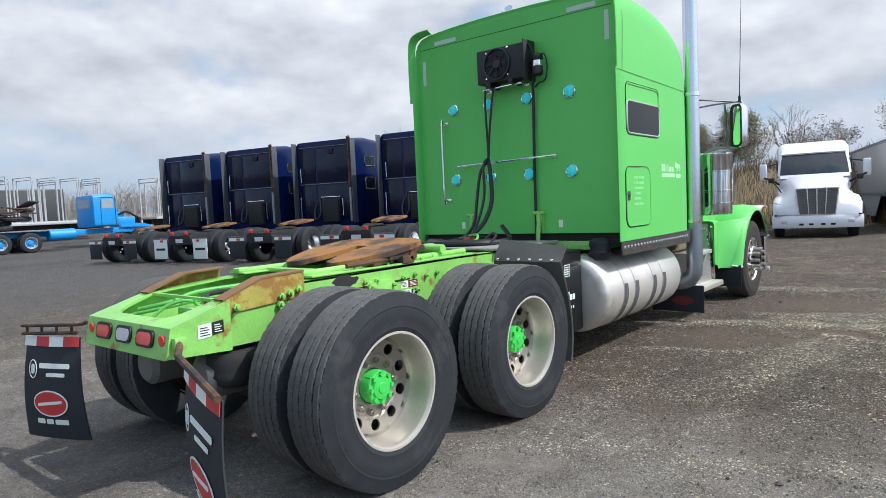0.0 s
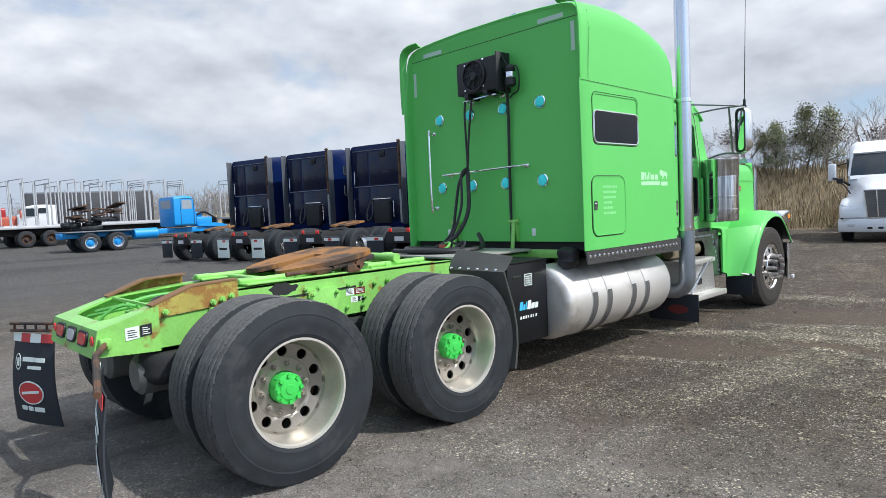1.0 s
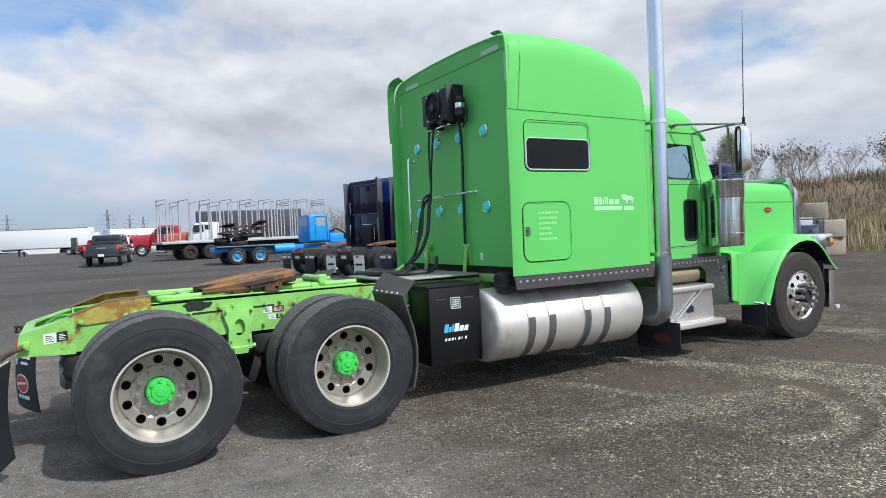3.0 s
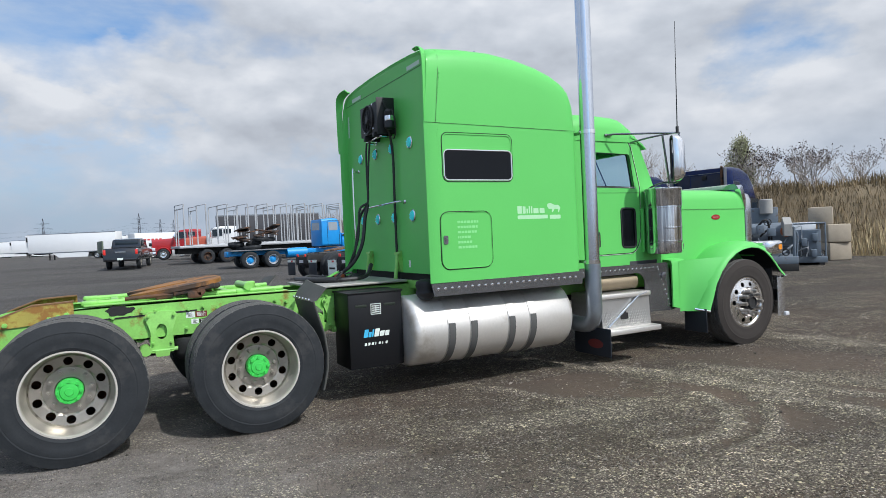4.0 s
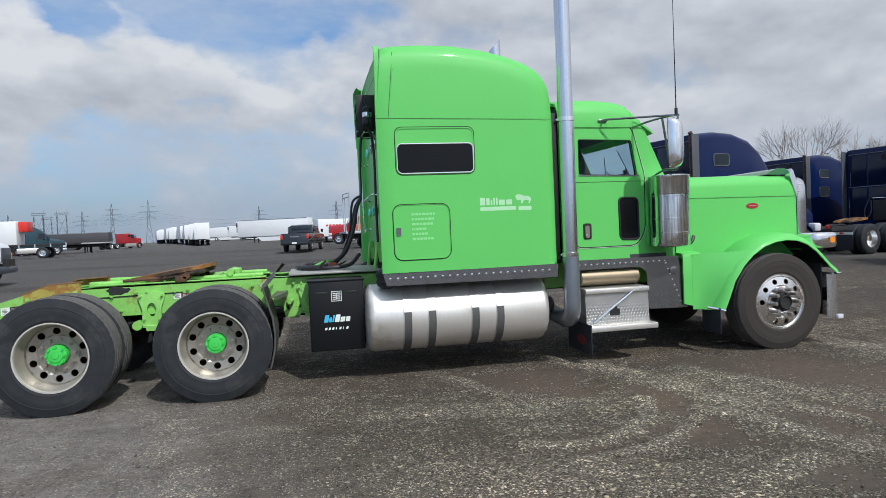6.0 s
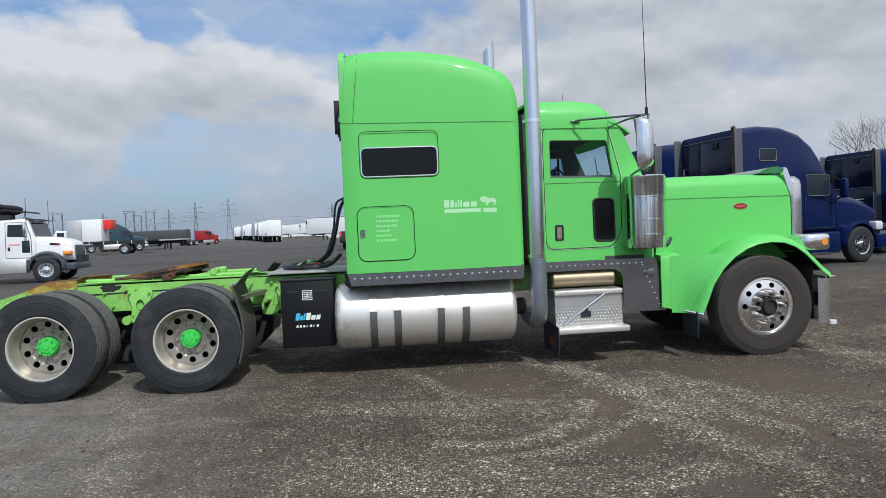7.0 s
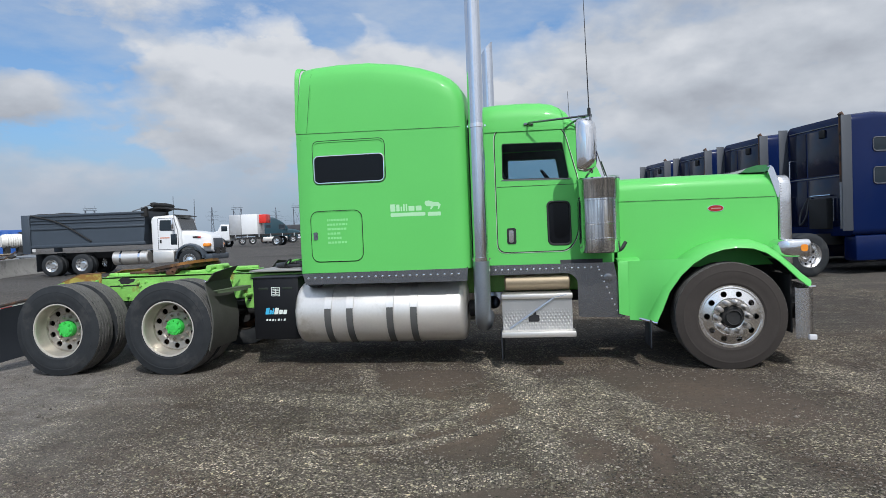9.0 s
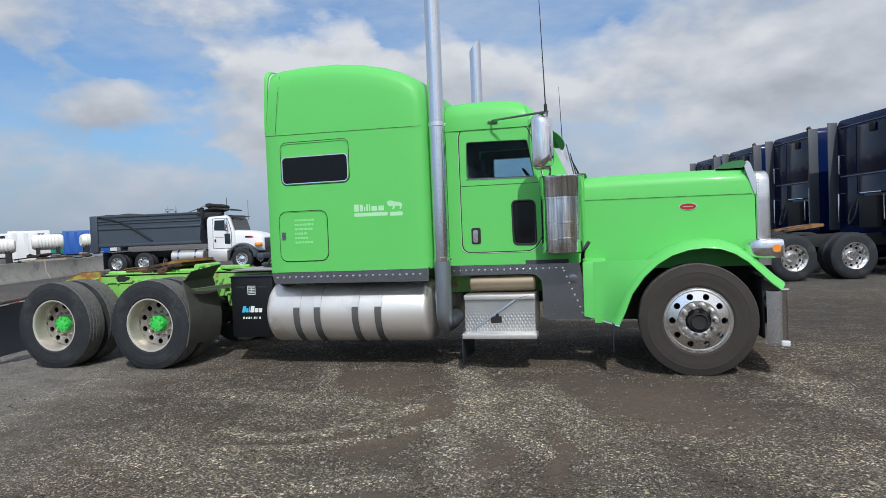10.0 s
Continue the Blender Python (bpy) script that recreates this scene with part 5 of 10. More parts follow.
def build_sleeper():
    bm = bmesh.new()
    W = 1.15
    loops = [sleeper_loop(2.955, 3.19, W, 0.024), sleeper_loop(2.90, 3.19, W, 0.020, 0.05), sleeper_loop(2.870, 3.195, W, 0.013, 0.07), sleeper_loop(2.864, 3.20, W, 0.005, 0.07), sleeper_loop(2.870, 3.20, W, 0.0, 0.07)]
    for y, top, w in ((3.05, 3.222, W), (3.3, 3.238, W), (3.63, 3.235, W), (3.95, 3.195, W), (4.18, 3.142, W), (4.37, 3.075, W), (4.50, 3.005, W - 0.002), (4.565, 2.945, W - 0.010), (4.61, 2.88, W - 0.03), (4.638, 2.80, W - 0.06), (4.65, 2.70, W - 0.11)):
        loops.append(sleeper_loop(y, top, w))
    loops[0] = [(x, y, max(z, 1.135)) for x, y, z in loops[0]]
    loft(bm, loops, cap0=True, cap1=True)
    # open along the floor
    bmesh.ops.delete(bm, geom=[f for f in bm.faces if max(v.co.z for v in f.verts) < 1.2], context="FACES_ONLY")
    body = part("sleeper_body", bm, GREEN, truck, "tall bright green sleeper body with rounded roof")
    part("floor", boxes((-1.12, 1.12, 3.02, 4.62, 1.055, 1.075), (-1.12, 1.12, 3.00, 3.02, 1.055, 1.20)), DARK, body)
    for s in (1, -1):
        bm = bmesh.new()
        lathe(bm, [(0.05, 0.90), (0.085, 0.93), (0.10, 0.965), (0.088, 1.00), (0.10, 1.035), (0.09, 1.07), (0.05, 1.09)], "z", (s * 0.93, 2.92, 0), 20, True)
        part("air_spring", bm, BLACK, body, "black rubber air spring under the floor")
    # rolled lip over the rear wall
    for s in (1, -1):
        bm = bmesh.new()
        run = smooth_path([(s * 0.90, 2.935, 3.243), (s * 1.03, 2.935, 3.228), (s * 1.105, 2.925, 3.183), (s * 1.135, 2.915, 3.07), (s * 1.145, 2.895, 2.80), (s * 1.147, 2.872, 2.54)], 6)
        loops = []
        for i, p in enumerate(run):
            t = i / (len(run) - 1)
            back = (0.105 if s < 0 else 0.06) * math.sin(math.pi * min(1, 0.12 + 0.85 * t)) ** 0.6 * (1 - 0.55 * t)
            d = (run[min(i + 1, len(run) - 1)] - run[max(i - 1, 0)]).normalized()
            o = Vector((d.z, 0, -d.x)) * (1 if s < 0 else -1)
            o = o if o.x * s >= 0 and o.z >= -0.01 else -o
            loops.append([p, p + Vector((0, -back * 0.6, 0)) + o * 0.008, p + Vector((0, -back, 0)) + o * (0.030 if s < 0 else 0.012), p + Vector((0, -back - 0.004, 0)) + o * (0.022 if s < 0 else 0.005), p + Vector((0, -back * 0.55, 0)) - o * 0.004, p - o * 0.014])
        loft(bm, loops, cap0=True, cap1=True)
        part("rear_lip", bm, GREEN, body)
    # seams and rivets of the side wall
    for s in (1, -1):
        bm = bmesh.new()
        strip(bm, [(s * 1.1490, 2.87, 2.525), (s * 1.1490, 4.60, 2.503)], 0.0020, (s, 0, 0), 0.0030)
        part("seam", bm, RUBBERLINE, body)
    bm = boxes((-1.08, 1.08, 2.953, 2.9545, 3.088, 3.093))
    part("seam", bm, RUBBERLINE, body)
    bm = bmesh.new()
    strip(bm, [(1.1495, 2.985, 2.53), (1.143, 3.03, 2.95), (1.115, 3.050, 3.14), (1.07, 3.052, 3.205)], 0.0016, (1, 0, 0.1), 0.0045)
    part("seam", bm, RUBBERLINE, body)
    bm = bmesh.new()
    for k in range(26):
        z = 1.14 + 0.053 * k
        for dy in (2.90, 2.995):
            rivet(bm, 1.151, dy + 0.012 * (k % 2), z, 0.0055, (1, 0, 0), 0.003)
    for k in range(10):
        rivet(bm, 1.1455, 2.995 + 0.006 * k, 2.58 + 0.045 * k, 0.0055, (1, 0, 0.03), 0.003)
    for k in range(12):
        rivet(bm, 1.151, 3.56 + 0.012 * (k % 2), 1.2 + 0.045 * k, 0.0045, (1, 0, 0), 0.0025)
    part("rivets", bm, GREEN, body)
    # side window set in a hatch
    for s in (1, -1):
        bm = bmesh.new()
        sheet(bm, rrect(3.055, 3.79, 2.005, 2.275, 0.045), [], lambda u, v, d: (s * (1.153 + d), u, v), 0.004)
        win = part("side_window", bm, TINT, body, "black tinted sleeper window")
        bm = bmesh.new()
        tube(bm, [(s * 1.155, u, v) for u, v in rrect(3.050, 3.795, 2.000, 2.280, 0.048)], 0.008, 6, closed=True)
        part("window_frame", bm, CHROME, win)
        bm = bmesh.new()
        sheet(bm, rrect(3.040, 3.805, 1.99, 2.435, 0.06), [rrect(3.052, 3.793, 2.002, 2.423, 0.05)], lambda u, v, d: (s * (1.151 + d), u, v), 0.004)
        part("hatch_frame", bm, GREEN, win)
        bm = bmesh.new()
        tube(bm, [(s * 1.152, u, v) for u, v in rrect(3.035, 3.81, 1.985, 2.44, 0.065)], 0.0035, 5, closed=True)
        part("hatch_seal", bm, RUBBERLINE, win)
        # luggage door
        bm = bmesh.new()
        sheet(bm, rrect(2.995, 3.530, 1.185, 1.698, 0.075), [], lambda u, v, d: (s * (1.156 - d), u, v), 0.006)
        door = part("luggage_door", bm, GREEN, body, "green luggage door with rounded corners")
        bm = bmesh.new()
        tube(bm, [(s * 1.152, u, v) for u, v in rrect(2.985, 3.540, 1.175, 1.708, 0.085)], 0.004, 6, closed=True)
        part("door_seal", bm, RUBBERLINE, door)
        bm = bmesh.new()
        tube(bm, [(s * 1.1575, u, v) for u, v in rrect(2.993, 3.532, 1.183, 1.700, 0.077)], 0.003, 6, closed=True)
        part("door_edge", bm, GREEN, door)
        bm = bmesh.new()
        sheet(bm, rrect(3.012, 3.058, 1.410, 1.490, 0.014), [], lambda u, v, d: (s * (1.164 - d), u, v), 0.01)
        cyl(bm, "x", (0, 3.035, 1.455), 0.014, s * 1.160, s * 1.172, 12)
        part("latch", bm, STAINLESS, door)
    # faded lettering shown as plain bars
    bm = bmesh.new()
    for k, w in enumerate((0.225, 0.215, 0.215, 0.14, 0.15, 0.21)):
        z = 1.600 - 0.047 * k
        y = 3.165
        while y < 3.165 + w - 0.012:
            l = 0.012 + 0.012 * ((k * 7 + int(y * 200)) % 3)
            box(bm, 1.1562, 1.1572, y, min(y + l, 3.165 + w), z, z + 0.022)
            y += l + 0.007
    part("lettering", bm, mat("faded_white_print", (0.24, 0.66, 0.25), 0.6), body, "rows of faded white lettering")
    # company mark: bars, a walking beast simplified to a plain shape
    bm = bmesh.new()
    side = lambda u, v, d: (1.1515 + d, u, v)
    for k, (u0, w, h) in enumerate(((3.845, 0.052, 0.074), (3.908, 0.034, 0.070), (3.953, 0.016, 0.048), (3.980, 0.016, 0.072), (4.007, 0.016, 0.072), (4.036, 0.062, 0.050), (4.112, 0.060, 0.050))):
        sheet(bm, rrect(u0, u0 + w, 1.672, 1.672 + h, 0.006, 3), [], side, -0.002)
    sheet(bm, rrect(3.845, 4.21, 1.618, 1.655, 0.01, 3), [], side, -0.002)
    beast = [(4.205, 1.745), (4.215, 1.765), (4.25, 1.77), (4.30, 1.752), (4.345, 1.75), (4.372, 1.725), (4.362, 1.70), (4.352, 1.678), (4.340, 1.678), (4.345, 1.708), (4.30, 1.712), (4.275, 1.678), (4.262, 1.678), (4.268, 1.71), (4.225, 1.712), (4.215, 1.725)]
    sheet(bm, beast, [], side, -0.002)
    sheet(bm, rrect(4.235, 4.37, 1.612, 1.652, 0.008, 3), [], side, -0.002)
    part("company_mark", bm, mat("worn_white_print", (0.42, 0.73, 0.43), 0.55), body, "worn white company mark on the green side")
    # bright skirt with a row of bolt heads
    for s in (1, -1):
        bm = bmesh.new()
        plate(bm, [(2.868, 1.055), (2.90, 0.940), (4.615, 0.932), (4.625, 1.064)], "x", s * 1.142, s * 1.156)
        sk = part("sleeper_skirt", bm, STAINLESS, truck, "stainless skirt with a row of bright bolt heads")
        for k in range(23):
            bm = bmesh.new()
            rivet(bm, s * 1.156, 2.935 + 0.0725 * k, 1.005, 0.016, (s, 0, 0), 0.008, 8)
            part("bolt", bm, CHROME, sk)
    build_sleeper_back(body)


def bar_handle(a, b, out, r, parent, label, foot=True):
    """A chrome rail standing off a wall at both ends."""
    a, b, o = Vector(a), Vector(b), Vector(out)
    bm = bmesh.new()
    d = (b - a).normalized()
    tube(bm, smooth_path([a, a + o * 0.7, a + o + d * 0.03, b + o - d * 0.03, b + o * 0.7, b], 5), r, 8)
    if foot:
        for p in (a, b):
            box(bm, p.x - 0.03, p.x + 0.03, p.y - 0.006, p.y + 0.002, p.z - 0.018, p.z + 0.018, bev=0.003)
    return part("grab_bar", bm, CHROME, parent, label)


def build_sleeper_back(body):
    yb = 2.955
    for z in (2.416, 1.702):
        for x in (-0.668, -0.227, 0.216, 0.661):
            bm = bmesh.new()
            lathe(bm, [(0.060, 0.0), (0.062, 0.010), (0.056, 0.018), (0.050, 0.014)], "y", (x, 0, z), 24)
            bmesh.ops.transform(bm, matrix=Matrix.Translation((0, yb, 0)) @ Matrix.Scale(-1, 4, (0, 1, 0)), verts=bm.verts)
            ring = part("lamp_bezel", bm, CHROME, body)
            bm = bmesh.new()
            lathe(bm, [(0.051, 0.010), (0.046, 0.020), (0.026, 0.026), (0.001, 0.028)], "y", (x, 0, z), 24)
            for k in range(13):
                a = 2.4 * k
                rr = 0.012 * math.sqrt(k)
                cyl(bm, "y", (x + rr * math.cos(a), 0, z + rr * math.sin(a)), 0.0045, 0.018, 0.030, 6)
            bmesh.ops.transform(bm, matrix=Matrix.Translation((0, yb, 0)) @ Matrix.Scale(-1, 4, (0, 1, 0)), verts=bm.verts)
            part("lens", bm, TEALLENS, ring, "round teal lamp lens")
    for x0, x1, z0, z1 in ((-0.88, -0.60, 3.108, 3.148), (0.66, 0.94, 3.108, 3.148), (-1.055, -1.015, 2.72, 2.97), (1.015, 1.055, 2.80, 3.05)):
        bm = boxes((x0, x1, yb - 0.003, yb + 0.0, z0, z1))
        part("reflective_tape", bm, TAPE, body, "silver reflective tape")
    bar_handle((-0.775, yb, 2.285), (-0.775, yb, 1.49), (0, -0.075, 0), 0.011, body, "upright chrome grab bar")
    bar_handle((-0.54, yb, 1.830), (0.475, yb, 1.850), (0, -0.085, 0), 0.010, body, "level chrome hose bar")
    bar_handle((-0.20, yb, 2.530), (0.215, yb, 2.545), (0, -0.12, 0), 0.010, body, "short chrome hose bar")
    # cooling unit
    bm = boxes((-0.235, 0.305, 2.795, 2.945, 2.585, 2.90), bev=0.008)
    unit = part("condenser", bm, BLACK, body, "black condenser box with a round fan")
    bm = bmesh.new()
    lathe(bm, [(0.150, 0.0), (0.150, 0.018), (0.142, 0.022), (0.134, 0.018), (0.134, -0.002)], "y", (0.0, 0, 0), 40)
    for k in range(1, 6):
        lathe(bm, [(0.024 * k + 0.002, 0.014), (0.024 * k, 0.017), (0.024 * k - 0.002, 0.014)], "y", (0, 0, 0), 32)
    for k in range(8):
        a = math.pi * k / 4
        tube(bm, [(0.03 * math.cos(a), 0.012, 0.03 * math.sin(a)), (0.146 * math.cos(a), 0.012, 0.146 * math.sin(a))], 0.004, 5)
    lathe(bm, [(0.042, 0.0), (0.042, 0.020), (0.036, 0.026), (0.001, 0.026)], "y", (0, 0, 0), 24)
    for k in range(8):
        a = math.pi * k / 4 + 0.3
        loft(bm, [[(0.04 * math.cos(a), 0.002, 0.04 * math.sin(a)), (0.04 * math.cos(a + 0.3), 0.008, 0.04 * math.sin(a + 0.3))], [(0.13 * math.cos(a + 0.15), 0.0, 0.13 * math.sin(a + 0.15)), (0.13 * math.cos(a + 0.6), 0.009, 0.13 * math.sin(a + 0.6))]], closed=False)
    bmesh.ops.transform(bm, matrix=Matrix.Translation((0.0, 2.795, 2.745)) @ Matrix.Scale(-1, 4, (0, 1, 0)), verts=bm.verts)
    part("fan", bm, HOSE, unit)
    bm = bmesh.new()
    for x, z in ((-0.12, 2.865), (0.115, 2.885), (-0.125, 2.625), (0.115, 2.635)):
        rivet(bm, x, 2.795, z, 0.012, (0, -1, 0), 0.008, 8)
    part("screw_heads", bm, CHROME, unit)
    for x0, x1, z0, z1 in ((-0.13, -0.08, 2.535, 2.59), (0.12, 0.17, 2.545, 2.59)):
        part("mounting_foot", boxes((x0, x1, 2.78, 2.955, z0, z1), bev=0.004), BLACK, unit)
    bm = boxes((0.305, 0.318, 2.76, 2.955, 2.55, 2.92), bev=0.004)
    for k in range(4):
        cyl(bm, "x", (0, 2.86, 2.64 + 0.07 * k), 0.008, 0.318, 0.33, 8)
    part("mounting_bracket", bm, BLACK, unit)
    bm = bmesh.new()
    lathe(bm, [(0.030, 2.585), (0.052, 2.60), (0.052, 2.66), (0.048, 2.665), (0.048, 2.72), (0.052, 2.725), (0.052, 2.76), (0.030, 2.785)], "z", (0.395, 2.86, 0), 20, True)
    dr = part("receiver_bottle", bm, BLACK, unit)
    bm = bmesh.new()
    lathe(bm, [(0.050, 2.668), (0.0505, 2.67), (0.0505, 2.715), (0.050, 2.718)], "z", (0.395, 2.86, 0), 20)
    part("band", bm, CHROME, dr)
    bm = bmesh.new()
    tube(bm, smooth_path([(0.36, 2.86, 2.79), (0.33, 2.83, 2.87), (0.31, 2.85, 2.88)], 5), 0.008, 6)
    tube(bm, smooth_path([(0.43, 2.86, 2.77), (0.475, 2.86, 2.76), (0.485, 2.88, 2.66), (0.45, 2.90, 2.55), (0.36, 2.93, 2.53), (0.32, 2.935, 2.5)], 6), 0.007, 6)
    part("pipe", bm, HOSE, dr)
    bm = bmesh.new()
    tube(bm, smooth_path([(0.345, 2.86, 2.60), (0.318, 2.90, 2.50), (0.30, 2.925, 2.30), (0.29, 2.925, 1.90), (0.285, 2.925, 1.50), (0.28, 2.93, 1.10), (0.27, 2.95, 1.0)], 6), 0.014, 8)
    part("cable_duct", bm, HOSE, body, "black cable running down the wall")
    # air and electric lines, hung on springs from the short bar
    lines = (([(-0.17, 2.83, 2.53), (-0.175, 2.82, 2.40), (-0.16, 2.81, 2.12), (-0.155, 2.81, 1.95), (-0.15, 2.80, 1.86)], 0.011, HOSE),
             ([(-0.08, 2.83, 2.53), (-0.10, 2.82, 2.38), (-0.13, 2.81, 2.12), (-0.145, 2.81, 1.95), (-0.15, 2.80, 1.86)], 0.011, HOSE),
             ([(-0.15, 2.80, 1.86), (-0.20, 2.73, 1.74), (-0.22, 2.68, 1.48), (-0.22, 2.62, 1.26), (-0.25, 2.48, 1.13), (-0.33, 2.36, 1.10)], 0.015, HOSE),
             ([(-0.15, 2.80, 1.86), (-0.09, 2.74, 1.72), (-0.05, 2.68, 1.45), (-0.10, 2.58, 1.24), (-0.20, 2.42, 1.12), (-0.35, 2.28, 1.10)], 0.020, HOSE),
             ([(-0.15, 2.80, 1.88), (-0.14, 2.70, 1.80), (-0.12, 2.66, 1.5), (-0.16, 2.56, 1.22), (-0.22, 2.5, 1.13)], 0.013, HOSE),
             ([(-0.35, 2.30, 1.10), (-0.42, 2.2, 1.11), (-0.30, 2.12, 1.10), (-0.1, 2.12, 1.10), (0.1, 2.2, 1.10), (0.2, 2.35, 1.10)], 0.030, HOSE),
             ([(-0.45, 2.06, 1.10), (-0.1, 2.08, 1.105), (0.12, 2.20, 1.10), (0.22, 2.42, 1.10), (0.18, 2.62, 1.12), (0.02, 2.74, 1.22)], 0.022, HOSE),
             ([(0.10, 2.30, 1.10), (0.16, 2.36, 1.17), (0.22, 2.34, 1.16), (0.20, 2.28, 1.09)], 0.011, HOSE),
             ([(-0.3, 2.5, 1.12), (-0.15, 2.45, 1.15), (0.0, 2.36, 1.16), (0.06, 2.25, 1.12), (-0.05, 2.2, 1.10)], 0.012, ROPEGREEN),
             ([(-0.45, 2.55, 1.10), (-0.25, 2.60, 1.14), (-0.05, 2.55, 1.13), (0.10, 2.45, 1.10)], 0.010, HOSE))
    for pts, r, mm in lines:
        part("air_line", tube(bmesh.new(), smooth_path(pts, 7), r, 8), mm, body, "black air line" if mm is HOSE else "pale green air line")
    bm = boxes((-0.24, -0.12, 2.40, 2.50, 1.075, 1.14), bev=0.02)
    part("coupling_head", bm, mat("orange_red_coupling", (0.35, 0.07, 0.03), 0.5, var=0.2), body, "orange-red air coupling")
    for x in (-0.466, 0.324):
        bm = bmesh.new()
        plate(bm, [(2.90, 1.34), (2.955, 1.36), (2.955, 1.14), (2.93, 1.14)], "x", x - 0.03, x - 0.022)
        plate(bm, [(2.90, 1.34), (2.955, 1.36), (2.955, 1.14), (2.93, 1.14)], "x", x + 0.022, x + 0.03)
        cyl(bm, "x", (0, 2.915, 1.33), 0.016, x - 0.06, x + 0.06, 10)
        tube(bm, [(x, 2.915, 1.33), (x, 2.87, 1.0)], 0.020, 10)
        part("cab_damper", bm, FRAME, body, "green and rusty cab damper")
    for x in (-0.60, 0.53):
        bm = boxes((x - 0.022, x + 0.022, yb - 0.004, yb, 1.19, 1.26), bev=0.002)
        part("tie_plate", bm, DECAL, body)
    # mounting rails under the floor
    bm = boxes((-0.9, 0.9, 2.97, 3.05, 0.98, 1.06), (-0.42, -0.36, 2.7, 4.6, 1.0, 1.06), (0.36, 0.42, 2.7, 4.6, 1.0, 1.06), bev=0.01)
    part("floor_beam", bm, FRAME, body)


# ---- stacks, cab, hood ----
def build_stacks():
    for s in (1, -1):
        bm = bmesh.new()
        x, y, r = s * 1.150, 4.765, 0.079
        pts = [(s * 0.62, y, 0.50), (s * 0.86, y, 0.475)] + [(s * (0.990 + 0.16 * math.sin(a)), y, 0.635 - 0.16 * math.cos(a)) for a in [radians(15 * k) for k in range(7)]] + [(x, y, z) for z in (0.80, 1.1, 1.6, 2.2, 2.8, 3.4, 3.8)]
        top = 4.10 if s > 0 else 3.90
        tube(bm, [p for p in pts if p[2] > 1.0 and abs(p[0]) > 1.14] + [(x, y, top)], r - 0.002, 32, caps=False)
        for v in bm.verts:
            if v.co.z > top - 0.05:
                v.co.z += (v.co.y - y) * 1.1
        st = part("exhaust_pipe", bm, STACK, truck, "tall chrome exhaust stack")
        low = bmesh.new()
        tube(low, [p for p in pts if p[2] < 0.9] + [(x, y, 1.14)], r + 0.004, 32, caps=False)
        part("elbow", low, PIPEGREY, st, "dull blue-grey exhaust elbow")
        for z in (1.15, 2.50):
            bm = bmesh.new()
            lathe(bm, [(r + 0.001, z - 0.022), (r + 0.005, z - 0.020), (r + 0.005, z + 0.020), (r + 0.001, z + 0.022)], "z", (x, y, 0), 32)
            box(bm, x - s * 0.24, x - s * 0.06, y - 0.035, y - 0.015, z - 0.018, z + 0.018, bev=0.004)
            hex_bolt(bm, x - s * 0.03, y - 0.085, z, s, 0.012, 0.016)
            hex_bolt(bm, x - s * 0.03, y + 0.085, z, s, 0.012, 0.016)
            part("clamp", bm, CHROME, st)


def cab_x(y, z):
    """Half width of the cab side."""
    return 0.905 - 0.055 * (y - 4.75) - 0.018 * max(0.0, z - 1.95)


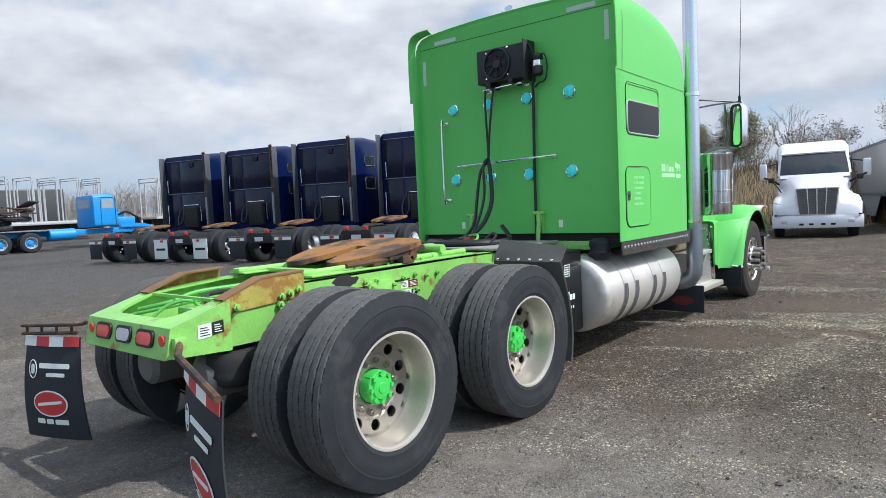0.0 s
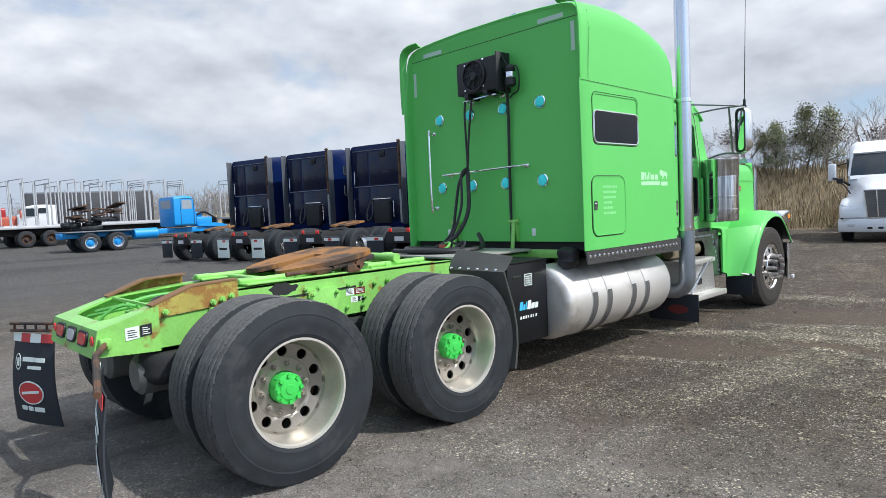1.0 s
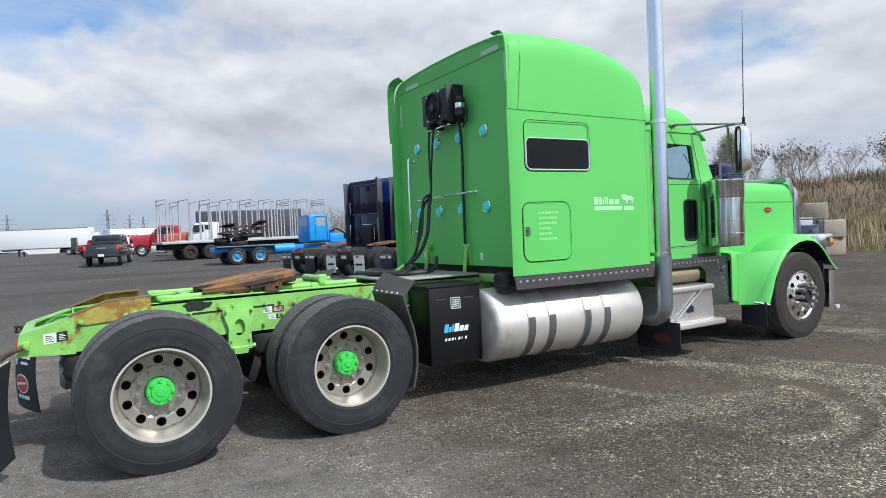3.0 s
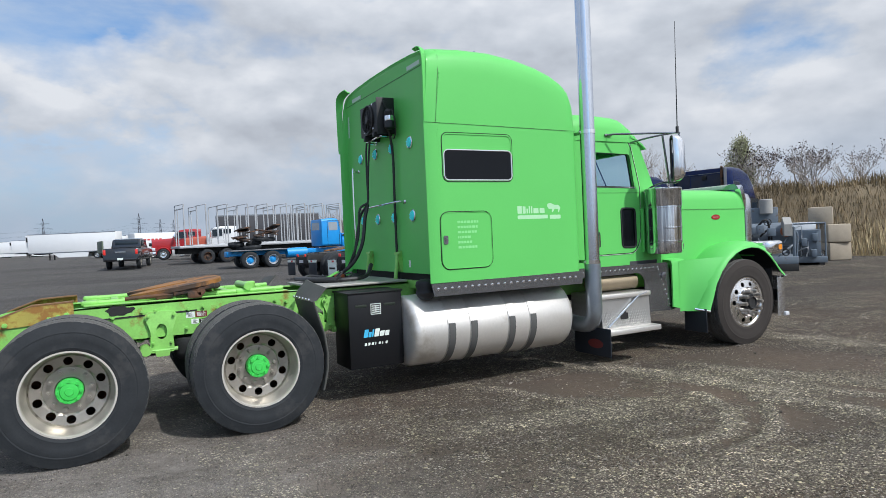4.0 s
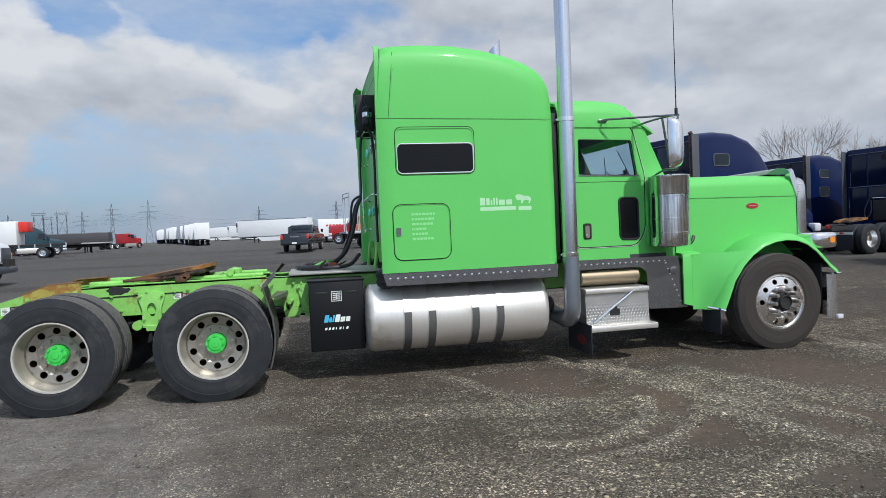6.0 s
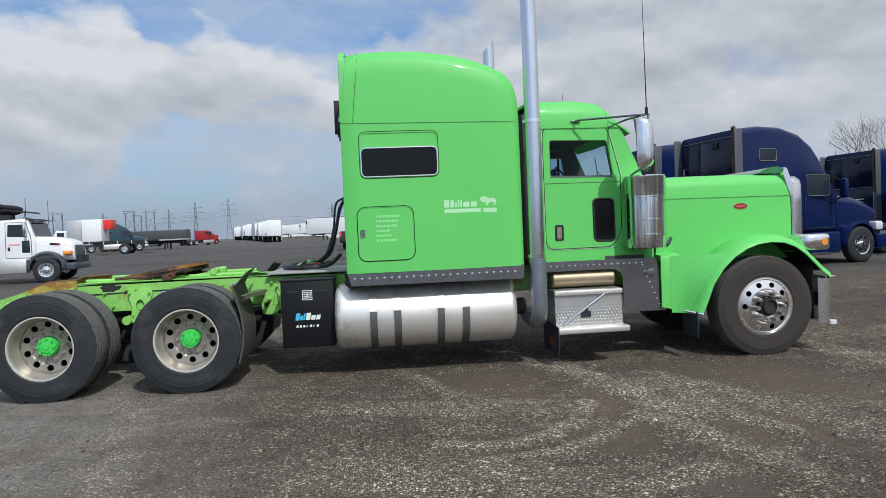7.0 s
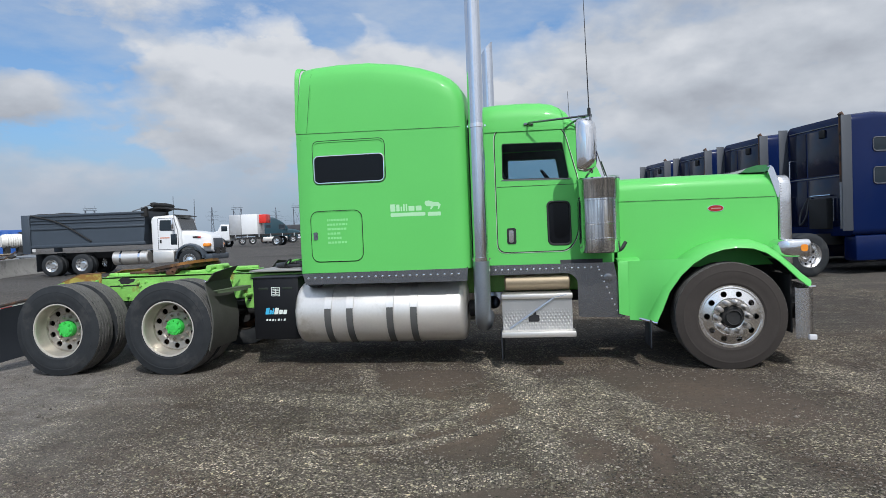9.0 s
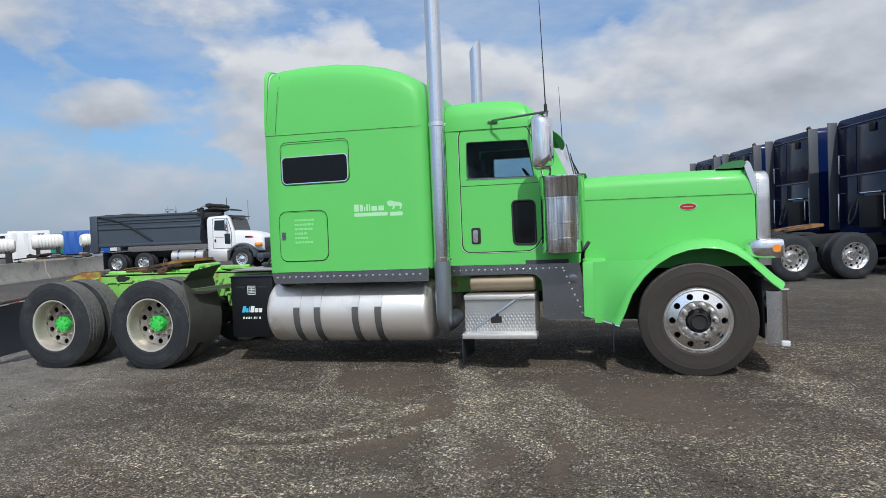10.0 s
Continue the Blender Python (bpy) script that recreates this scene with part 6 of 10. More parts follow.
def build_cab():
    cab = part("cab_side", bmesh.new(), GREEN, truck)
    cab.data = bpy.data.meshes.new("cab_side")
    door_o = rpoly([(4.925, 1.195), (5.665, 1.195), (5.765, 1.35), (5.775, 1.95), (5.635, 2.50), (4.925, 2.505)], [0.10, 0.10, 0.10, 0.05, 0.13, 0.14], 6)
    door_in = [(5.35 + (u - 5.35) * 0.985, 1.85 + (v - 1.85) * 0.990) for u, v in door_o]
    win = rpoly([(5.00, 1.965), (5.685, 1.950), (5.625, 2.325), (5.005, 2.335)], 0.025, 4)
    low = rpoly([(5.460, 1.268), (5.685, 1.262), (5.680, 1.705), (5.455, 1.712)], 0.05, 5)
    outline = rpoly([(4.79, 1.06), (6.12, 1.055), (6.14, 1.93), (5.95, 1.92), (5.745, 2.545), (4.79, 2.56)], 0.02, 3)
    for s in (1, -1):
        bm = bmesh.new()
        sheet(bm, outline, [door_o], lambda u, v, d: (s * (cab_x(u, v) - d), u, v), 0.03)
        wall = part("cab_wall", bm, GREEN, truck, "green cab side wall")
        bm = bmesh.new()
        sheet(bm, door_in, [win, low], lambda u, v, d: (s * (cab_x(u, v) + 0.004 - d), u, v), 0.035)
        door = part("cab_door", bm, GREEN, truck, "closed green cab door with a low extra window")
        bm = bmesh.new()
        sheet(bm, rpoly([(4.84, 1.11), (5.90, 1.11), (5.92, 1.93), (5.70, 2.43), (4.84, 2.43)], 0.02, 2), [win, low], lambda u, v, d: (s * (cab_x(u, v) - 0.040 - d), u, v), 0.012)
        part("door_lining", bm, INTERIOR, door)
        bm = bmesh.new()
        tube(bm, [(s * (cab_x(u, v) + 0.001), u, v) for u, v in door_o], 0.0065, 6, closed=True)
        part("door_seal", bm, RUBBERLINE, door)
        bm = bmesh.new()
        tube(bm, [(s * (cab_x(u, v) + 0.004), 5.35 + (u - 5.35) * 1.012, 1.85 + (v - 1.85) * 1.008) for u, v in door_o], 0.0028, 6, closed=True)
        part("door_bead", bm, DECAL, door)
        bm = bmesh.new()
        sheet(bm, [(5.345 + (u - 5.345) * 0.99, 2.145 + (v - 2.145) * 0.985) for u, v in win], [], lambda u, v, d: (s * (cab_x(u, v) - 0.018 - d), u, v), 0.004)
        pane = part("window_pane", bm, PANE, door, "clear door window")
        pane.visible_shadow = False
        bm = bmesh.new()
        tube(bm, [(s * (cab_x(u, v) + 0.002), u, v) for u, v in win], 0.004, 6, closed=True)
        part("window_seal", bm, RUBBERLINE, door)
        bm = bmesh.new()
        strip(bm, [(s * (cab_x(5.0, 1.955) + 0.006), 4.99, 1.955), (s * (cab_x(5.7, 1.945) + 0.006), 5.70, 1.942)], 0.006, (s, 0, 0), 0.002)
        part("window_trim", bm, STAINLESS, door)
        bm = bmesh.new()
        sheet(bm, low, [], lambda u, v, d: (s * (cab_x(u, v) - 0.004 - d), u, v), 0.006)
        part("low_window", bm, TINT, door, "dark low door window")
        bm = bmesh.new()
        tube(bm, [(s * (cab_x(u, v) + 0.004), u, v) for u, v in low], 0.012, 6, closed=True)
        part("low_window_seal", bm, BLACK, door)
        bm = bmesh.new()
        sheet(bm, rrect(5.025, 5.122, 1.282, 1.452, 0.022), [], lambda u, v, d: (s * (cab_x(u, v) + 0.007 - d), u, v), 0.012)
        hd = part("handle_cup", bm, BLACK, door)
        bm = bmesh.new()
        sheet(bm, rrect(5.045, 5.095, 1.30, 1.43, 0.018), [], lambda u, v, d: (s * (cab_x(u, v) + 0.018 - d), u, v), 0.01)
        cyl(bm, "x", (0, 5.07, 1.325), 0.012, s * 0.90, s * 0.915, 12)
        part("door_handle", bm, CHROME, hd, "chrome paddle handle")
        bm = bmesh.new()
        strip(bm, [(s * cab_x(y, 1.885), y, 1.885) for y in (4.94, 5.3, 5.77)], 0.0025, (s, 0, 0), 0.0055)
        part("seam", bm, RUBBERLINE, door)
    bpy.data.objects.remove(cab)
    # roof
    bm = bmesh.new()
    loops = []
    for y, h, w in ((4.785, 2.765, 0.893), (4.80, 2.78, 0.897), (4.95, 2.793, 0.898), (5.25, 2.797, 0.885), (5.42, 2.788, 0.874), (5.53, 2.768, 0.866), (5.61, 2.728, 0.860), (5.68, 2.665, 0.856), (5.73, 2.57, 0.852), (5.76, 2.50, 0.85)):
        half = [(w, min(2.49, h - 0.02)), (w - 0.004, 2.49 + (h - 2.49) * 0.35), (w - 0.025, 2.49 + (h - 2.49) * 0.62), (w - 0.08, 2.49 + (h - 2.49) * 0.83), (w - 0.20, 2.49 + (h - 2.49) * 0.94), (0.35, h), (0.0, h + 0.008)]
        loops.append([(x, y, z) for x, z in half] + [(-x, y, z) for x, z in reversed(half[:-1])])
    loft(bm, loops, closed=False)
    bk = bmesh.ops.extrude_face_region(bm, geom=list(bm.faces))
    bmesh.ops.translate(bm, vec=(0, 0, -0.03), verts=[v for v in bk["geom"] if isinstance(v, bmesh.types.BMVert)])
    roof = part("cab_roof", bm, GREEN, truck, "rounded green cab roof")
    bm = bmesh.new()
    sheet(bm, [(-0.85, 1.06), (0.85, 1.06), (0.87, 2.5), (0.80, 2.68), (-0.80, 2.68), (-0.87, 2.5)], [], lambda u, v, d: (u, 4.80 + d, v), 0.02)
    part("cab_back", bm, INTERIOR, truck)
    # black block added in place of the shade in the gap
    part("dark_gap_block", boxes((-0.86, 0.86, 4.60, 4.795, 1.08, 2.62), bev=0.02), BLACK, truck, "black block added to darken the gap between cab and sleeper")
    # drop visor
    bm = bmesh.new()
    loops = []
    for k in range(9):
        x = -0.86 + 1.72 * k / 8
        b = 0.06 * (1 - (x / 0.86) ** 2)
        loops.append([(x, 5.66 + b, 2.535), (x, 5.75 + b, 2.505), (x, 5.84 + b, 2.448), (x, 5.895 + b, 2.392), (x, 5.885 + b, 2.388), (x, 5.82 + b, 2.438), (x, 5.74 + b, 2.49), (x, 5.66 + b, 2.515)])
    loft(bm, loops, cap0=True, cap1=True)
    part("drop_visor", bm, GREEN, roof, "long green drop visor over the windscreen")
    # windscreen, pillars, wipers
    for s in (1, -1):
        bm = bmesh.new()
        plate(bm, [(5.72, 2.46), (5.79, 2.46), (6.03, 1.92), (5.94, 1.92)], "x", s * 0.812, s * 0.838)
        pil = part("windscreen_pillar", bm, GREEN, truck)
        bm = bmesh.new()
        plate(bm, [(5.70, 2.45), (5.775, 2.45), (6.00, 1.93), (5.90, 1.93)], "x", s * 0.795, s * 0.811)
        part("pillar_lining", bm, INTERIOR, pil)
        bm = bmesh.new()
        v = [bm.verts.new(p) for p in ((s * 0.01, 5.84, 2.44), (s * 0.80, 5.775, 2.44), (s * 0.80, 6.00, 1.94), (s * 0.01, 6.10, 1.94))]
        bm.faces.new(v)
        ws = part("windscreen", bm, PANE, truck, "clear two-piece windscreen half")
        ws.visible_shadow = False
        bm = bmesh.new()
        tube(bm, [(s * 0.35, 6.14, 1.94), (s * 0.55, 6.05, 2.13)], 0.007, 6)
        tube(bm, [(s * 0.62, 6.075, 1.97), (s * 0.47, 6.0, 2.3)], 0.006, 6)
        part("wiper", bm, BLACK, ws)
    # cowl
    bm = bmesh.new()
    loft(bm, [[(-0.84, 5.97, 1.94), (0.84, 5.97, 1.94)], [(-0.83, 6.12, 1.955), (0.83, 6.12, 1.955)], [(-0.80, 6.20, 1.95), (0.80, 6.20, 1.95)]], closed=False)
    bm2 = boxes((-0.84, 0.84, 5.96, 6.18, 1.2, 1.935))
    part("cowl", bm2, GREEN, truck)
    part("cowl_top", bm, GREEN, truck)
    # inside
    part("cab_floor", boxes((-0.86, 0.86, 4.83, 6.0, 1.06, 1.10)), INTERIOR, truck)
    part("headliner", boxes((-0.82, 0.82, 4.83, 5.78, 2.44, 2.47)), INTERIOR, truck)
    part("dashboard", boxes((-0.83, 0.83, 5.62, 5.99, 1.3, 1.93), bev=0.04), INTERIOR, truck)
    for s in (1, -1):
        bm = boxes((s * 0.45 - 0.26, s * 0.45 + 0.26, 5.0, 5.45, 1.35, 1.55), (s * 0.45 - 0.25, s * 0.45 + 0.25, 4.84, 4.99, 1.5, 2.12), (s * 0.45 - 0.14, s * 0.45 + 0.14, 4.84, 4.95, 2.14, 2.30), bev=0.045)
        part("seat", bm, INTERIOR, truck, "dark cab seat")
    bm = bmesh.new()
    wheel = [Vector((-0.45 + 0.21 * math.cos(a), 5.55 - 0.12 * math.sin(a), 1.98 + 0.17 * math.sin(a))) for a in [2 * math.pi * k / 28 for k in range(28)]]
    tube(bm, wheel, 0.014, 6, closed=True)
    tube(bm, [(-0.45, 5.55, 1.98), (-0.45, 5.75, 1.80)], 0.03, 8)
    tube(bm, [wheel[0], wheel[14]], 0.012, 6)
    part("steering_wheel", bm, INTERIOR, truck)
    # skirt under the cab, swept down ahead of the step
    for s in (1, -1):
        bm = bmesh.new()
        pts = rpoly([(4.79, 1.068), (4.79, 0.962), (5.655, 0.966), (5.735, 0.90), (5.735, 0.505), (6.205, 0.495), (6.105, 1.062)], [0.005, 0.005, 0.06, 0.08, 0.05, 0.02, 0.01], 6)
        sheet(bm, pts, [], lambda u, v, d: (s * (0.915 - d), u, v), 0.012)
        sk = part("cab_skirt", bm, STAINLESS, truck, "grey stainless skirt swept down towards the fender")
        for y, z in [(4.83 + 0.0655 * k, 1.015) for k in range(18)] + [(5.955 + 0.17 * k / 7, 0.985 - 0.06 * k) for k in range(8)]:
            bm = bmesh.new()
            rivet(bm, s * 0.915, y, z, 0.012, (s, 0, 0), 0.008, 8)
            part("bolt", bm, CHROME, sk)
        bm = bmesh.new()
        lathe(bm, [(0.045, 0.0), (0.045, 0.012), (0.03, 0.016), (0.001, 0.014)], "x", (s * 0.915, 6.04, 0.905), 20)
        part("lamp", bm, STAINLESS, sk)
    bm = bmesh.new()
    cyl(bm, "y", (0.82, 0, 0.872), 0.085, 4.98, 5.66, 28, 0.015)
    part("exhaust_can", bm, BRASS, truck, "heat-stained round exhaust can above the step")
    # step box of chequer plate
    bm = bmesh.new()
    plate(bm, [(0.55, 0.40), (1.055, 0.40), (1.035, 0.705), (1.035, 0.715), (1.04, 0.755), (1.02, 0.775), (0.55, 0.775)], "y", 4.955, 5.665)
    stp = part("step_box", bm, CHEQUER, truck, "chequer plate step and tool box")
    bm = boxes((1.0, 1.185, 4.945, 5.69, 0.345, 0.402), (0.98, 1.065, 4.95, 5.67, 0.722, 0.772), bev=0.008)
    part("step_tread", bm, ALU, stp)
    bm = bmesh.new()
    plate(bm, rpoly([(5.22, 0.487), (5.33, 0.487), (5.33, 0.555), (5.30, 0.555), (5.295, 0.60), (5.275, 0.60), (5.27, 0.555), (5.22, 0.545)], 0.008, 2), "x", 1.040, 1.053)
    part("latch", bm, BLACK, stp, "black latch")
    bm = bmesh.new()
    tube(bm, [(1.066, 5.03, 0.42), (1.056, 5.49, 0.735), (1.056, 5.61, 0.76)], 0.011, 6)
    part("strut", bm, PIPEGREY, stp, "dull steel strut")
    # flap hung behind the step
    bm = boxes((0.60, 1.185, 4.94, 4.952, 0.115, 0.42), bev=0.004)
    fl = part("step_flap", bm, FLAP, truck, "black rubber flap with a faded red oval")
    bm = bmesh.new()
    sheet(bm, [(0.95 + 0.12 * math.cos(a), 0.245 + 0.05 * math.sin(a)) for a in [2 * math.pi * k / 24 for k in range(24)]], [], lambda u, v, d: (u, 4.9385 - d, v), 0.002)
    part("emblem", bm, DIMRED, fl)
    # air cleaner
    for s in (1, -1):
        bm = bmesh.new()
        lathe(bm, [(0.171, 1.172), (0.196, 1.180), (0.201, 1.20), (0.201, 1.305), (0.204, 1.308), (0.204, 1.322), (0.201, 1.325), (0.201, 1.455), (0.204, 1.458), (0.204, 1.474), (0.201, 1.477), (0.201, 1.695), (0.206, 1.698), (0.206, 1.715)], "z", (s * 1.02, 5.96, 0), 48)
        ac = part("air_cleaner", bm, AIRCLEAN, truck, "polished steel round air cleaner")
        bm = bmesh.new()
        lathe(bm, [(0.206, 1.715), (0.209, 1.73), (0.209, 1.880), (0.213, 1.890), (0.213, 1.913), (0.205, 1.921), (0.001, 1.928)], "z", (s * 1.02, 5.96, 0), 48)
        part("intake_cap", bm, AIRCLEAN, ac)
        bm = boxes((s * 0.81, s * 0.885, 5.77, 5.80, 1.20, 1.70), bev=0.004)
        for k in range(7):
            cyl(bm, "y", (s * 0.848, 0, 1.25 + 0.065 * k), 0.008, 5.758, 5.772, 8)
        box(bm, s * 0.80, s * 0.90, 5.86, 6.05, 1.25, 1.68)
        part("bracket", bm, GREEN, ac)
        bm = bmesh.new()
        tube(bm, smooth_path([(s * 1.05, 6.09, 1.18), (s * 1.08, 6.16, 1.20), (s * 1.06, 6.21, 1.27)], 5), 0.018, 8)
        part("drain", bm, HOSE, ac)
    # mirrors with arms and aerial
    for s in (1, -1):
        bm = bmesh.new()
        loops = []
        for d, k in ((0.0, 1.0), (0.02, 1.03), (0.06, 0.98), (0.10, 0.80), (0.125, 0.5), (0.135, 0.15)):
            loops.append([(s * 1.355 + u * k, 5.785 + d, 2.22 + v * (0.5 + 0.5 * k)) for u, v in rrect(-0.10, 0.10, -0.25, 0.25, 0.06, 5)])
        loft(bm, loops, cap1=True)
        hub = Vector((s * 1.355, 5.83, 2.22))
        spin = Matrix.Translation(hub) @ Matrix.Rotation(radians(-38 * s), 4, "Z") @ Matrix.Translation(-hub)
        bmesh.ops.transform(bm, matrix=spin, verts=bm.verts)
        mir = part("mirror", bm, CHROME, truck, "tall chrome mirror on tubular arms")
        bm = bmesh.new()
        sheet(bm, rrect(-0.10, 0.10, -0.25, 0.25, 0.06, 5), [rrect(-0.074, 0.074, -0.224, 0.224, 0.045, 5)], lambda u, v, d: (s * 1.355 + u, 5.780 + d, 2.22 + v), 0.02)
        bmesh.ops.transform(bm, matrix=spin, verts=bm.verts)
        part("mirror_rim", bm, BLACK, mir)
        bm = bmesh.new()
        sheet(bm, rrect(-0.09, 0.09, -0.24, 0.24, 0.05, 5), [], lambda u, v, d: (s * 1.355 + u, 5.790 + d, 2.22 + v), 0.006)
        bmesh.ops.transform(bm, matrix=spin, verts=bm.verts)
        part("mirror_glass", bm, MIRROR, mir)
        elbow = (s * 1.335, 5.872, 2.505)
        bm = bmesh.new()
        box(bm, s * 0.84, s * 0.90, 5.24, 5.34, 2.515, 2.54, bev=0.004)
        tube(bm, [(s * 0.86, 5.27, 2.528), (s * 0.955, 5.30, 2.528), elbow], 0.011, 8)
        part("mirror_arm", bm, STAINLESS, mir)
        bm = bmesh.new()
        tube(bm, smooth_path([(s * 0.855, 5.66, 2.46), (s * 1.1, 5.74, 2.49), elbow, (s * 1.36, 5.875, 2.48), (s * 1.36, 5.87, 2.36)], 4), 0.011, 8)
        part("mirror_arm", bm, STAINLESS, mir)
        bm = bmesh.new()
        tube(bm, [(s * 1.20, 5.80, 2.487), (s * 1.205, 5.875, 1.972)], 0.012, 8)
        part("mirror_stay", bm, STAINLESS, mir)
        bm = bmesh.new()
        tube(bm, smooth_path([(s * 1.36, 5.86, 2.05), (s * 1.31, 5.88, 1.965), (s * 1.10, 5.87, 1.975), (s * 0.90, 5.84, 1.90), (s * 0.875, 5.82, 1.70)], 5), 0.012, 8)
        part("mirror_arm", bm, STAINLESS, mir)
        bm = bmesh.new()
        tube(bm, [(s * 1.35, 5.865, 2.50), (s * 1.35, 5.865, 2.57)], 0.016, 8)
        tube(bm, [(s * 1.35, 5.865, 2.56), (s * 1.39, 5.84, 3.70 if s > 0 else 3.3)], [0.006, 0.0025], 6)
        part("aerial", bm, BLACK, mir, "thin whip aerial")


def hood_loop(y, w, top, bottom):
    half = [(w, bottom), (w, 1.35), (w - 0.002, 1.66), (w - 0.006, top - 0.12), (w - 0.022, top - 0.062), (w - 0.055, top - 0.025), (w - 0.11, top), (w - 0.25, top + 0.018), (0.22, top + 0.028)]
    return [(x, y, z) for x, z in half] + [(-x, y, z) for x, z in reversed(half)]


def build_hood():
    bm = bmesh.new()
    loops = [hood_loop(y, w, t, 0.98) for y, w, t in ((6.16, 0.795, 1.905), (6.5, 0.785, 1.912), (6.9, 0.772, 1.915), (7.3, 0.757, 1.915), (7.6, 0.745, 1.910), (7.745, 0.738, 1.902), (7.765, 0.730, 1.888))]
    # leading edge cut back at the top corner
    loft(bm, loops, closed=False)
    bk = bmesh.ops.extrude_face_region(bm, geom=list(bm.faces))
    bmesh.ops.scale(bm, vec=(0.97, 1, 0.985), space=Matrix.Translation((0, 0, -1.2)), verts=[v for v in bk["geom"] if isinstance(v, bmesh.types.BMVert)])
    hood = part("hood", bm, GREEN, truck, "long square green hood")
    for s in (1, -1):
        bm = bmesh.new()
        strip(bm, [(s * w, y, 1.668 + (7.7 - y) * 0.008) for y, w in ((6.17, 0.795), (6.9, 0.772), (7.3, 0.757), (7.74, 0.738))], 0.0022, (s, 0, 0), 0.004)
        part("seam", bm, RUBBERLINE, hood)
    for s in (1, -1):
        bm = bmesh.new()
        el = lambda k, x: [(7.155 + 0.082 * k * math.cos(a), 1.572 + 0.034 * k * math.sin(a)) for a in [2 * math.pi * j / 28 for j in range(28)]]
        sheet(bm, el(1.0, 0), [], lambda u, v, d: (s * (0.767 - d), u, v), 0.006)
        em = part("emblem", bm, CHROME, hood, "red oval emblem with a bright rim")
        bm = bmesh.new()
        sheet(bm, el(0.9, 0), [], lambda u, v, d: (s * (0.770 - d), u, v), 0.004)
        part("emblem_field", bm, DARKRED, em)
        bm = bmesh.new()
        box(bm, s * 0.7695, s * 0.7713, 7.108, 7.202, 1.567, 1.577)
        part("emblem_script", bm, mat("silver_script", (0.55, 0.36, 0.33), 0.3, 0.5), em)
    # grille surround
    bm = bmesh.new()
    shell = lambda w, t, y: [(w, y, 0.98), (w, y, 1.60), (w - 0.005, y, t - 0.09), (w - 0.03, y, t - 0.03), (w - 0.09, y, t), (0.0, y, t + 0.02)]
    full = lambda w, t, y: shell(w, t, y) + [(-x, yy, z) for x, yy, z in reversed(shell(w, t, y)[:-1])]
    loft(bm, [full(0.735, 1.868, 7.770), full(0.748, 1.885, 7.780), full(0.748, 1.885, 7.865), full(0.735, 1.868, 7.893), full(0.66, 1.78, 7.90), full(0.65, 1.77, 7.85)], closed=False)
    gr = part("grille_surround", bm, BRIGHTALU, truck, "bright grille surround with a row of rivets")
    bm = bmesh.new()
    for s in (1, -1):
        for k in range(26):
            rivet(bm, s * 0.748, 7.795, 1.10 + 0.028 * k, 0.006, (s, 0, 0), 0.004)
    part("rivets", bm, CHROME, gr)
    bm = bmesh.new()
    for k in range(16):
        box(bm, -0.62 + 1.24 * k / 15 - 0.012, -0.62 + 1.24 * k / 15 + 0.012, 7.85, 7.87, 0.98, 1.80)
    part("grille_bars", bm, CHROME, gr)
    part("radiator", boxes((-0.66, 0.66, 7.80, 7.845, 0.95, 1.82)), DARK, gr)
    # insect deflector on the hood's leading edge
    bm = bmesh.new()
    loops = []
    for k in range(9):
        x = -0.66 + 1.32 * k / 8
        b = 0.03 * (1 - (x / 0.66) ** 2)
        loops.append([(x, 7.44 + b, 1.93), (x, 7.50 + b, 1.972), (x, 7.60 + b, 1.998), (x, 7.69 + b, 1.998), (x, 7.725 + b, 1.925), (x, 7.68 + b, 1.925), (x, 7.60 + b, 1.925), (x, 7.52 + b, 1.925)])
    loft(bm, loops, cap0=True, cap1=True)
    part("insect_deflector", bm, BUG, hood, "tinted green insect deflector")
    for s in (1, -1):
        bm = bmesh.new()
        plate(bm, [(7.675, 1.93), (7.705, 1.985), (7.73, 1.96), (7.785, 1.80), (7.775, 1.66), (7.762, 1.66)], "x", s * 0.66, s * 0.742)
        part("corner_trim", bm, CHROME, hood)


ARCH = [(6.455, 0.47), (6.515, 0.60), (6.585, 0.775), (6.70, 0.935), (6.82, 1.045), (6.95, 1.125), (7.09, 1.17), (7.23, 1.185), (7.37, 1.172), (7.49, 1.125), (7.60, 1.045), (7.69, 0.955), (7.78, 0.86), (7.865, 0.79)]


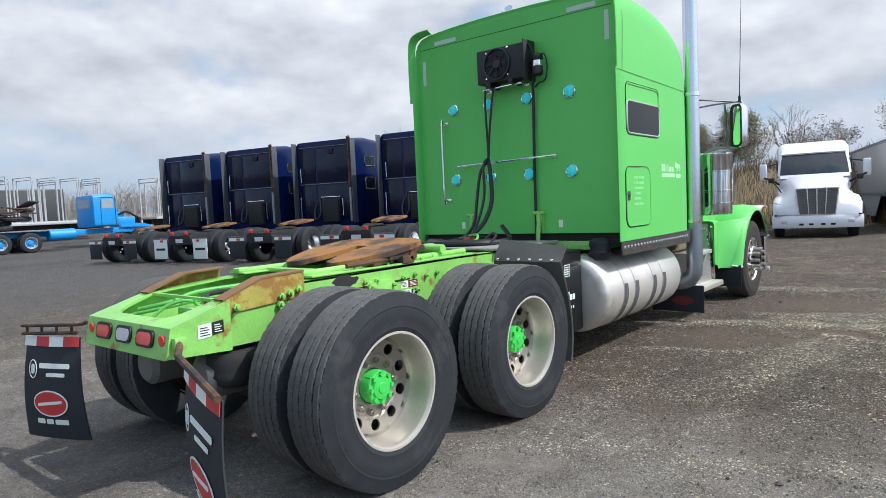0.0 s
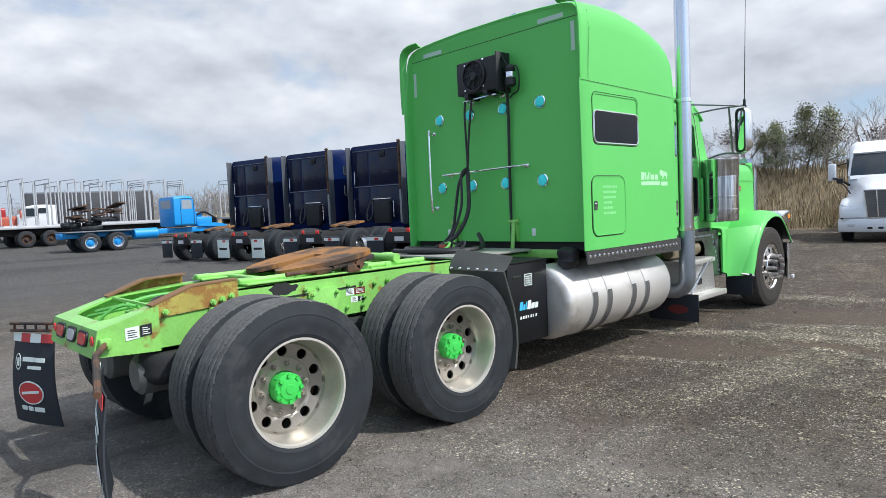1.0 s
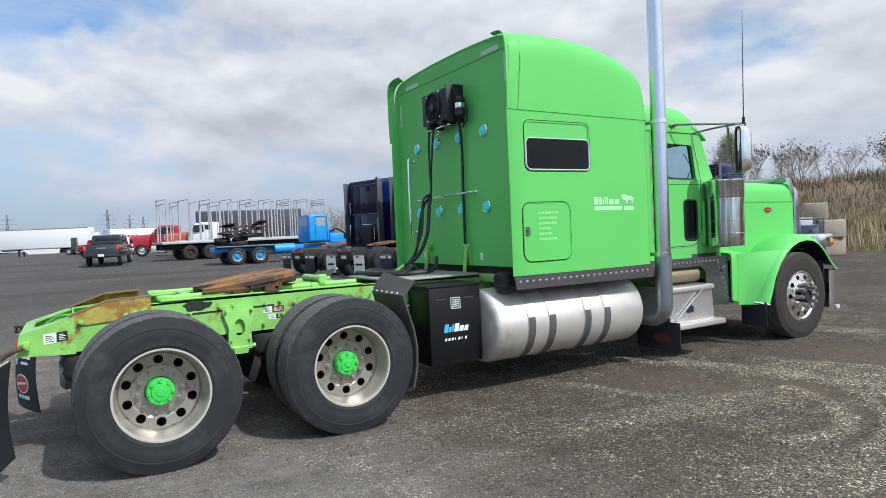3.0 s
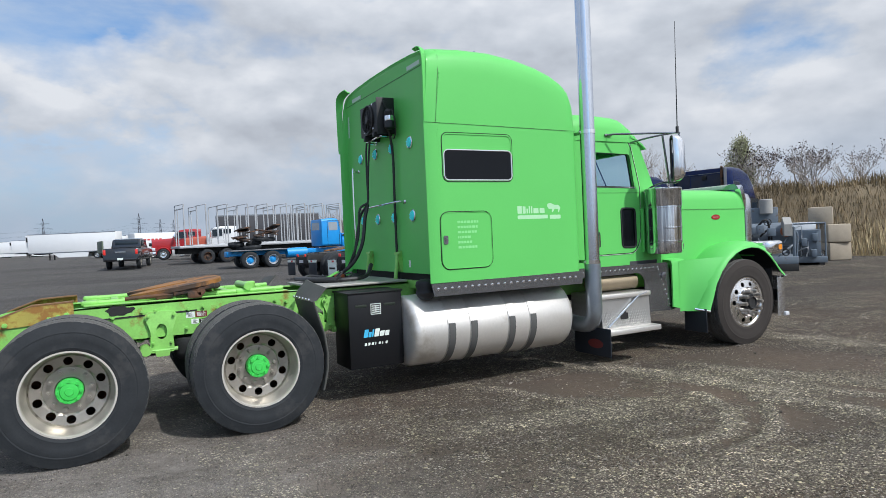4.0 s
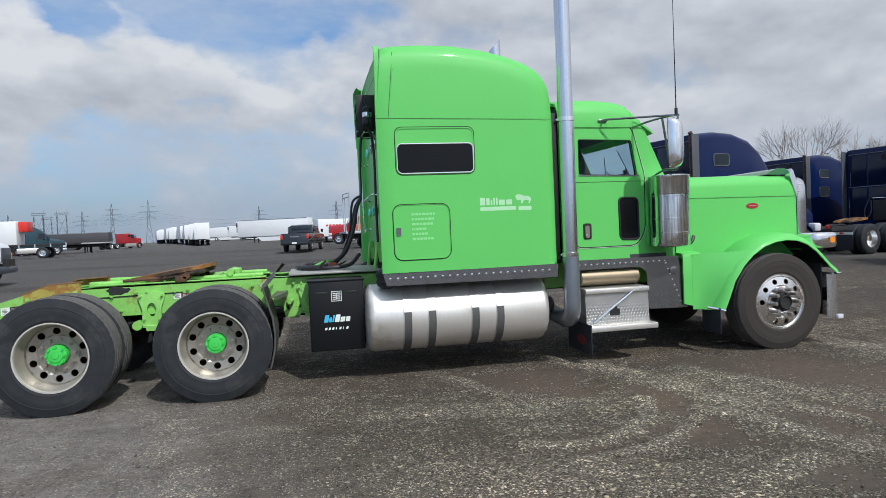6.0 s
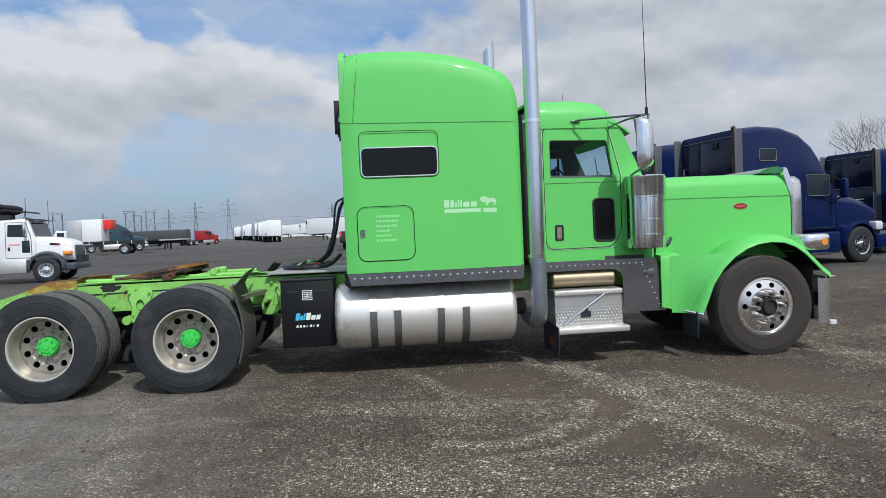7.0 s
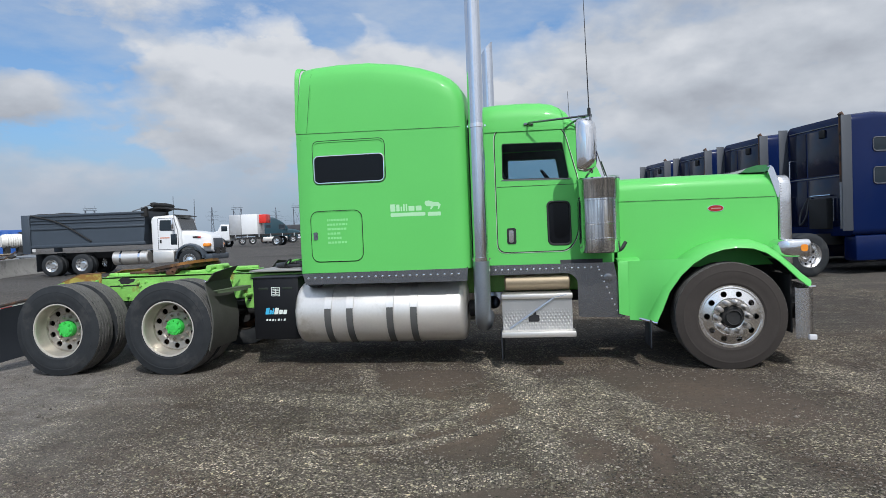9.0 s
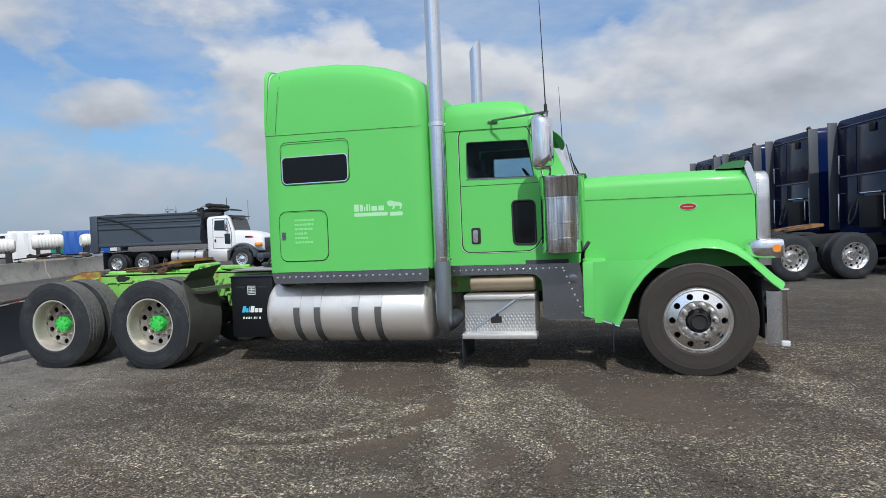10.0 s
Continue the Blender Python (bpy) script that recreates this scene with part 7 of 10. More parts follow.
def build_fenders():
    for s in (1, -1):
        bm = bmesh.new()
        path = [Vector((y, z)) for y, z in ARCH]
        n = len(path)
        loops = []
        for i, p in enumerate(path):
            d = (path[min(i + 1, n - 1)] - path[max(i - 1, 0)]).normalized()
            nrm = Vector((-d.y, d.x))
            t = i / (n - 1)
            crown = 0.075
            inb = 0.70
            prof = [(inb, 0.035), (0.86, crown), (1.02, crown + 0.006), (1.11, crown - 0.005), (1.165, crown - 0.03), (1.195, 0.022), (1.205, -0.004), (1.197, -0.010), (1.185, 0.006), (1.15, 0.05), (1.02, 0.065), (0.86, 0.055)]
            loops.append([(s * x, p.x + nrm.x * h, p.y + nrm.y * h) for x, h in prof])
        loft(bm, loops, cap0=True, cap1=True)
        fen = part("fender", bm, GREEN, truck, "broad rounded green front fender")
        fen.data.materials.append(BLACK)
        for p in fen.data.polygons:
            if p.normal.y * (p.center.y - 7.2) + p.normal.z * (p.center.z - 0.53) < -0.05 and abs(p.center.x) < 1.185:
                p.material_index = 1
        # skirt of the fender running back to the cab
        bm = bmesh.new()
        loops = []
        for y, w, zt, zb in ((6.14, 0.955, 1.075, 0.535), (6.20, 0.960, 1.077, 0.52), (6.27, 0.962, 1.078, 0.505), (6.36, 0.958, 1.080, 0.495)):
            loops.append([(s * 0.75, y, zt + 0.02), (s * (w - 0.05), y, zt + 0.008), (s * (w - 0.015), y, zt - 0.006), (s * w, y, zt - 0.04), (s * w, y, (zt + zb) / 2), (s * w, y, zb), (s * (w - 0.02), y, zb), (s * (w - 0.02), y, zt - 0.05), (s * 0.75, y, zt - 0.02)])
        loft(bm, loops, cap0=True)
        part("fender_skirt", bm, GREEN, fen)
        bm = bmesh.new()
        # flare that carries the skirt into the wheel arch
        loops = []
        for k in range(7):
            t = k / 6
            z = 0.47 + 0.60 * t
            ya = np.interp(z, [a[1] for a in ARCH[:8]], [a[0] for a in ARCH[:8]])
            row = []
            for j in range(9):
                q = j / 8
                row.append((s * (0.9635 + 0.2335 * (q * q * (1.6 - 0.6 * q))), 6.24 + (ya - 0.01 - 6.24) * q ** 0.8, z + 0.02 * t * q))
            loops.append(row)
        loft(bm, loops, closed=False)
        part("fender_flare", bm, GREEN, fen)
        bm = bmesh.new()
        tube(bm, smooth_path([(s * 1.10, 6.32, 0.505), (s * 1.17, 6.42, 0.482), (s * 1.195, 6.47, 0.468)], 4), 0.016, 8)
        part("fender_tip", bm, CHROME, fen)
        part("fender_end", boxes((s * 1.16, s * 1.21, 7.85, 7.92, 0.775, 0.80), bev=0.006), CHROME, fen)
        bm = boxes((s * 0.88, s * 1.20, 6.40, 6.412, 0.225, 0.50), bev=0.004)
        part("fender_flap", bm, FLAP, fen)
        bm = bmesh.new()
        loft(bm, [[(s * 0.52, y, z + 0.05), (s * 1.13, y, z + 0.04)] for y, z in ARCH[1:-1]], closed=False)
        part("arch_liner", bm, BLACK, fen)
        bm = bmesh.new()
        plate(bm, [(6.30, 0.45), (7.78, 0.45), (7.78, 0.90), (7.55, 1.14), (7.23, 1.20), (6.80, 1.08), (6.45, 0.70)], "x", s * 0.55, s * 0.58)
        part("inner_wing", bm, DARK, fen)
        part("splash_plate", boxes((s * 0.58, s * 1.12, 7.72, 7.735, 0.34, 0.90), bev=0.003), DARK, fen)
        # headlight pod
        bm = bmesh.new()
        loops = []
        for y, k in ((7.60, 0.5), (7.625, 0.78), (7.67, 0.95), (7.73, 1.0), (7.87, 1.0), (7.895, 0.95)):
            loops.append([(s * (1.00 + u * k), y, 1.155 + v * k) for u, v in rrect(-0.17, 0.17, -0.085, 0.085, 0.04, 4)])
        loft(bm, loops, cap0=True, cap1=True)
        hl = part("headlight_pod", bm, CHROME, truck, "chrome headlight pod on the fender")
        bm = bmesh.new()
        sheet(bm, rrect(-0.15, 0.15, -0.07, 0.07, 0.03, 4), [], lambda u, v, d: (s * 1.00 + u, 7.902 - d, 1.155 + v), 0.008)
        part("headlight_lens", bm, CLEAR, hl)
        bm = bmesh.new()
        sheet(bm, rrect(7.805, 7.868, 1.125, 1.19, 0.02), [], lambda u, v, d: (s * (1.174 - d), u, v), 0.01)
        part("side_marker", bm, AMBER, hl, "amber side lens")
        bm = boxes((s * 0.72, s * 0.95, 7.62, 7.74, 1.05, 1.12), bev=0.01)
        part("pod_bracket", bm, GREEN, hl)
    # bumper
    bm = bmesh.new()
    loops = []
    for x, y in ((-1.195, 7.77), (-1.19, 7.86), (-1.10, 7.93), (-0.7, 7.99), (0.0, 8.0), (0.7, 7.99), (1.10, 7.93), (1.19, 7.86), (1.195, 7.77)):
        o = 0.03 if abs(x) > 1.15 else 0.0
        loops.append([(x, y, 0.30), (x, y, 0.775), (x * 0.985, y - 0.03, 0.785), (x * 0.985, y - 0.03, 0.29)])
    loft(bm, loops, cap0=True, cap1=True)
    bp = part("bumper", bm, BUMPER, truck, "deep bright front bumper")
    for s in (1, -1):
        part("bumper_lamp", boxes((s * 1.17, s * 1.21, 7.85, 7.92, 0.285, 0.335), bev=0.008), CLEAR, bp)
    part("bumper_beam", boxes((-0.9, 0.9, 7.4, 7.96, 0.45, 0.6)), DARK, bp)


def chequer_material():
    m = mat("chequer_plate", (0.50, 0.49, 0.47), 0.38, 0.85, var=0.12, scale=5, fine=0.04, rvar=0.3)
    nt = m.node_tree
    co = node(nt, "ShaderNodeTexCoord").outputs["Object"]
    a = node(nt, "ShaderNodeMapping", {"Vector": co, "Rotation": (radians(45), 0, 0), "Scale": (1.0, 1.0, 0.55)}).outputs[0]
    v = node(nt, "ShaderNodeTexVoronoi", {"Vector": a, "Scale": 40.0, "Randomness": 0.0})
    h = ramp_node(nt, v.outputs["Distance"], [(0.20, 1.0), (0.42, 0.0)])
    bp = node(nt, "ShaderNodeBump", {"Strength": 0.9, "Distance": 0.004, "Height": h})
    nt.links.new(bp.outputs[0], nt.nodes["Principled BSDF"].inputs["Normal"])
    return m


def streaked_steel():
    """Polished sheet; upright streaks of mirrored surroundings are painted into its colour."""
    m = mat("polished_steel", (0.66, 0.66, 0.67), 0.13, 1.0, var=0.05, rvar=0.4)
    nt = m.node_tree
    b = nt.nodes["Principled BSDF"]
    co = node(nt, "ShaderNodeTexCoord").outputs["Object"]
    v = node(nt, "ShaderNodeMapping", {"Vector": co, "Scale": (1.0, 1.0, 0.04)}).outputs[0]
    n = node(nt, "ShaderNodeTexNoise", {"Vector": v, "Scale": 26.0, "Detail": 4.0, "Roughness": 0.65}).outputs[0]
    nt.links.new(ramp_node(nt, n, [(0.36, (0.36, 0.38, 0.42)), (0.50, (0.64, 0.66, 0.69)), (0.62, (0.93, 0.94, 0.95))]), b.inputs["Base Color"])
    bp = node(nt, "ShaderNodeBump", {"Strength": 0.14, "Distance": 0.004, "Height": n})
    nt.links.new(bp.outputs[0], b.inputs["Normal"])
    return m


CHEQUER = chequer_material()
AIRCLEAN = streaked_steel()
MIRROR = mat("mirror_glass", (0.85, 0.87, 0.87), 0.02, 1.0, var=0.0, fine=0.0)
BRIGHTALU = mat("bright_trim", (0.66, 0.67, 0.69), 0.22, 1.0, var=0.06, rvar=0.3)
BUMPER = mat("bumper_chrome", (0.78, 0.78, 0.80), 0.24, 1.0, var=0.08, bump=0.01, bscale=8)
build_sleeper()
build_stacks()
build_cab()
build_hood()
build_fenders()


# ---- other vehicles of the yard ----
NAVY = mat("navy_paint", (0.0035, 0.012, 0.062), 0.24, var=0.12, scale=2, fine=0.03, coat=0.08, spec=0.2)
NAVYBACK = mat("navy_rear_panel", (0.0028, 0.0065, 0.027), 0.16, var=0.3, scale=2, fine=0.06, spec=0.35, bump=0.10, bscale=3)
GREYFAIR = mat("dull_grey_fairing", (0.060, 0.068, 0.082), 0.5, var=0.15)
BLUE = mat("old_blue_paint", (0.010, 0.27, 0.66), 0.45, var=0.12, scale=3, fine=0.05, coat=0.1)
RED = mat("old_red_paint", (0.36, 0.018, 0.022), 0.35, var=0.1, coat=0.4)
ORANGE = mat("orange_red_paint", (0.42, 0.09, 0.05), 0.5, var=0.15)
CREAM = mat("off_white_panel", (0.74, 0.75, 0.75), 0.45, var=0.05, scale=1.0)
STAKE = mat("galvanised_steel", (0.46, 0.47, 0.48), 0.5, 0.4, var=0.15, scale=3)
GREYBOX = mat("dark_slatted_wall", (0.05, 0.05, 0.055), 0.6, var=0.2)
DUMPGREY = mat("slate_grey_paint", (0.046, 0.060, 0.078), 0.42, var=0.18, scale=2, coat=0.2, fine=0.06)
CONCRETE = mat("weathered_concrete", (0.33, 0.32, 0.295), 0.9, var=0.2, scale=3, fine=0.1, bump=0.3, bscale=40, spots=((0.22, 0.21, 0.20), 0.12, 1.2))
TAN = mat("tan_concrete", (0.40, 0.34, 0.26), 0.9, var=0.25, scale=2.5, fine=0.1, bump=0.4, bscale=20)
STEELGREY = mat("grey_machine_paint", (0.17, 0.19, 0.21), 0.5, var=0.2, scale=4, spots=((0.10, 0.06, 0.035), 0.1, 6))
TEALDARK = mat("dark_teal_paint", (0.018, 0.055, 0.075), 0.4, var=0.1)
PICKUP = mat("black_car_paint", (0.008, 0.008, 0.010), 0.2, var=0.1, coat=0.7)
WSGLASS = mat("dark_windscreen", (0.018, 0.026, 0.034), 0.08, var=0.1, spec=0.45)
PALEPANE = mat("dusty_pane", (0.30, 0.34, 0.37), 0.15, var=0.2, spec=0.5)
POLYWHITE = mat("white_plastic_tank", (0.70, 0.69, 0.65), 0.4, var=0.08)
BLUETANK = mat("blue_sheet", (0.02, 0.10, 0.38), 0.45, var=0.1)


def far_tyre(name, r, w, gap=0.0):
    """A plain tyre, or two side by side, about x; the outer side at x = 0."""
    bm = bmesh.new()
    k = 0.29 * r / 0.52
    one = [(k, 0.0), (r - 0.10, 0.012), (r - 0.03, -0.012), (r, -0.04), (r, -w + 0.04), (r - 0.03, -w + 0.012), (r - 0.10, -w - 0.01), (k, -w)]
    prof = one + ([(a, b - w - gap) for a, b in one] if gap else [])
    lathe(bm, prof, "x", seg=36)
    return to_mesh(name, bm, TYRE, 35)


def far_rim(name, mm, deep):
    bm = bmesh.new()
    a = -0.15 if deep else -0.015
    lathe(bm, [(0.30, -0.02), (0.30, 0.006), (0.285, 0.006), (0.275, a * 0.6), (0.25, a)], "x", seg=30)
    holed_ring(bm, 0.165, 0.25, a - 0.006, a, 0.028)
    lathe(bm, [(0.165, a - 0.006), (0.10, a), (0.09, a + (0.10 if deep else 0.06)), (0.001, a + (0.10 if deep else 0.07))], "x", seg=20)
    return to_mesh(name, bm, mm, 35)


MESH.update({"far_dual": far_tyre("dual_tyre", 0.515, 0.27, 0.05), "far_single": far_tyre("tyre", 0.515, 0.29), "far_rim_deep": far_rim("rim_deep", POLISHED, True),
             "far_rim": far_rim("rim", POLISHED, False), "blue_rim_deep": far_rim("rim_painted", STAKE, True), "rusty_rim_deep": far_rim("rusty_rim", RUSTDARK, True), "dirty_rim": far_rim("dirty_rim", RIM, False)})


def axle_wheels(parent, y, deep=True, half=1.2, r=0.515, rim=None, hub=None):
    for s in (1, -1):
        sc = Matrix.Scale(r / 0.515, 4)
        w = part("wheel", MESH[rim or ("far_rim_deep" if deep else "far_rim")], None, parent, "", pose(half * s, y, r, 0, 0, 0 if s > 0 else 180) @ sc)
        part("tyre", MESH["far_dual" if deep else "far_single"], None, w, "black tyre")
        if hub:
            bm = bmesh.new()
            lathe(bm, [(0.21, -0.148), (0.19, -0.125), (0.11, -0.11), (0.10, -0.05), (0.001, -0.04)], "x", seg=18)
            part("hub", bm, hub, w)


def shell_loop(y, w, z0, z1, r=0.14):
    return [(u, y, v) for u, v in rrect(-w, w, z0, z1, r, 4)]


def tractor(name, label, paint, roof, hood, group="", back=NAVYBACK, flaps=FLAP, tail=True, wall=True, lamp=CLEAR, fair=GREYFAIR):
    """A sleeper tractor facing +y, its origin on the ground between the drive axles.
    roof: (y, height) pairs of the sleeper and cab; hood: (y, half width, height) triples."""
    t = thing(name, label, "truck", group)
    for y in (-0.66, 0.66):
        axle_wheels(t, y)
    fy = hood[-1][0] - 0.95
    axle_wheels(t, fy, False)
    for s in (1, -1):
        part("frame_rail", boxes((s * 0.36, s * 0.44, -1.55, fy + 0.5, 0.70, 0.98), bev=0.01), DARK, t)
    part("engine_underside", boxes((-0.4, 0.4, fy - 1.5, fy + 0.6, 0.5, 1.1), bev=0.03), DARK, t)
    if tail:
        bm = boxes((-0.46, 0.46, -1.62, -1.45, 0.62, 0.92), bev=0.02)
        tl = part("tail_beam", bm, DARK, t, "dark tail beam with lamps")
        for s in (1, -1):
            part("tail_lamp", boxes((s * 0.30 - 0.06, s * 0.30 + 0.06, -1.635, -1.60, 0.92, 1.03), bev=0.01), REDLENS, tl)
            part("flap_bar", boxes((s * 0.48, s * 1.18, -1.62, -1.58, 0.80, 0.84)), STAINLESS, tl)
            part("mud_flap", boxes((s * 0.56, s * 1.16, -1.61, -1.598, 0.18, 0.80), bev=0.004), flaps, tl)
            part("reflective_strip", boxes((s * 0.56, s * 1.16, -1.618, -1.612, 0.70, 0.79)), DECAL, tl)
            part("reflector", boxes((s * 0.72, s * 0.86, -1.622, -1.618, 0.71, 0.78)), REDPAINT, tl)
            if flaps is not FLAP:
                part("print", boxes((s * 0.86 - 0.2, s * 0.86 + 0.2, -1.616, -1.611, 0.45, 0.52)), DARK, tl)
        part("plate", boxes((-0.15, 0.15, -1.632, -1.62, 0.68, 0.80)), CLEAR, tl)
        bm = bmesh.new()
        sheet(bm, rpoly([(0.05, -0.2), (0.12, -0.6), (0.3, -0.62), (0.45, -0.2), (0.42, 0.25), (0.2, 0.36), (-0.2, 0.36), (-0.42, 0.25), (-0.45, -0.2), (-0.3, -0.62), (-0.12, -0.6), (-0.05, -0.2)], 0.04, 2), [], lambda u, v, d: (u, v + 0.2, 1.20 + 0.12 * v - d), 0.05)
        part("coupling_plate", bm, RUSTPLATE if name != "white_truck" else DARK, t)
    # sleeper and cab in one skin
    bm = bmesh.new()
    y0, yb = roof[0][0], roof[-1][0]
    W = 1.20
    loops = [shell_loop(y0, W - 0.10, 1.0, roof[0][1] - 0.08, 0.1), shell_loop(y0 + 0.02, W - 0.02, 0.92, roof[0][1] - 0.01)]
    for i, (y, h) in enumerate(roof):
        k = max(0.0, (y - (yb - 1.3)) / 1.3)
        loops.append(shell_loop(y + 0.05 * (i == 0), W - 0.14 * k ** 1.5, 0.92, h, 0.18))
    ws_y = yb + 0.62
    hz = hood[0][2]
    loops.append(shell_loop(ws_y, W - 0.20, 0.92, hz + 0.03, 0.12))
    loft(bm, loops, cap0=True, cap1=True)
    body = part("cab", bm, paint, t, "")
    hr = roof[-1][1]
    # windscreen lies on the sloping front
    bm = bmesh.new()
    for s in (1, -1):
        a, b = Vector((s * 0.04, yb + 0.06, hr - 0.10)), Vector((s * (W - 0.30), yb + 0.05, hr - 0.12))
        c, d = Vector((s * (W - 0.28), ws_y - 0.03, hz + 0.10)), Vector((s * 0.04, ws_y + 0.0, hz + 0.10))
        n = (b - a).cross(d - a).normalized()
        n = n if n.y > 0 else -n
        v = [bm.verts.new(p + n * 0.03) for p in (a, b, c, d)]
        bm.faces.new(v)
    part("windscreen", bm, WSGLASS, body)
    for s in (1, -1):
        for (u0, u1, v0, v1), nm in (((y0 + 0.55, y0 + 1.12, 2.92, 3.22), "upper_window"), ((y0 + 0.55, y0 + 1.12, 2.15, 2.52), "side_window"), ((yb - 0.62, yb + 0.16, 1.95, 2.52), "door_window")):
            if nm == "upper_window" and roof[0][1] < 3.3:
                continue
            off = W + 0.004 if nm != "door_window" else W - 0.06
            bm = bmesh.new()
            sheet(bm, rrect(u0, u1, v0, v1, 0.06), [], lambda u, v, d: (s * (off + 0.012 - d), u, v), 0.05 if nm != "door_window" else 0.10)
            wn = part(nm, bm, WSGLASS, body)
            bm = bmesh.new()
            tube(bm, [(s * (off + 0.012), u, v) for u, v in rrect(u0 - 0.01, u1 + 0.01, v0 - 0.01, v1 + 0.01, 0.07)], 0.014, 5, closed=True)
            part("window_frame", bm, STAINLESS, wn)
        bm = bmesh.new()
        tube(bm, [(s * (W - 0.03), u, v) for u, v in rrect(yb - 0.75, yb + 0.28, 1.05, 2.62, 0.1)], 0.010, 4, closed=True)
        part("door_seal", bm, DARK, body)
        # side fairing behind the wall
        if wall:
            part("side_fairing", boxes((s * (W - 0.03), s * W, y0 - 0.24, y0 + 0.02, 1.05, roof[0][1] - 0.03), bev=0.012), fair, body, "dull grey upright side fairing")
        part("tank_skirt", boxes((s * 0.72, s * 1.17, y0 + 0.1, fy - 0.75, 0.32, 0.93), bev=0.06), paint if wall else ALU, t)
        part("step", boxes((s * 0.9, s * 1.22, yb - 0.6, yb + 0.1, 0.30, 0.36), bev=0.01), STAINLESS, t)
        bm = boxes((s * 1.42 - 0.10, s * 1.42 + 0.10, ws_y - 0.30, ws_y - 0.16, 1.85, 2.38), bev=0.04)
        mr = part("mirror", bm, paint if paint is not RED else CHROME, t)
        part("mirror_arm", tube(bmesh.new(), [(s * 1.02, ws_y - 0.25, 1.72), (s * 1.42, ws_y - 0.22, 1.95)], 0.022, 6), DARK, mr)
        part("mirror_arm", tube(bmesh.new(), [(s * 1.02, ws_y - 0.28, 2.5), (s * 1.42, ws_y - 0.22, 2.3)], 0.016, 6), DARK, mr)
    # hood
    bm = bmesh.new()
    loops = [shell_loop(y, w, 0.85, z, 0.22) for y, w, z in hood]
    yf, wf, zf = hood[-1]
    loops.append(shell_loop(yf + 0.03, wf - 0.06, 0.9, zf - 0.08, 0.2))
    loft(bm, loops, cap0=True, cap1=True)
    hd = part("hood", bm, paint, t)
    part("grille", boxes((-wf * 0.72, wf * 0.72, yf + 0.01, yf + 0.055, 0.82, zf - 0.14), bev=0.02), GREYFAIR, hd, "dark upright grille")
    bm = bmesh.new()
    for x in (-wf * 0.36, 0.0, wf * 0.36):
        box(bm, x - 0.018, x + 0.018, yf + 0.05, yf + 0.072, 0.82, zf - 0.14)
    sheet(bm, rrect(-wf * 0.75, wf * 0.75, 0.80, zf - 0.11, 0.06), [rrect(-wf * 0.71, wf * 0.71, 0.84, zf - 0.15, 0.05)], lambda u, v, d: (u, yf + 0.075 - d, v), 0.06)
    part("grille_frame", bm, CHROME, hd)
    for s in (1, -1):
        # fender over the front wheel
        bm = bmesh.new()
        loops = []
        for k in range(11):
            a = radians(180 - 18 * k)
            ry, rz = 0.66, 0.66
            y, z = fy + ry * math.cos(a), 0.53 + rz * math.sin(a)
            yi, zi = fy + 0.58 * math.cos(a), 0.53 + 0.58 * math.sin(a)
            loops.append([(s * wf * 0.8, y, z), (s * 1.08, y, z), (s * 1.19, y * 0.5 + yi * 0.5, z * 0.5 + zi * 0.5), (s * 1.19, yi, zi), (s * wf * 0.8, yi, zi)])
        loft(bm, loops, cap0=True, cap1=True)
        fn = part("fender", bm, paint, t)
        bm = boxes((s * 0.80, s * 1.12, yf - 0.28, yf + 0.015, 0.90, 1.16), bev=0.06)
        part("headlight", bm, CHROME if lamp is AMBER else CLEAR, fn, "headlight")
    part("bumper", boxes((-1.20, 1.20, yf - 0.35, yf + 0.12, 0.38, 0.80), bev=0.06), paint if paint in (WHITE, NAVY) else CHROME, t)
    for s in (1, -1):
        part("fog_lamp", boxes((s * 0.88 - 0.09, s * 0.88 + 0.09, yf + 0.11, yf + 0.13, 0.56, 0.68), bev=0.02), GREYFAIR, t)
    if wall:
        # the rear wall: panels, ribs, cabinets, lines, exhaust
        h = roof[0][1]
        wl = None
        for x0, x1, z0, z1 in ((-1.05, -0.40, 2.42, h - 0.25), (-0.34, 1.0, 2.42, h - 0.25), (-1.05, -0.40, 1.15, 2.34), (-0.34, 1.0, 1.15, 2.34)):
            pnl = part("rear_wall_panel", boxes((x0, x1, y0 - 0.014, y0 + 0.02, z0, z1), bev=0.01), back, body)
            wl = wl or pnl
        for z in (2.37, h - 0.2):
            part("rear_wall_rib", boxes((-1.05, 1.02, y0 - 0.03, y0, z, z + 0.02)), STEELGREY, wl)
        part("vent", boxes((0.15, 0.35, y0 - 0.06, y0, h - 0.45, h - 0.25), bev=0.02), DARK, wl)
        part("locker", boxes((-0.1, 0.55, y0 - 0.18, y0, 1.10, 1.85), bev=0.02), DARK, wl)
        for a, b in (((-0.15, 1.93), (0.6, 1.93)), ((-1.0, 1.25), (-1.0, 1.95)), ((0.70, 1.3), (0.70, 1.85)), ((-0.95, 2.45), (-0.95, 2.9))):
            part("grab_bar", tube(bmesh.new(), [(a[0], y0, a[1]), (a[0], y0 - 0.10, a[1]), (b[0], y0 - 0.10, b[1]), (b[0], y0, b[1])], 0.016, 6), CHROME, wl)
        bm = bmesh.new()
        tube(bm, smooth_path([(-0.3, y0 - 0.05, 1.9), (-0.38, y0 - 0.2, 1.5), (-0.28, y0 - 0.3, 1.2), (-0.12, y0 - 0.25, 1.4), (-0.2, y0 - 0.1, 1.85)], 5), 0.022, 6)
        part("air_line", bm, HOSE, wl)
        bm = bmesh.new()
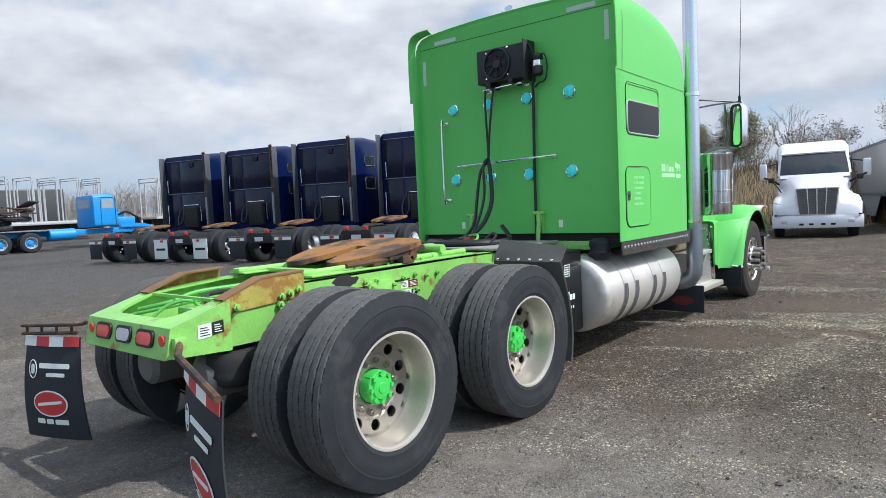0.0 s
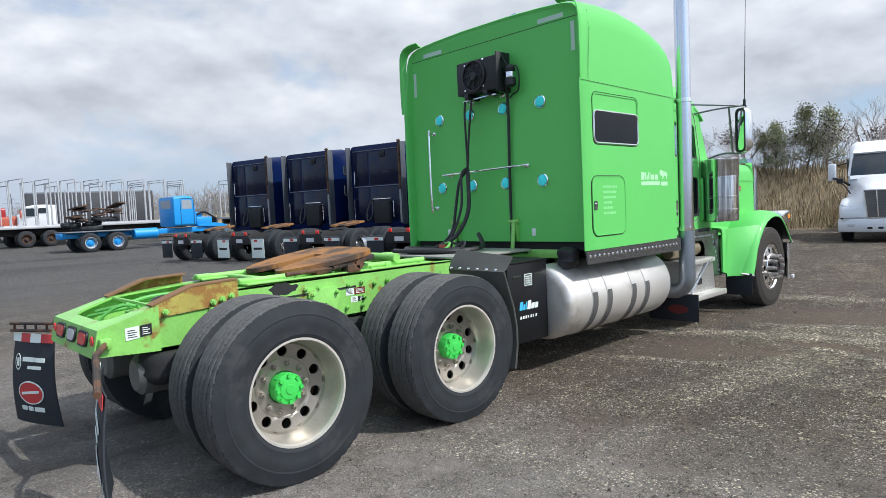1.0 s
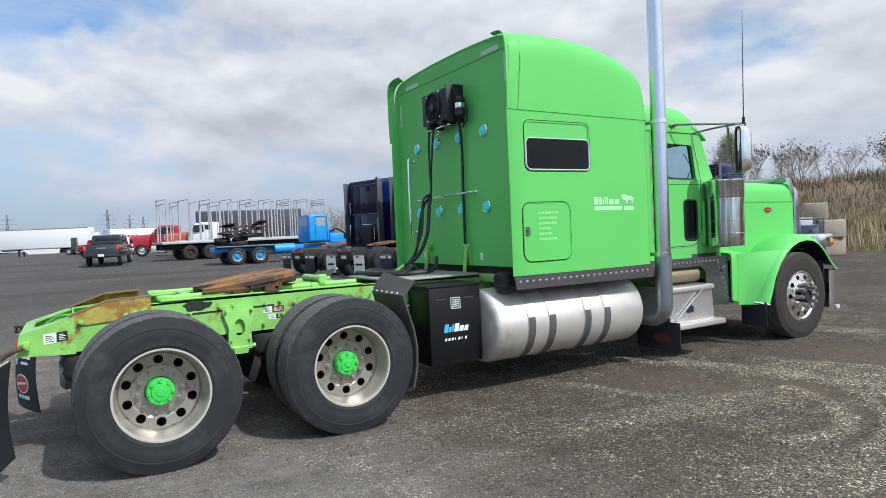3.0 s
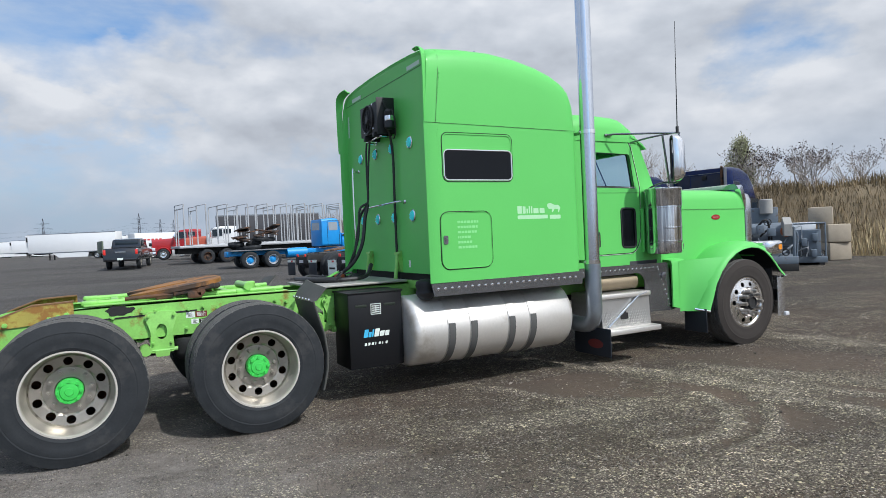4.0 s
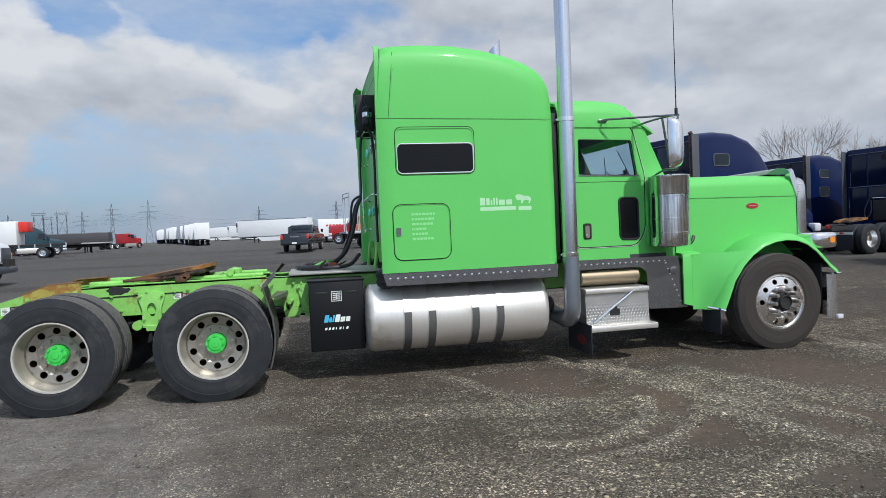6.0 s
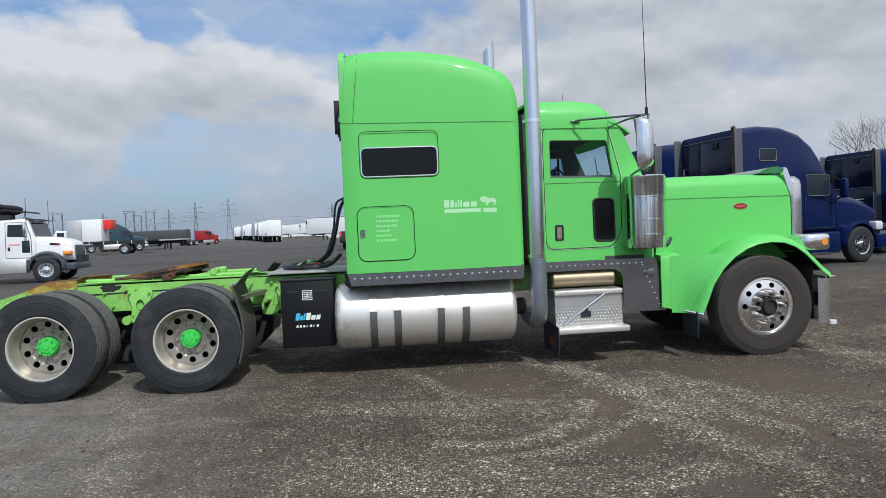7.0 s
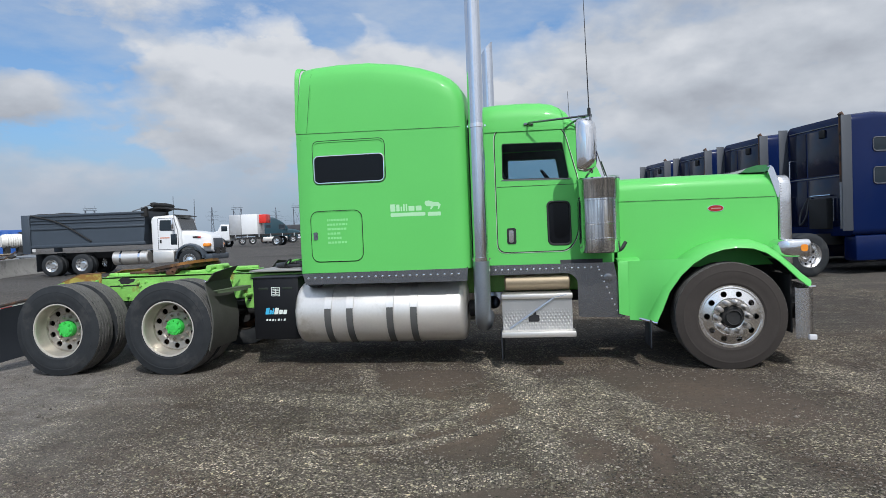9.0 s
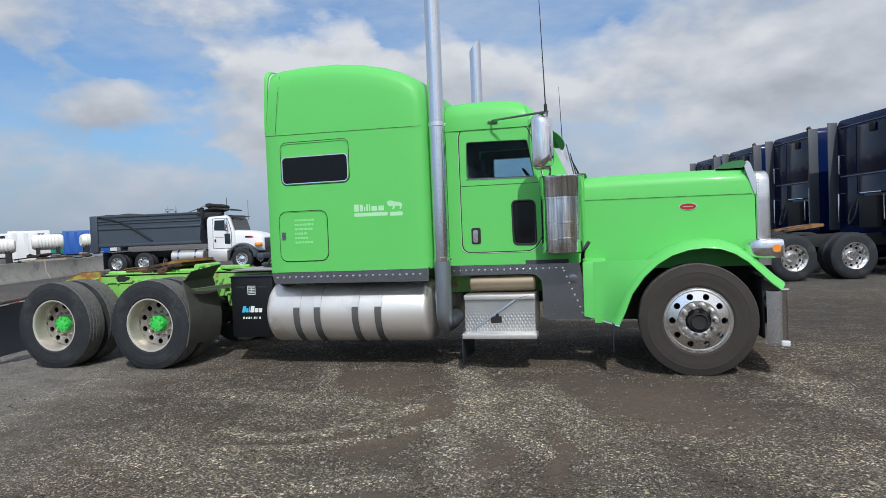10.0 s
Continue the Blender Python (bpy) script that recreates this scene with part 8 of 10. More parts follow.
        tube(bm, [(1.06, y0 - 0.13, 1.1), (1.06, y0 - 0.13, 2.2)], 0.065, 12)
        ex = part("exhaust_pipe", bm, STAINLESS, body, "upright exhaust pipe, rusty above")
        bm = bmesh.new()
        tube(bm, [(1.06, y0 - 0.13, 2.2), (1.06, y0 - 0.13, h - 0.02), (1.06, y0 - 0.17, h + 0.03)], 0.062, 12)
        part("exhaust_tip", bm, RUSTDARK, ex)
    return t


TALL_ROOF = [(1.75, 3.80), (2.4, 3.86), (3.1, 3.83), (3.75, 3.66), (4.25, 3.36), (4.65, 2.95)]
NOSE = [(5.2, 1.02, 1.98), (5.9, 0.98, 1.90), (6.5, 0.92, 1.76), (6.9, 0.84, 1.60)]
blue_a = tractor("highway_truck", "dark navy sleeper tractor, rear fairings upright, parked in a row", NAVY, TALL_ROOF, NOSE, "navy tractors parked in rows")
blue_a.matrix_basis = pose(-9.35, 10.80, 0, 0, 0, 13)
for x, y in ((-12.70, 10.12), (-19.05, 8.75), (-12.2, 21.1), (-16.0, 20.3), (-19.8, 19.5)):
    copy_thing(blue_a, pose(x, y, 0, 0, 0, 13))
blue_b = tractor("highway_truck", "dark navy sleeper tractor with white mud flaps, parked in a row", NAVY, TALL_ROOF, NOSE, "navy tractors parked in rows", flaps=DECAL)
blue_b.matrix_basis = pose(-15.92, 9.44, 0, 0, 0, 13)

LAMPGREY = mat("grey_headlamp", (0.40, 0.40, 0.41), 0.2, 0.3, var=0.25, scale=9, coat=0.4)


def aero_truck():
    """White tractor with a drooping nose, one-piece windscreen and tapered grille; faces +y, bumper at y = 7.1."""
    t = thing("highway_truck", "white aerodynamic tractor facing the yard, dark grille", "truck")
    for y in (-0.66, 0.66):
        axle_wheels(t, y)
    axle_wheels(t, 6.05, False, half=1.12)
    for s in (1, -1):
        part("frame_rail", boxes((s * 0.36, s * 0.44, -1.5, 6.6, 0.62, 0.9)), DARK, t)
    bm = bmesh.new()
    W = 1.08
    loft(bm, [shell_loop(y, w, 0.75, z, r) for y, w, z, r in ((1.9, W - 0.05, 2.80, 0.15), (1.98, W, 2.92, 0.2), (2.7, W, 3.04, 0.25), (3.3, W - 0.02, 3.02, 0.28), (3.72, W - 0.05, 2.88, 0.28), (3.98, W - 0.08, 2.70, 0.2), (4.12, W - 0.07, 2.50, 0.16), (4.66, W - 0.06, 1.95, 0.12))], cap0=True, cap1=True)
    cab = part("cab", bm, WHITE, t, "white cab with a smooth rounded roof", smooth=65)
    xs = [-0.96 + 0.16 * k for k in range(13)]
    bm = bmesh.new()
    rows = [[(x * k, y0 - 0.17 * x * x, z0) for x in xs] for k, y0, z0 in ((1.0, 4.98, 1.90), (0.985, 4.80, 2.12), (0.965, 4.58, 2.36), (0.935, 4.33, 2.58))]
    loft(bm, rows, closed=False)
    part("windscreen", bm, WSGLASS, cab, "wide dark windscreen")
    bm = bmesh.new()
    loft(bm, [[(x * 0.95, 4.33 - 0.17 * x * x, 2.575) for x in xs], [(x * 0.96, 4.36 - 0.17 * x * x, 2.62) for x in xs], [(x * 0.92, 4.05 - 0.1 * x * x, 2.76) for x in xs]], closed=False)
    loft(bm, [[(x * 1.01, 4.99 - 0.17 * x * x, 1.91) for x in xs], [(x * 1.0, 5.10 - 0.17 * x * x, 1.80) for x in xs]], closed=False)
    part("screen_surround", bm, WHITE, cab)
    for s in (1, -1):
        bm = bmesh.new()
        loft(bm, [[(s * 0.95, 4.83, 1.9), (s * 1.035, 4.70, 1.9), (s * 1.035, 4.55, 1.9)], [(s * 0.895, 4.19, 2.6), (s * 0.995, 4.08, 2.6), (s * 0.995, 3.95, 2.6)]], closed=False)
        part("pillar", bm, WHITE, cab)
        part("door_window", boxes((s * 1.03, s * 1.065, 3.45, 4.35, 1.85, 2.45), bev=0.02), WSGLASS, cab)
        mr = part("mirror", boxes((s * 1.45 - 0.11, s * 1.45 + 0.11, 4.55, 4.68, 1.78, 2.32), bev=0.05), WHITE, t)
        part("mirror_arm", tube(bmesh.new(), [(s * 0.98, 4.75, 1.62), (s * 1.2, 4.85, 1.78), (s * 1.42, 4.66, 1.86)], 0.035, 6), DARK, mr)
        part("mirror_arm", tube(bmesh.new(), [(s * 1.03, 4.5, 2.32), (s * 1.42, 4.62, 2.24)], 0.018, 6), DARK, mr)
        hm = part("hood_mirror", boxes((s * 1.20 - 0.09, s * 1.20 + 0.09, 5.25, 5.33, 1.68, 1.84), bev=0.03), DARK, t)
        part("mirror_arm", tube(bmesh.new(), [(s * 0.92, 5.55, 1.36), (s * 1.08, 5.42, 1.62), (s * 1.18, 5.30, 1.70)], 0.02, 6), DARK, hm)
    bm = bmesh.new()
    loops = []
    for y, wb, zf, wm, zm, wt, zt in ((4.75, 1.02, 1.50, 0.95, 1.78, 0.80, 1.92), (5.30, 1.04, 1.30, 0.88, 1.60, 0.72, 1.84), (5.75, 1.10, 1.27, 0.84, 1.46, 0.66, 1.76), (6.25, 1.14, 1.24, 0.74, 1.37, 0.60, 1.68), (6.65, 1.14, 1.14, 0.66, 1.27, 0.56, 1.60), (6.90, 1.10, 1.00, 0.60, 1.16, 0.53, 1.52), (7.02, 1.02, 0.90, 0.56, 1.02, 0.49, 1.42)):
        half = [(wb, 0.62), (wb + 0.01, zf - 0.14), (wb - 0.05, zf - 0.03), (wb - 0.16, zf), (wm, zm - 0.05), (wt + 0.03, zt - 0.12), (wt - 0.05, zt - 0.03), (wt * 0.5, zt)]
        loops.append([(x, y, z) for x, z in half] + [(-x, y, z) for x, z in reversed(half)])
    loft(bm, loops, cap0=True, cap1=True)
    hd = part("hood", bm, WHITE, t, "white drooping hood and fenders in one moulding", smooth=75)
    gr = [(-0.53, 1.44), (-0.44, 0.70), (0.44, 0.70), (0.53, 1.44)]
    bm = bmesh.new()
    plate(bm, gr, "y", 7.0, 7.05)
    gl = part("grille", bm, mat("grey_grille_mesh", (0.15, 0.14, 0.135), 0.6, var=0.2, fine=0.3, fscale=90), hd, "tall dark grille split by bright bars")
    bm = bmesh.new()
    sheet(bm, [(x * 1.06, 1.07 + (z - 1.07) * 1.06) for x, z in gr], [gr], lambda u, v, d: (u, 7.075 - d, v), 0.06)
    part("grille_frame", bm, CHROME, gl)
    for x in (-0.25, 0.0, 0.25):
        bm = bmesh.new()
        plate(bm, [(x * 0.83 - 0.014, 0.71), (x * 0.83 + 0.014, 0.71), (x + 0.014, 1.44), (x - 0.014, 1.44)], "y", 7.05, 7.075)
        part("grille_bar", bm, CHROME, gl)
    for k in range(16):
        part("grille_slat", boxes((-0.44, 0.44, 7.05, 7.056, 0.73 + 0.044 * k, 0.736 + 0.044 * k)), GREYFAIR, gl)
    for s in (1, -1):
        bm = bmesh.new()
        loft(bm, [[(s * 0.62, 7.00, 0.80), (s * 0.62, 6.98, 0.94)], [(s * 0.85, 6.98, 0.80), (s * 0.85, 6.93, 1.0)], [(s * 1.05, 6.88, 0.82), (s * 1.06, 6.80, 1.05)], [(s * 1.13, 6.70, 0.86), (s * 1.13, 6.62, 1.07)]], closed=False)
        part("headlight", bm, LAMPGREY, hd, "clear swept headlight")
        bm = boxes((s * 1.11, s * 1.14, 6.50, 6.68, 0.88, 0.98), bev=0.01)
        part("side_marker", bm, AMBER, hd)
        bm = bmesh.new()
        plate(bm, [(6.05 + 0.6 * math.cos(a), max(0.45, 0.55 + 0.56 * math.sin(a))) for a in [radians(20 * k) for k in range(10)]], "x", s * 1.10, s * 1.152)
        part("arch", bm, DARK, hd)
    bm = bmesh.new()
    loops = []
    for x in (-1.16, -1.12, -0.9, -0.45, 0.0, 0.45, 0.9, 1.12, 1.16):
        y = 7.14 - 0.22 * (abs(x) / 1.16) ** 3
        loops.append([(x, y - 0.03, 0.30), (x, y, 0.34), (x, y, 0.60), (x, y - 0.03, 0.66), (x, y - 0.4, 0.66), (x, y - 0.4, 0.30)])
    loft(bm, loops, cap0=True, cap1=True)
    bp = part("bumper", bm, WHITE, t, "white curved bumper")
    for x in (-0.40, -0.15, 0.15, 0.40):
        part("bumper_slot", boxes((x - 0.06, x + 0.06, 7.11, 7.146, 0.38, 0.44), bev=0.01), DARK, bp)
    for s in (1, -1):
        part("fog_lamp", boxes((s * 0.84 - 0.09, s * 0.84 + 0.09, 7.02, 7.075, 0.44, 0.55), bev=0.03), CLEAR, bp)
    part("bumper_seam", boxes((-1.10, 1.10, 6.85, 7.02, 0.66, 0.70)), DARK, bp)
    return t


white = aero_truck()
white.matrix_basis = pose(-1.27, 25.87, 0, 0, 0, 191)

red = tractor("highway_truck", "red tractor with chrome bumper parked by the log trailer", RED, [(2.6, 2.75), (3.3, 2.8), (4.0, 2.78), (4.5, 2.7)], [(5.1, 0.85, 2.0), (6.0, 0.80, 1.95), (6.9, 0.74, 1.88)], "", tail=False, wall=False)
red.matrix_basis = pose(-58.2, 11.2, ground_height(-57.5, 0), 0, 0, 172)
orange = tractor("highway_truck", "faded orange tractor with a white cab", ORANGE, [(2.6, 2.75), (3.3, 2.8), (4.0, 2.78), (4.5, 2.7)], [(5.1, 0.85, 2.0), (6.0, 0.80, 1.95), (6.9, 0.74, 1.88)], "", tail=False, wall=False)
orange.matrix_basis = pose(-52.6, 13.5, ground_height(-53, 0), 0, 0, 172)
for ob in orange.children:
    if ob.name.startswith("cab"):
        ob.data.materials[0] = CREAM


def old_blue_truck():
    t = thing("old_truck", "old sky-blue truck with bare chassis and no bonnet", "truck")
    for y in (-0.68, 0.68):
        axle_wheels(t, y, rim="blue_rim_deep", hub=BLUE)
    axle_wheels(t, 6.4, False, rim="dirty_rim")
    for s in (1, -1):
        part("frame_rail", boxes((s * 0.38, s * 0.46, -1.9, 7.4, 0.78, 1.06), bev=0.01), BLUE, t)
    part("cross_member", boxes((-0.4, 0.4, -1.9, -1.7, 0.75, 1.05), bev=0.02), BLUE, t)
    part("rear_deck", boxes((-1.0, 1.0, -1.8, 1.9, 1.08, 1.14), bev=0.01), STEELGREY, t)
    bm = bmesh.new()
    cyl(bm, "y", (0.85, 0, 0.85), 0.30, 1.6, 2.9, 24, 0.03)
    part("fuel_tank", bm, BLUE, t, "blue round fuel tank")
    bm = bmesh.new()
    W = 1.05
    loft(bm, [shell_loop(y, w, 1.15, z, 0.16) for y, w, z in ((3.85, W - 0.08, 2.76), (3.9, W, 2.88), (4.5, W, 2.94), (4.95, W, 2.90), (5.08, W - 0.03, 2.74), (5.18, W - 0.06, 2.1), (5.20, W - 0.08, 1.95))], cap0=True, cap1=True)
    cab = part("cab", bm, BLUE, t, "rounded sky-blue cab")
    for s in (1, -1):
        bm = bmesh.new()
        sheet(bm, rrect(4.35, 4.95, 2.15, 2.68, 0.06), [], lambda u, v, d: (s * (W + 0.01 - d), u, v), 0.03)
        part("door_window", bm, PALEPANE, cab, "pale see-through door window")
        bm = bmesh.new()
        tube(bm, [(s * (W + 0.008), u, v) for u, v in rrect(4.27, 5.06, 1.2, 2.76, 0.06)], 0.012, 4, closed=True)
        part("door_seal", bm, DARK, cab)
    bm = bmesh.new()
    sheet(bm, rrect(-0.7, 0.7, 2.2, 2.68, 0.08), [], lambda u, v, d: (u, 3.87 - d, v), 0.03)
    part("rear_window", bm, PALEPANE, cab, "pale rear window")
    bm = boxes((-0.35, 0.35, 5.5, 6.5, 1.1, 1.65), (-0.22, 0.22, 5.55, 5.95, 1.6, 1.95), bev=0.06)
    part("engine", bm, BLUE, t)
    part("engine_pipe", tube(bmesh.new(), smooth_path([(0.2, 5.6, 1.8), (0.35, 6.0, 1.95), (0.3, 6.5, 1.7), (0.1, 6.9, 1.5)], 5), 0.06, 8), DARK, t)
    for s in (1, -1):
        bm = bmesh.new()
        plate(bm, [(5.5, 1.10), (7.3, 1.02), (7.3, 1.12), (6.8, 1.25), (6.0, 1.30), (5.5, 1.2)], "x", s * 0.55, s * 0.60)
        part("wing_panel", bm, BLUE, t)
    part("radiator", boxes((-0.42, 0.42, 6.7, 6.82, 0.95, 1.6), bev=0.02), DARK, t)
    return t


blue_truck = old_blue_truck()
blue_truck.matrix_basis = pose(-34.2, 8.7, 0.05, 0, 0, 2)


def scrap_heap():
    rnd = random.Random(9)
    h = thing("scrap_heap", "heap of rusty coupling plates and old tyres on the blue truck", "scrap")
    for k in range(7):
        x, y = rnd.uniform(-0.4, 0.4), rnd.uniform(-1.3, 1.5)
        bm = bmesh.new()
        lathe(bm, [(0.28, 0.0), (0.46, 0.02), (0.50, 0.12), (0.46, 0.22), (0.28, 0.24)], "z", seg=20)
        part("tyre", bm, TYRE, h, "", pose(x, y, 0.0 + 0.24 * (k % 3), rnd.uniform(-5, 5), rnd.uniform(-5, 5), 0))
    for k in range(14):
        a = rnd.uniform(0.25, 0.6)
        b = rnd.uniform(0.5, 1.3)
        bm = bmesh.new()
        plate(bm, rpoly([(-a, -b / 2), (a, -b / 2 * 0.8), (a * 0.8, b / 2), (-a * 0.7, b / 2 * 0.9)], 0.08, 2), "z", 0, 0.07)
        part("plate", bm, RUSTDARK, h, "", pose(rnd.uniform(-0.5, 0.5), rnd.uniform(-1.0, 1.2), 0.52 + 0.075 * k * 0.8, rnd.uniform(-14, 14), rnd.uniform(-14, 14), rnd.uniform(0, 180)))
    return h


heap = scrap_heap()
heap.matrix_basis = pose(-34.2, 8.5, 1.21)


def log_trailer(label):
    t = thing("log_trailer", label, "trailer", "log trailers")
    part("deck", boxes((-1.2, 1.2, -6.5, 6.5, 1.15, 1.32), bev=0.02), STAKE, t)
    for s in (1, -1):
        part("beam", boxes((s * 0.5 - 0.08, s * 0.5 + 0.08, -6.4, 6.4, 0.75, 1.15)), DARK, t)
    for y in (-4.6, -3.2):
        axle_wheels(t, y, rim="rusty_rim_deep")
    for s in (1, -1):
        part("landing_leg", boxes((s * 0.65, s * 0.8, 3.9, 4.05, 0, 1.15)), DARK, t)
    for k in range(9):
        y = -6.1 + 12.2 * k / 8
        bm = bmesh.new()
        tube(bm, [(-1.12, y, 1.3), (-1.12, y, 4.25), (1.12, y, 4.25), (1.12, y, 1.3)], 0.05, 6)
        if k % 2 == 0:
            tube(bm, [(-1.12, y, 3.95), (1.12, y, 3.95)], 0.035, 6)
        for x in (-0.5, 0.55):
            if (k + (x > 0)) % 3 == 0:
                tube(bm, [(x, y, 1.3), (x, y, 3.9 - 0.3 * (k % 2))], 0.04, 6)
        part("stake_hoop", bm, STAKE, t, "pale steel stake hoop")
    return t


lt = log_trailer("flat log trailer with pale steel stake hoops")
lt.matrix_basis = pose(-43.7, 11.2, 0.3, 0, 0, 9)
copy_thing(lt, pose(-47.7, 12.6, 0.38, 0, 0, 8))
copy_thing(lt, pose(-46.0, 27.5, 0.35, 0, 0, 10))


def van_trailer(label, paint, length=16.1, height=4.05, group="", reefer=True, x=0):
    t = thing("van_trailer", label, "trailer", group)
    h = length / 2
    part("body", boxes((-1.29, 1.29, -h, h, 1.12, height), bev=0.03), paint, t)
    bm = bmesh.new()
    for s in (1, -1):
        box(bm, s * 1.29, s * 1.30, -h, h, 1.08, 1.2)
        box(bm, s * 1.28, s * 1.30, -h, h, height - 0.1, height + 0.005)
    part("side_rail", bm, STEELGREY, t)
    for y in (-h + 1.6, -h + 2.9):
        axle_wheels(t, y)
    for s in (1, -1):
        part("landing_leg", boxes((s * 0.75 - 0.07, s * 0.75 + 0.07, h - 2.9, h - 2.75, 0, 1.1)), DARK, t)
        bm = bmesh.new()
        plate(bm, [(-h + 4.0, 1.1), (h - 3.4, 1.1), (h - 4.4, 0.35), (-h + 4.2, 0.35)], "x", s * 1.24, s * 1.26)
        part("side_skirt", bm, paint, t)
    part("underframe", boxes((-0.6, 0.6, -h + 0.4, h - 0.4, 0.9, 1.12)), DARK, t)
    if reefer:
        part("cooling_unit", boxes((-1.0, 1.0, h, h + 0.45, 2.0, height - 0.15), bev=0.06), CREAM, t, "white cooling unit with a dark grille")
        for s in (1, -1):
            part("unit_grille", boxes((s * 1.0, s * 1.01, h + 0.08, h + 0.38, 2.9, height - 0.4)), DARK, t)
    return t


reefer = van_trailer("long white refrigerated trailer standing on its legs", CREAM, 12.8)
reefer.matrix_basis = pose(-108.0, -3.4, ground_height(-108, 0) + 0.05, 0, 0, 338) @ Matrix.Rotation(math.pi, 4, "Z")
van = van_trailer("white box trailer in a far row", CREAM, 14.6, 4.0, "far row of trailers")
van.matrix_basis = pose(-118.0, -17.0, ground_height(-118, 0), 0, 0, 98)
for k in range(9):
    x, y = -128 - 11 * k, -19.5 - 3.2 * k
    copy_thing(van, pose(x, y, ground_height(x, y), 0, 0, 98 + 3 * (k % 3)))
for k in range(5):
    x, y = -150 - 16 * k, -2 - 8.5 * k
    copy_thing(van, pose(x, y, ground_height(x, y), 0, 0, 165 + 4 * (k % 2)))
slat = van_trailer("dark slatted bulk trailer behind the log trailers", GREYBOX, 9.5, 3.9, reefer=False)
slat.matrix_basis = pose(-56.5, 14.5, 0.45, 0, 0, -8)
grain = van_trailer("grey bulk trailer beside the white tractor", mat("grey_trailer_sheet", (0.36, 0.36, 0.36), 0.5, var=0.08), 13.0, 2.95, reefer=False)
grain.matrix_basis = pose(1.62, 27.6, 0, 0, 0, 194)


def pickup():
    t = thing("pickup", "black four-door pickup seen from behind", "car")
    for y in (-1.9, 1.9):
        axle_wheels(t, y, False, half=1.02, r=0.42, rim="dirty_rim")
    bm = bmesh.new()
    loft(bm, [shell_loop(y, 1.02, 0.55, z, 0.12) for y, z in ((-3.0, 1.28), (-2.95, 1.36), (0.0, 1.36), (1.2, 1.36), (2.7, 1.28), (2.95, 1.1))], cap0=True, cap1=True)
    body = part("body", bm, PICKUP, t)
    bm = bmesh.new()
    loft(bm, [shell_loop(y, w, 1.3, z, 0.12) for y, w, z in ((-0.95, 0.92, 1.45), (-0.75, 0.88, 1.95), (0.0, 0.86, 2.02), (0.8, 0.86, 1.98), (1.5, 0.92, 1.45))], cap0=True, cap1=True)
    cab = part("cab", bm, PICKUP, t)
    part("rear_window", boxes((-0.7, 0.7, -0.90, -0.83, 1.52, 1.86), bev=0.02), WSGLASS, cab)
    for s in (1, -1):
        part("door_window", boxes((s * 0.86, s * 0.915, -0.55, 1.1, 1.48, 1.86), bev=0.02), WSGLASS, cab)
        part("tail_lamp", boxes((s * 0.86, s * 1.02, -3.02, -2.94, 0.95, 1.28), bev=0.02), REDLENS, body)
        part("mirror", boxes((s * 1.1, s * 1.28, 1.0, 1.15, 1.4, 1.65), bev=0.04), PICKUP, cab)
    part("tailgate_bars", boxes((-0.3, 0.3, -3.02, -2.995, 1.08, 1.16)), STEELGREY, body)
    part("bumper", boxes((-0.98, 0.98, -3.16, -3.0, 0.52, 0.72), bev=0.03), PICKUP, t)
    part("plate", boxes((-0.17, 0.17, -3.175, -3.16, 0.60, 0.74)), DECAL, t)
    return t


pk = pickup()
pk.matrix_basis = pose(-42.5, 1.85, ground_height(-42, 0), 0, 0, 78)
redcar = pickup()
redcar.matrix_basis = pose(-84, 2.6, 0.45, 0, 0, 62)
for ob in redcar.children_recursive:
    if ob.name.startswith(("body", "cab")):
        ob.data = ob.data.copy()
        ob.data.materials[0] = RED
tagged(redcar, "red pickup parked by the far trailers", "car")


def box_truck(label, cabmat, boxmat, length=7.0):
    t = thing("box_truck", label, "truck")
    axle_wheels(t, 0.0)
    axle_wheels(t, 5.2, False)
    part("frame_rail", boxes((-0.45, 0.45, -2.2, 6.0, 0.7, 0.95)), DARK, t)
    part("cargo_box", boxes((-1.22, 1.22, -2.4, length - 2.6, 1.0, 3.7), bev=0.04), boxmat, t)
    bm = bmesh.new()
    loft(bm, [shell_loop(y, w, 0.7, z, 0.15) for y, w, z in ((4.3, 1.05, 2.6), (5.4, 1.05, 2.6), (5.9, 1.02, 1.9), (6.6, 0.98, 1.6), (6.9, 0.9, 1.2))], cap0=True, cap1=True)
    cb = part("cab", bm, cabmat, t)
    for s in (1, -1):
        part("door_window", boxes((s * 1.03, s * 1.065, 4.7, 5.5, 1.75, 2.35), bev=0.02), WSGLASS, cb)
    return t


rent = box_truck("white rental box truck with red bars", CREAM, CREAM)
bm = bmesh.new()
for k in range(5):
    box(bm, 1.222, 1.23, -1.2 + 0.55 * k, -0.8 + 0.55 * k, 2.55 + 0.05 * (k % 2), 2.85)
part("lettering", bm, REDPAINT, rent)
rent.matrix_basis = pose(-75.5, 5.0, 0.45, 0, 0, 18) @ Matrix.Scale(0.8, 4)


def low_trailer():
    t = thing("flat_trailer", "low dark flat trailer with an upright olive headboard", "trailer")
    part("deck", boxes((-1.2, 1.2, -3.4, 3.4, 0.85, 1.1), bev=0.02), DARK, t)
    part("headboard", boxes((-1.2, 1.2, -3.55, -3.40, 0.85, 2.2), bev=0.03), mat("olive_sheet", (0.10, 0.13, 0.09), 0.6, var=0.2), t, "olive headboard")
    for y in (1.2, 2.4):
        axle_wheels(t, y, r=0.42)
    for s in (1, -1):
        part("landing_leg", boxes((s * 0.6, s * 0.72, -2.6, -2.45, 0, 0.86)), DARK, t)
    return t


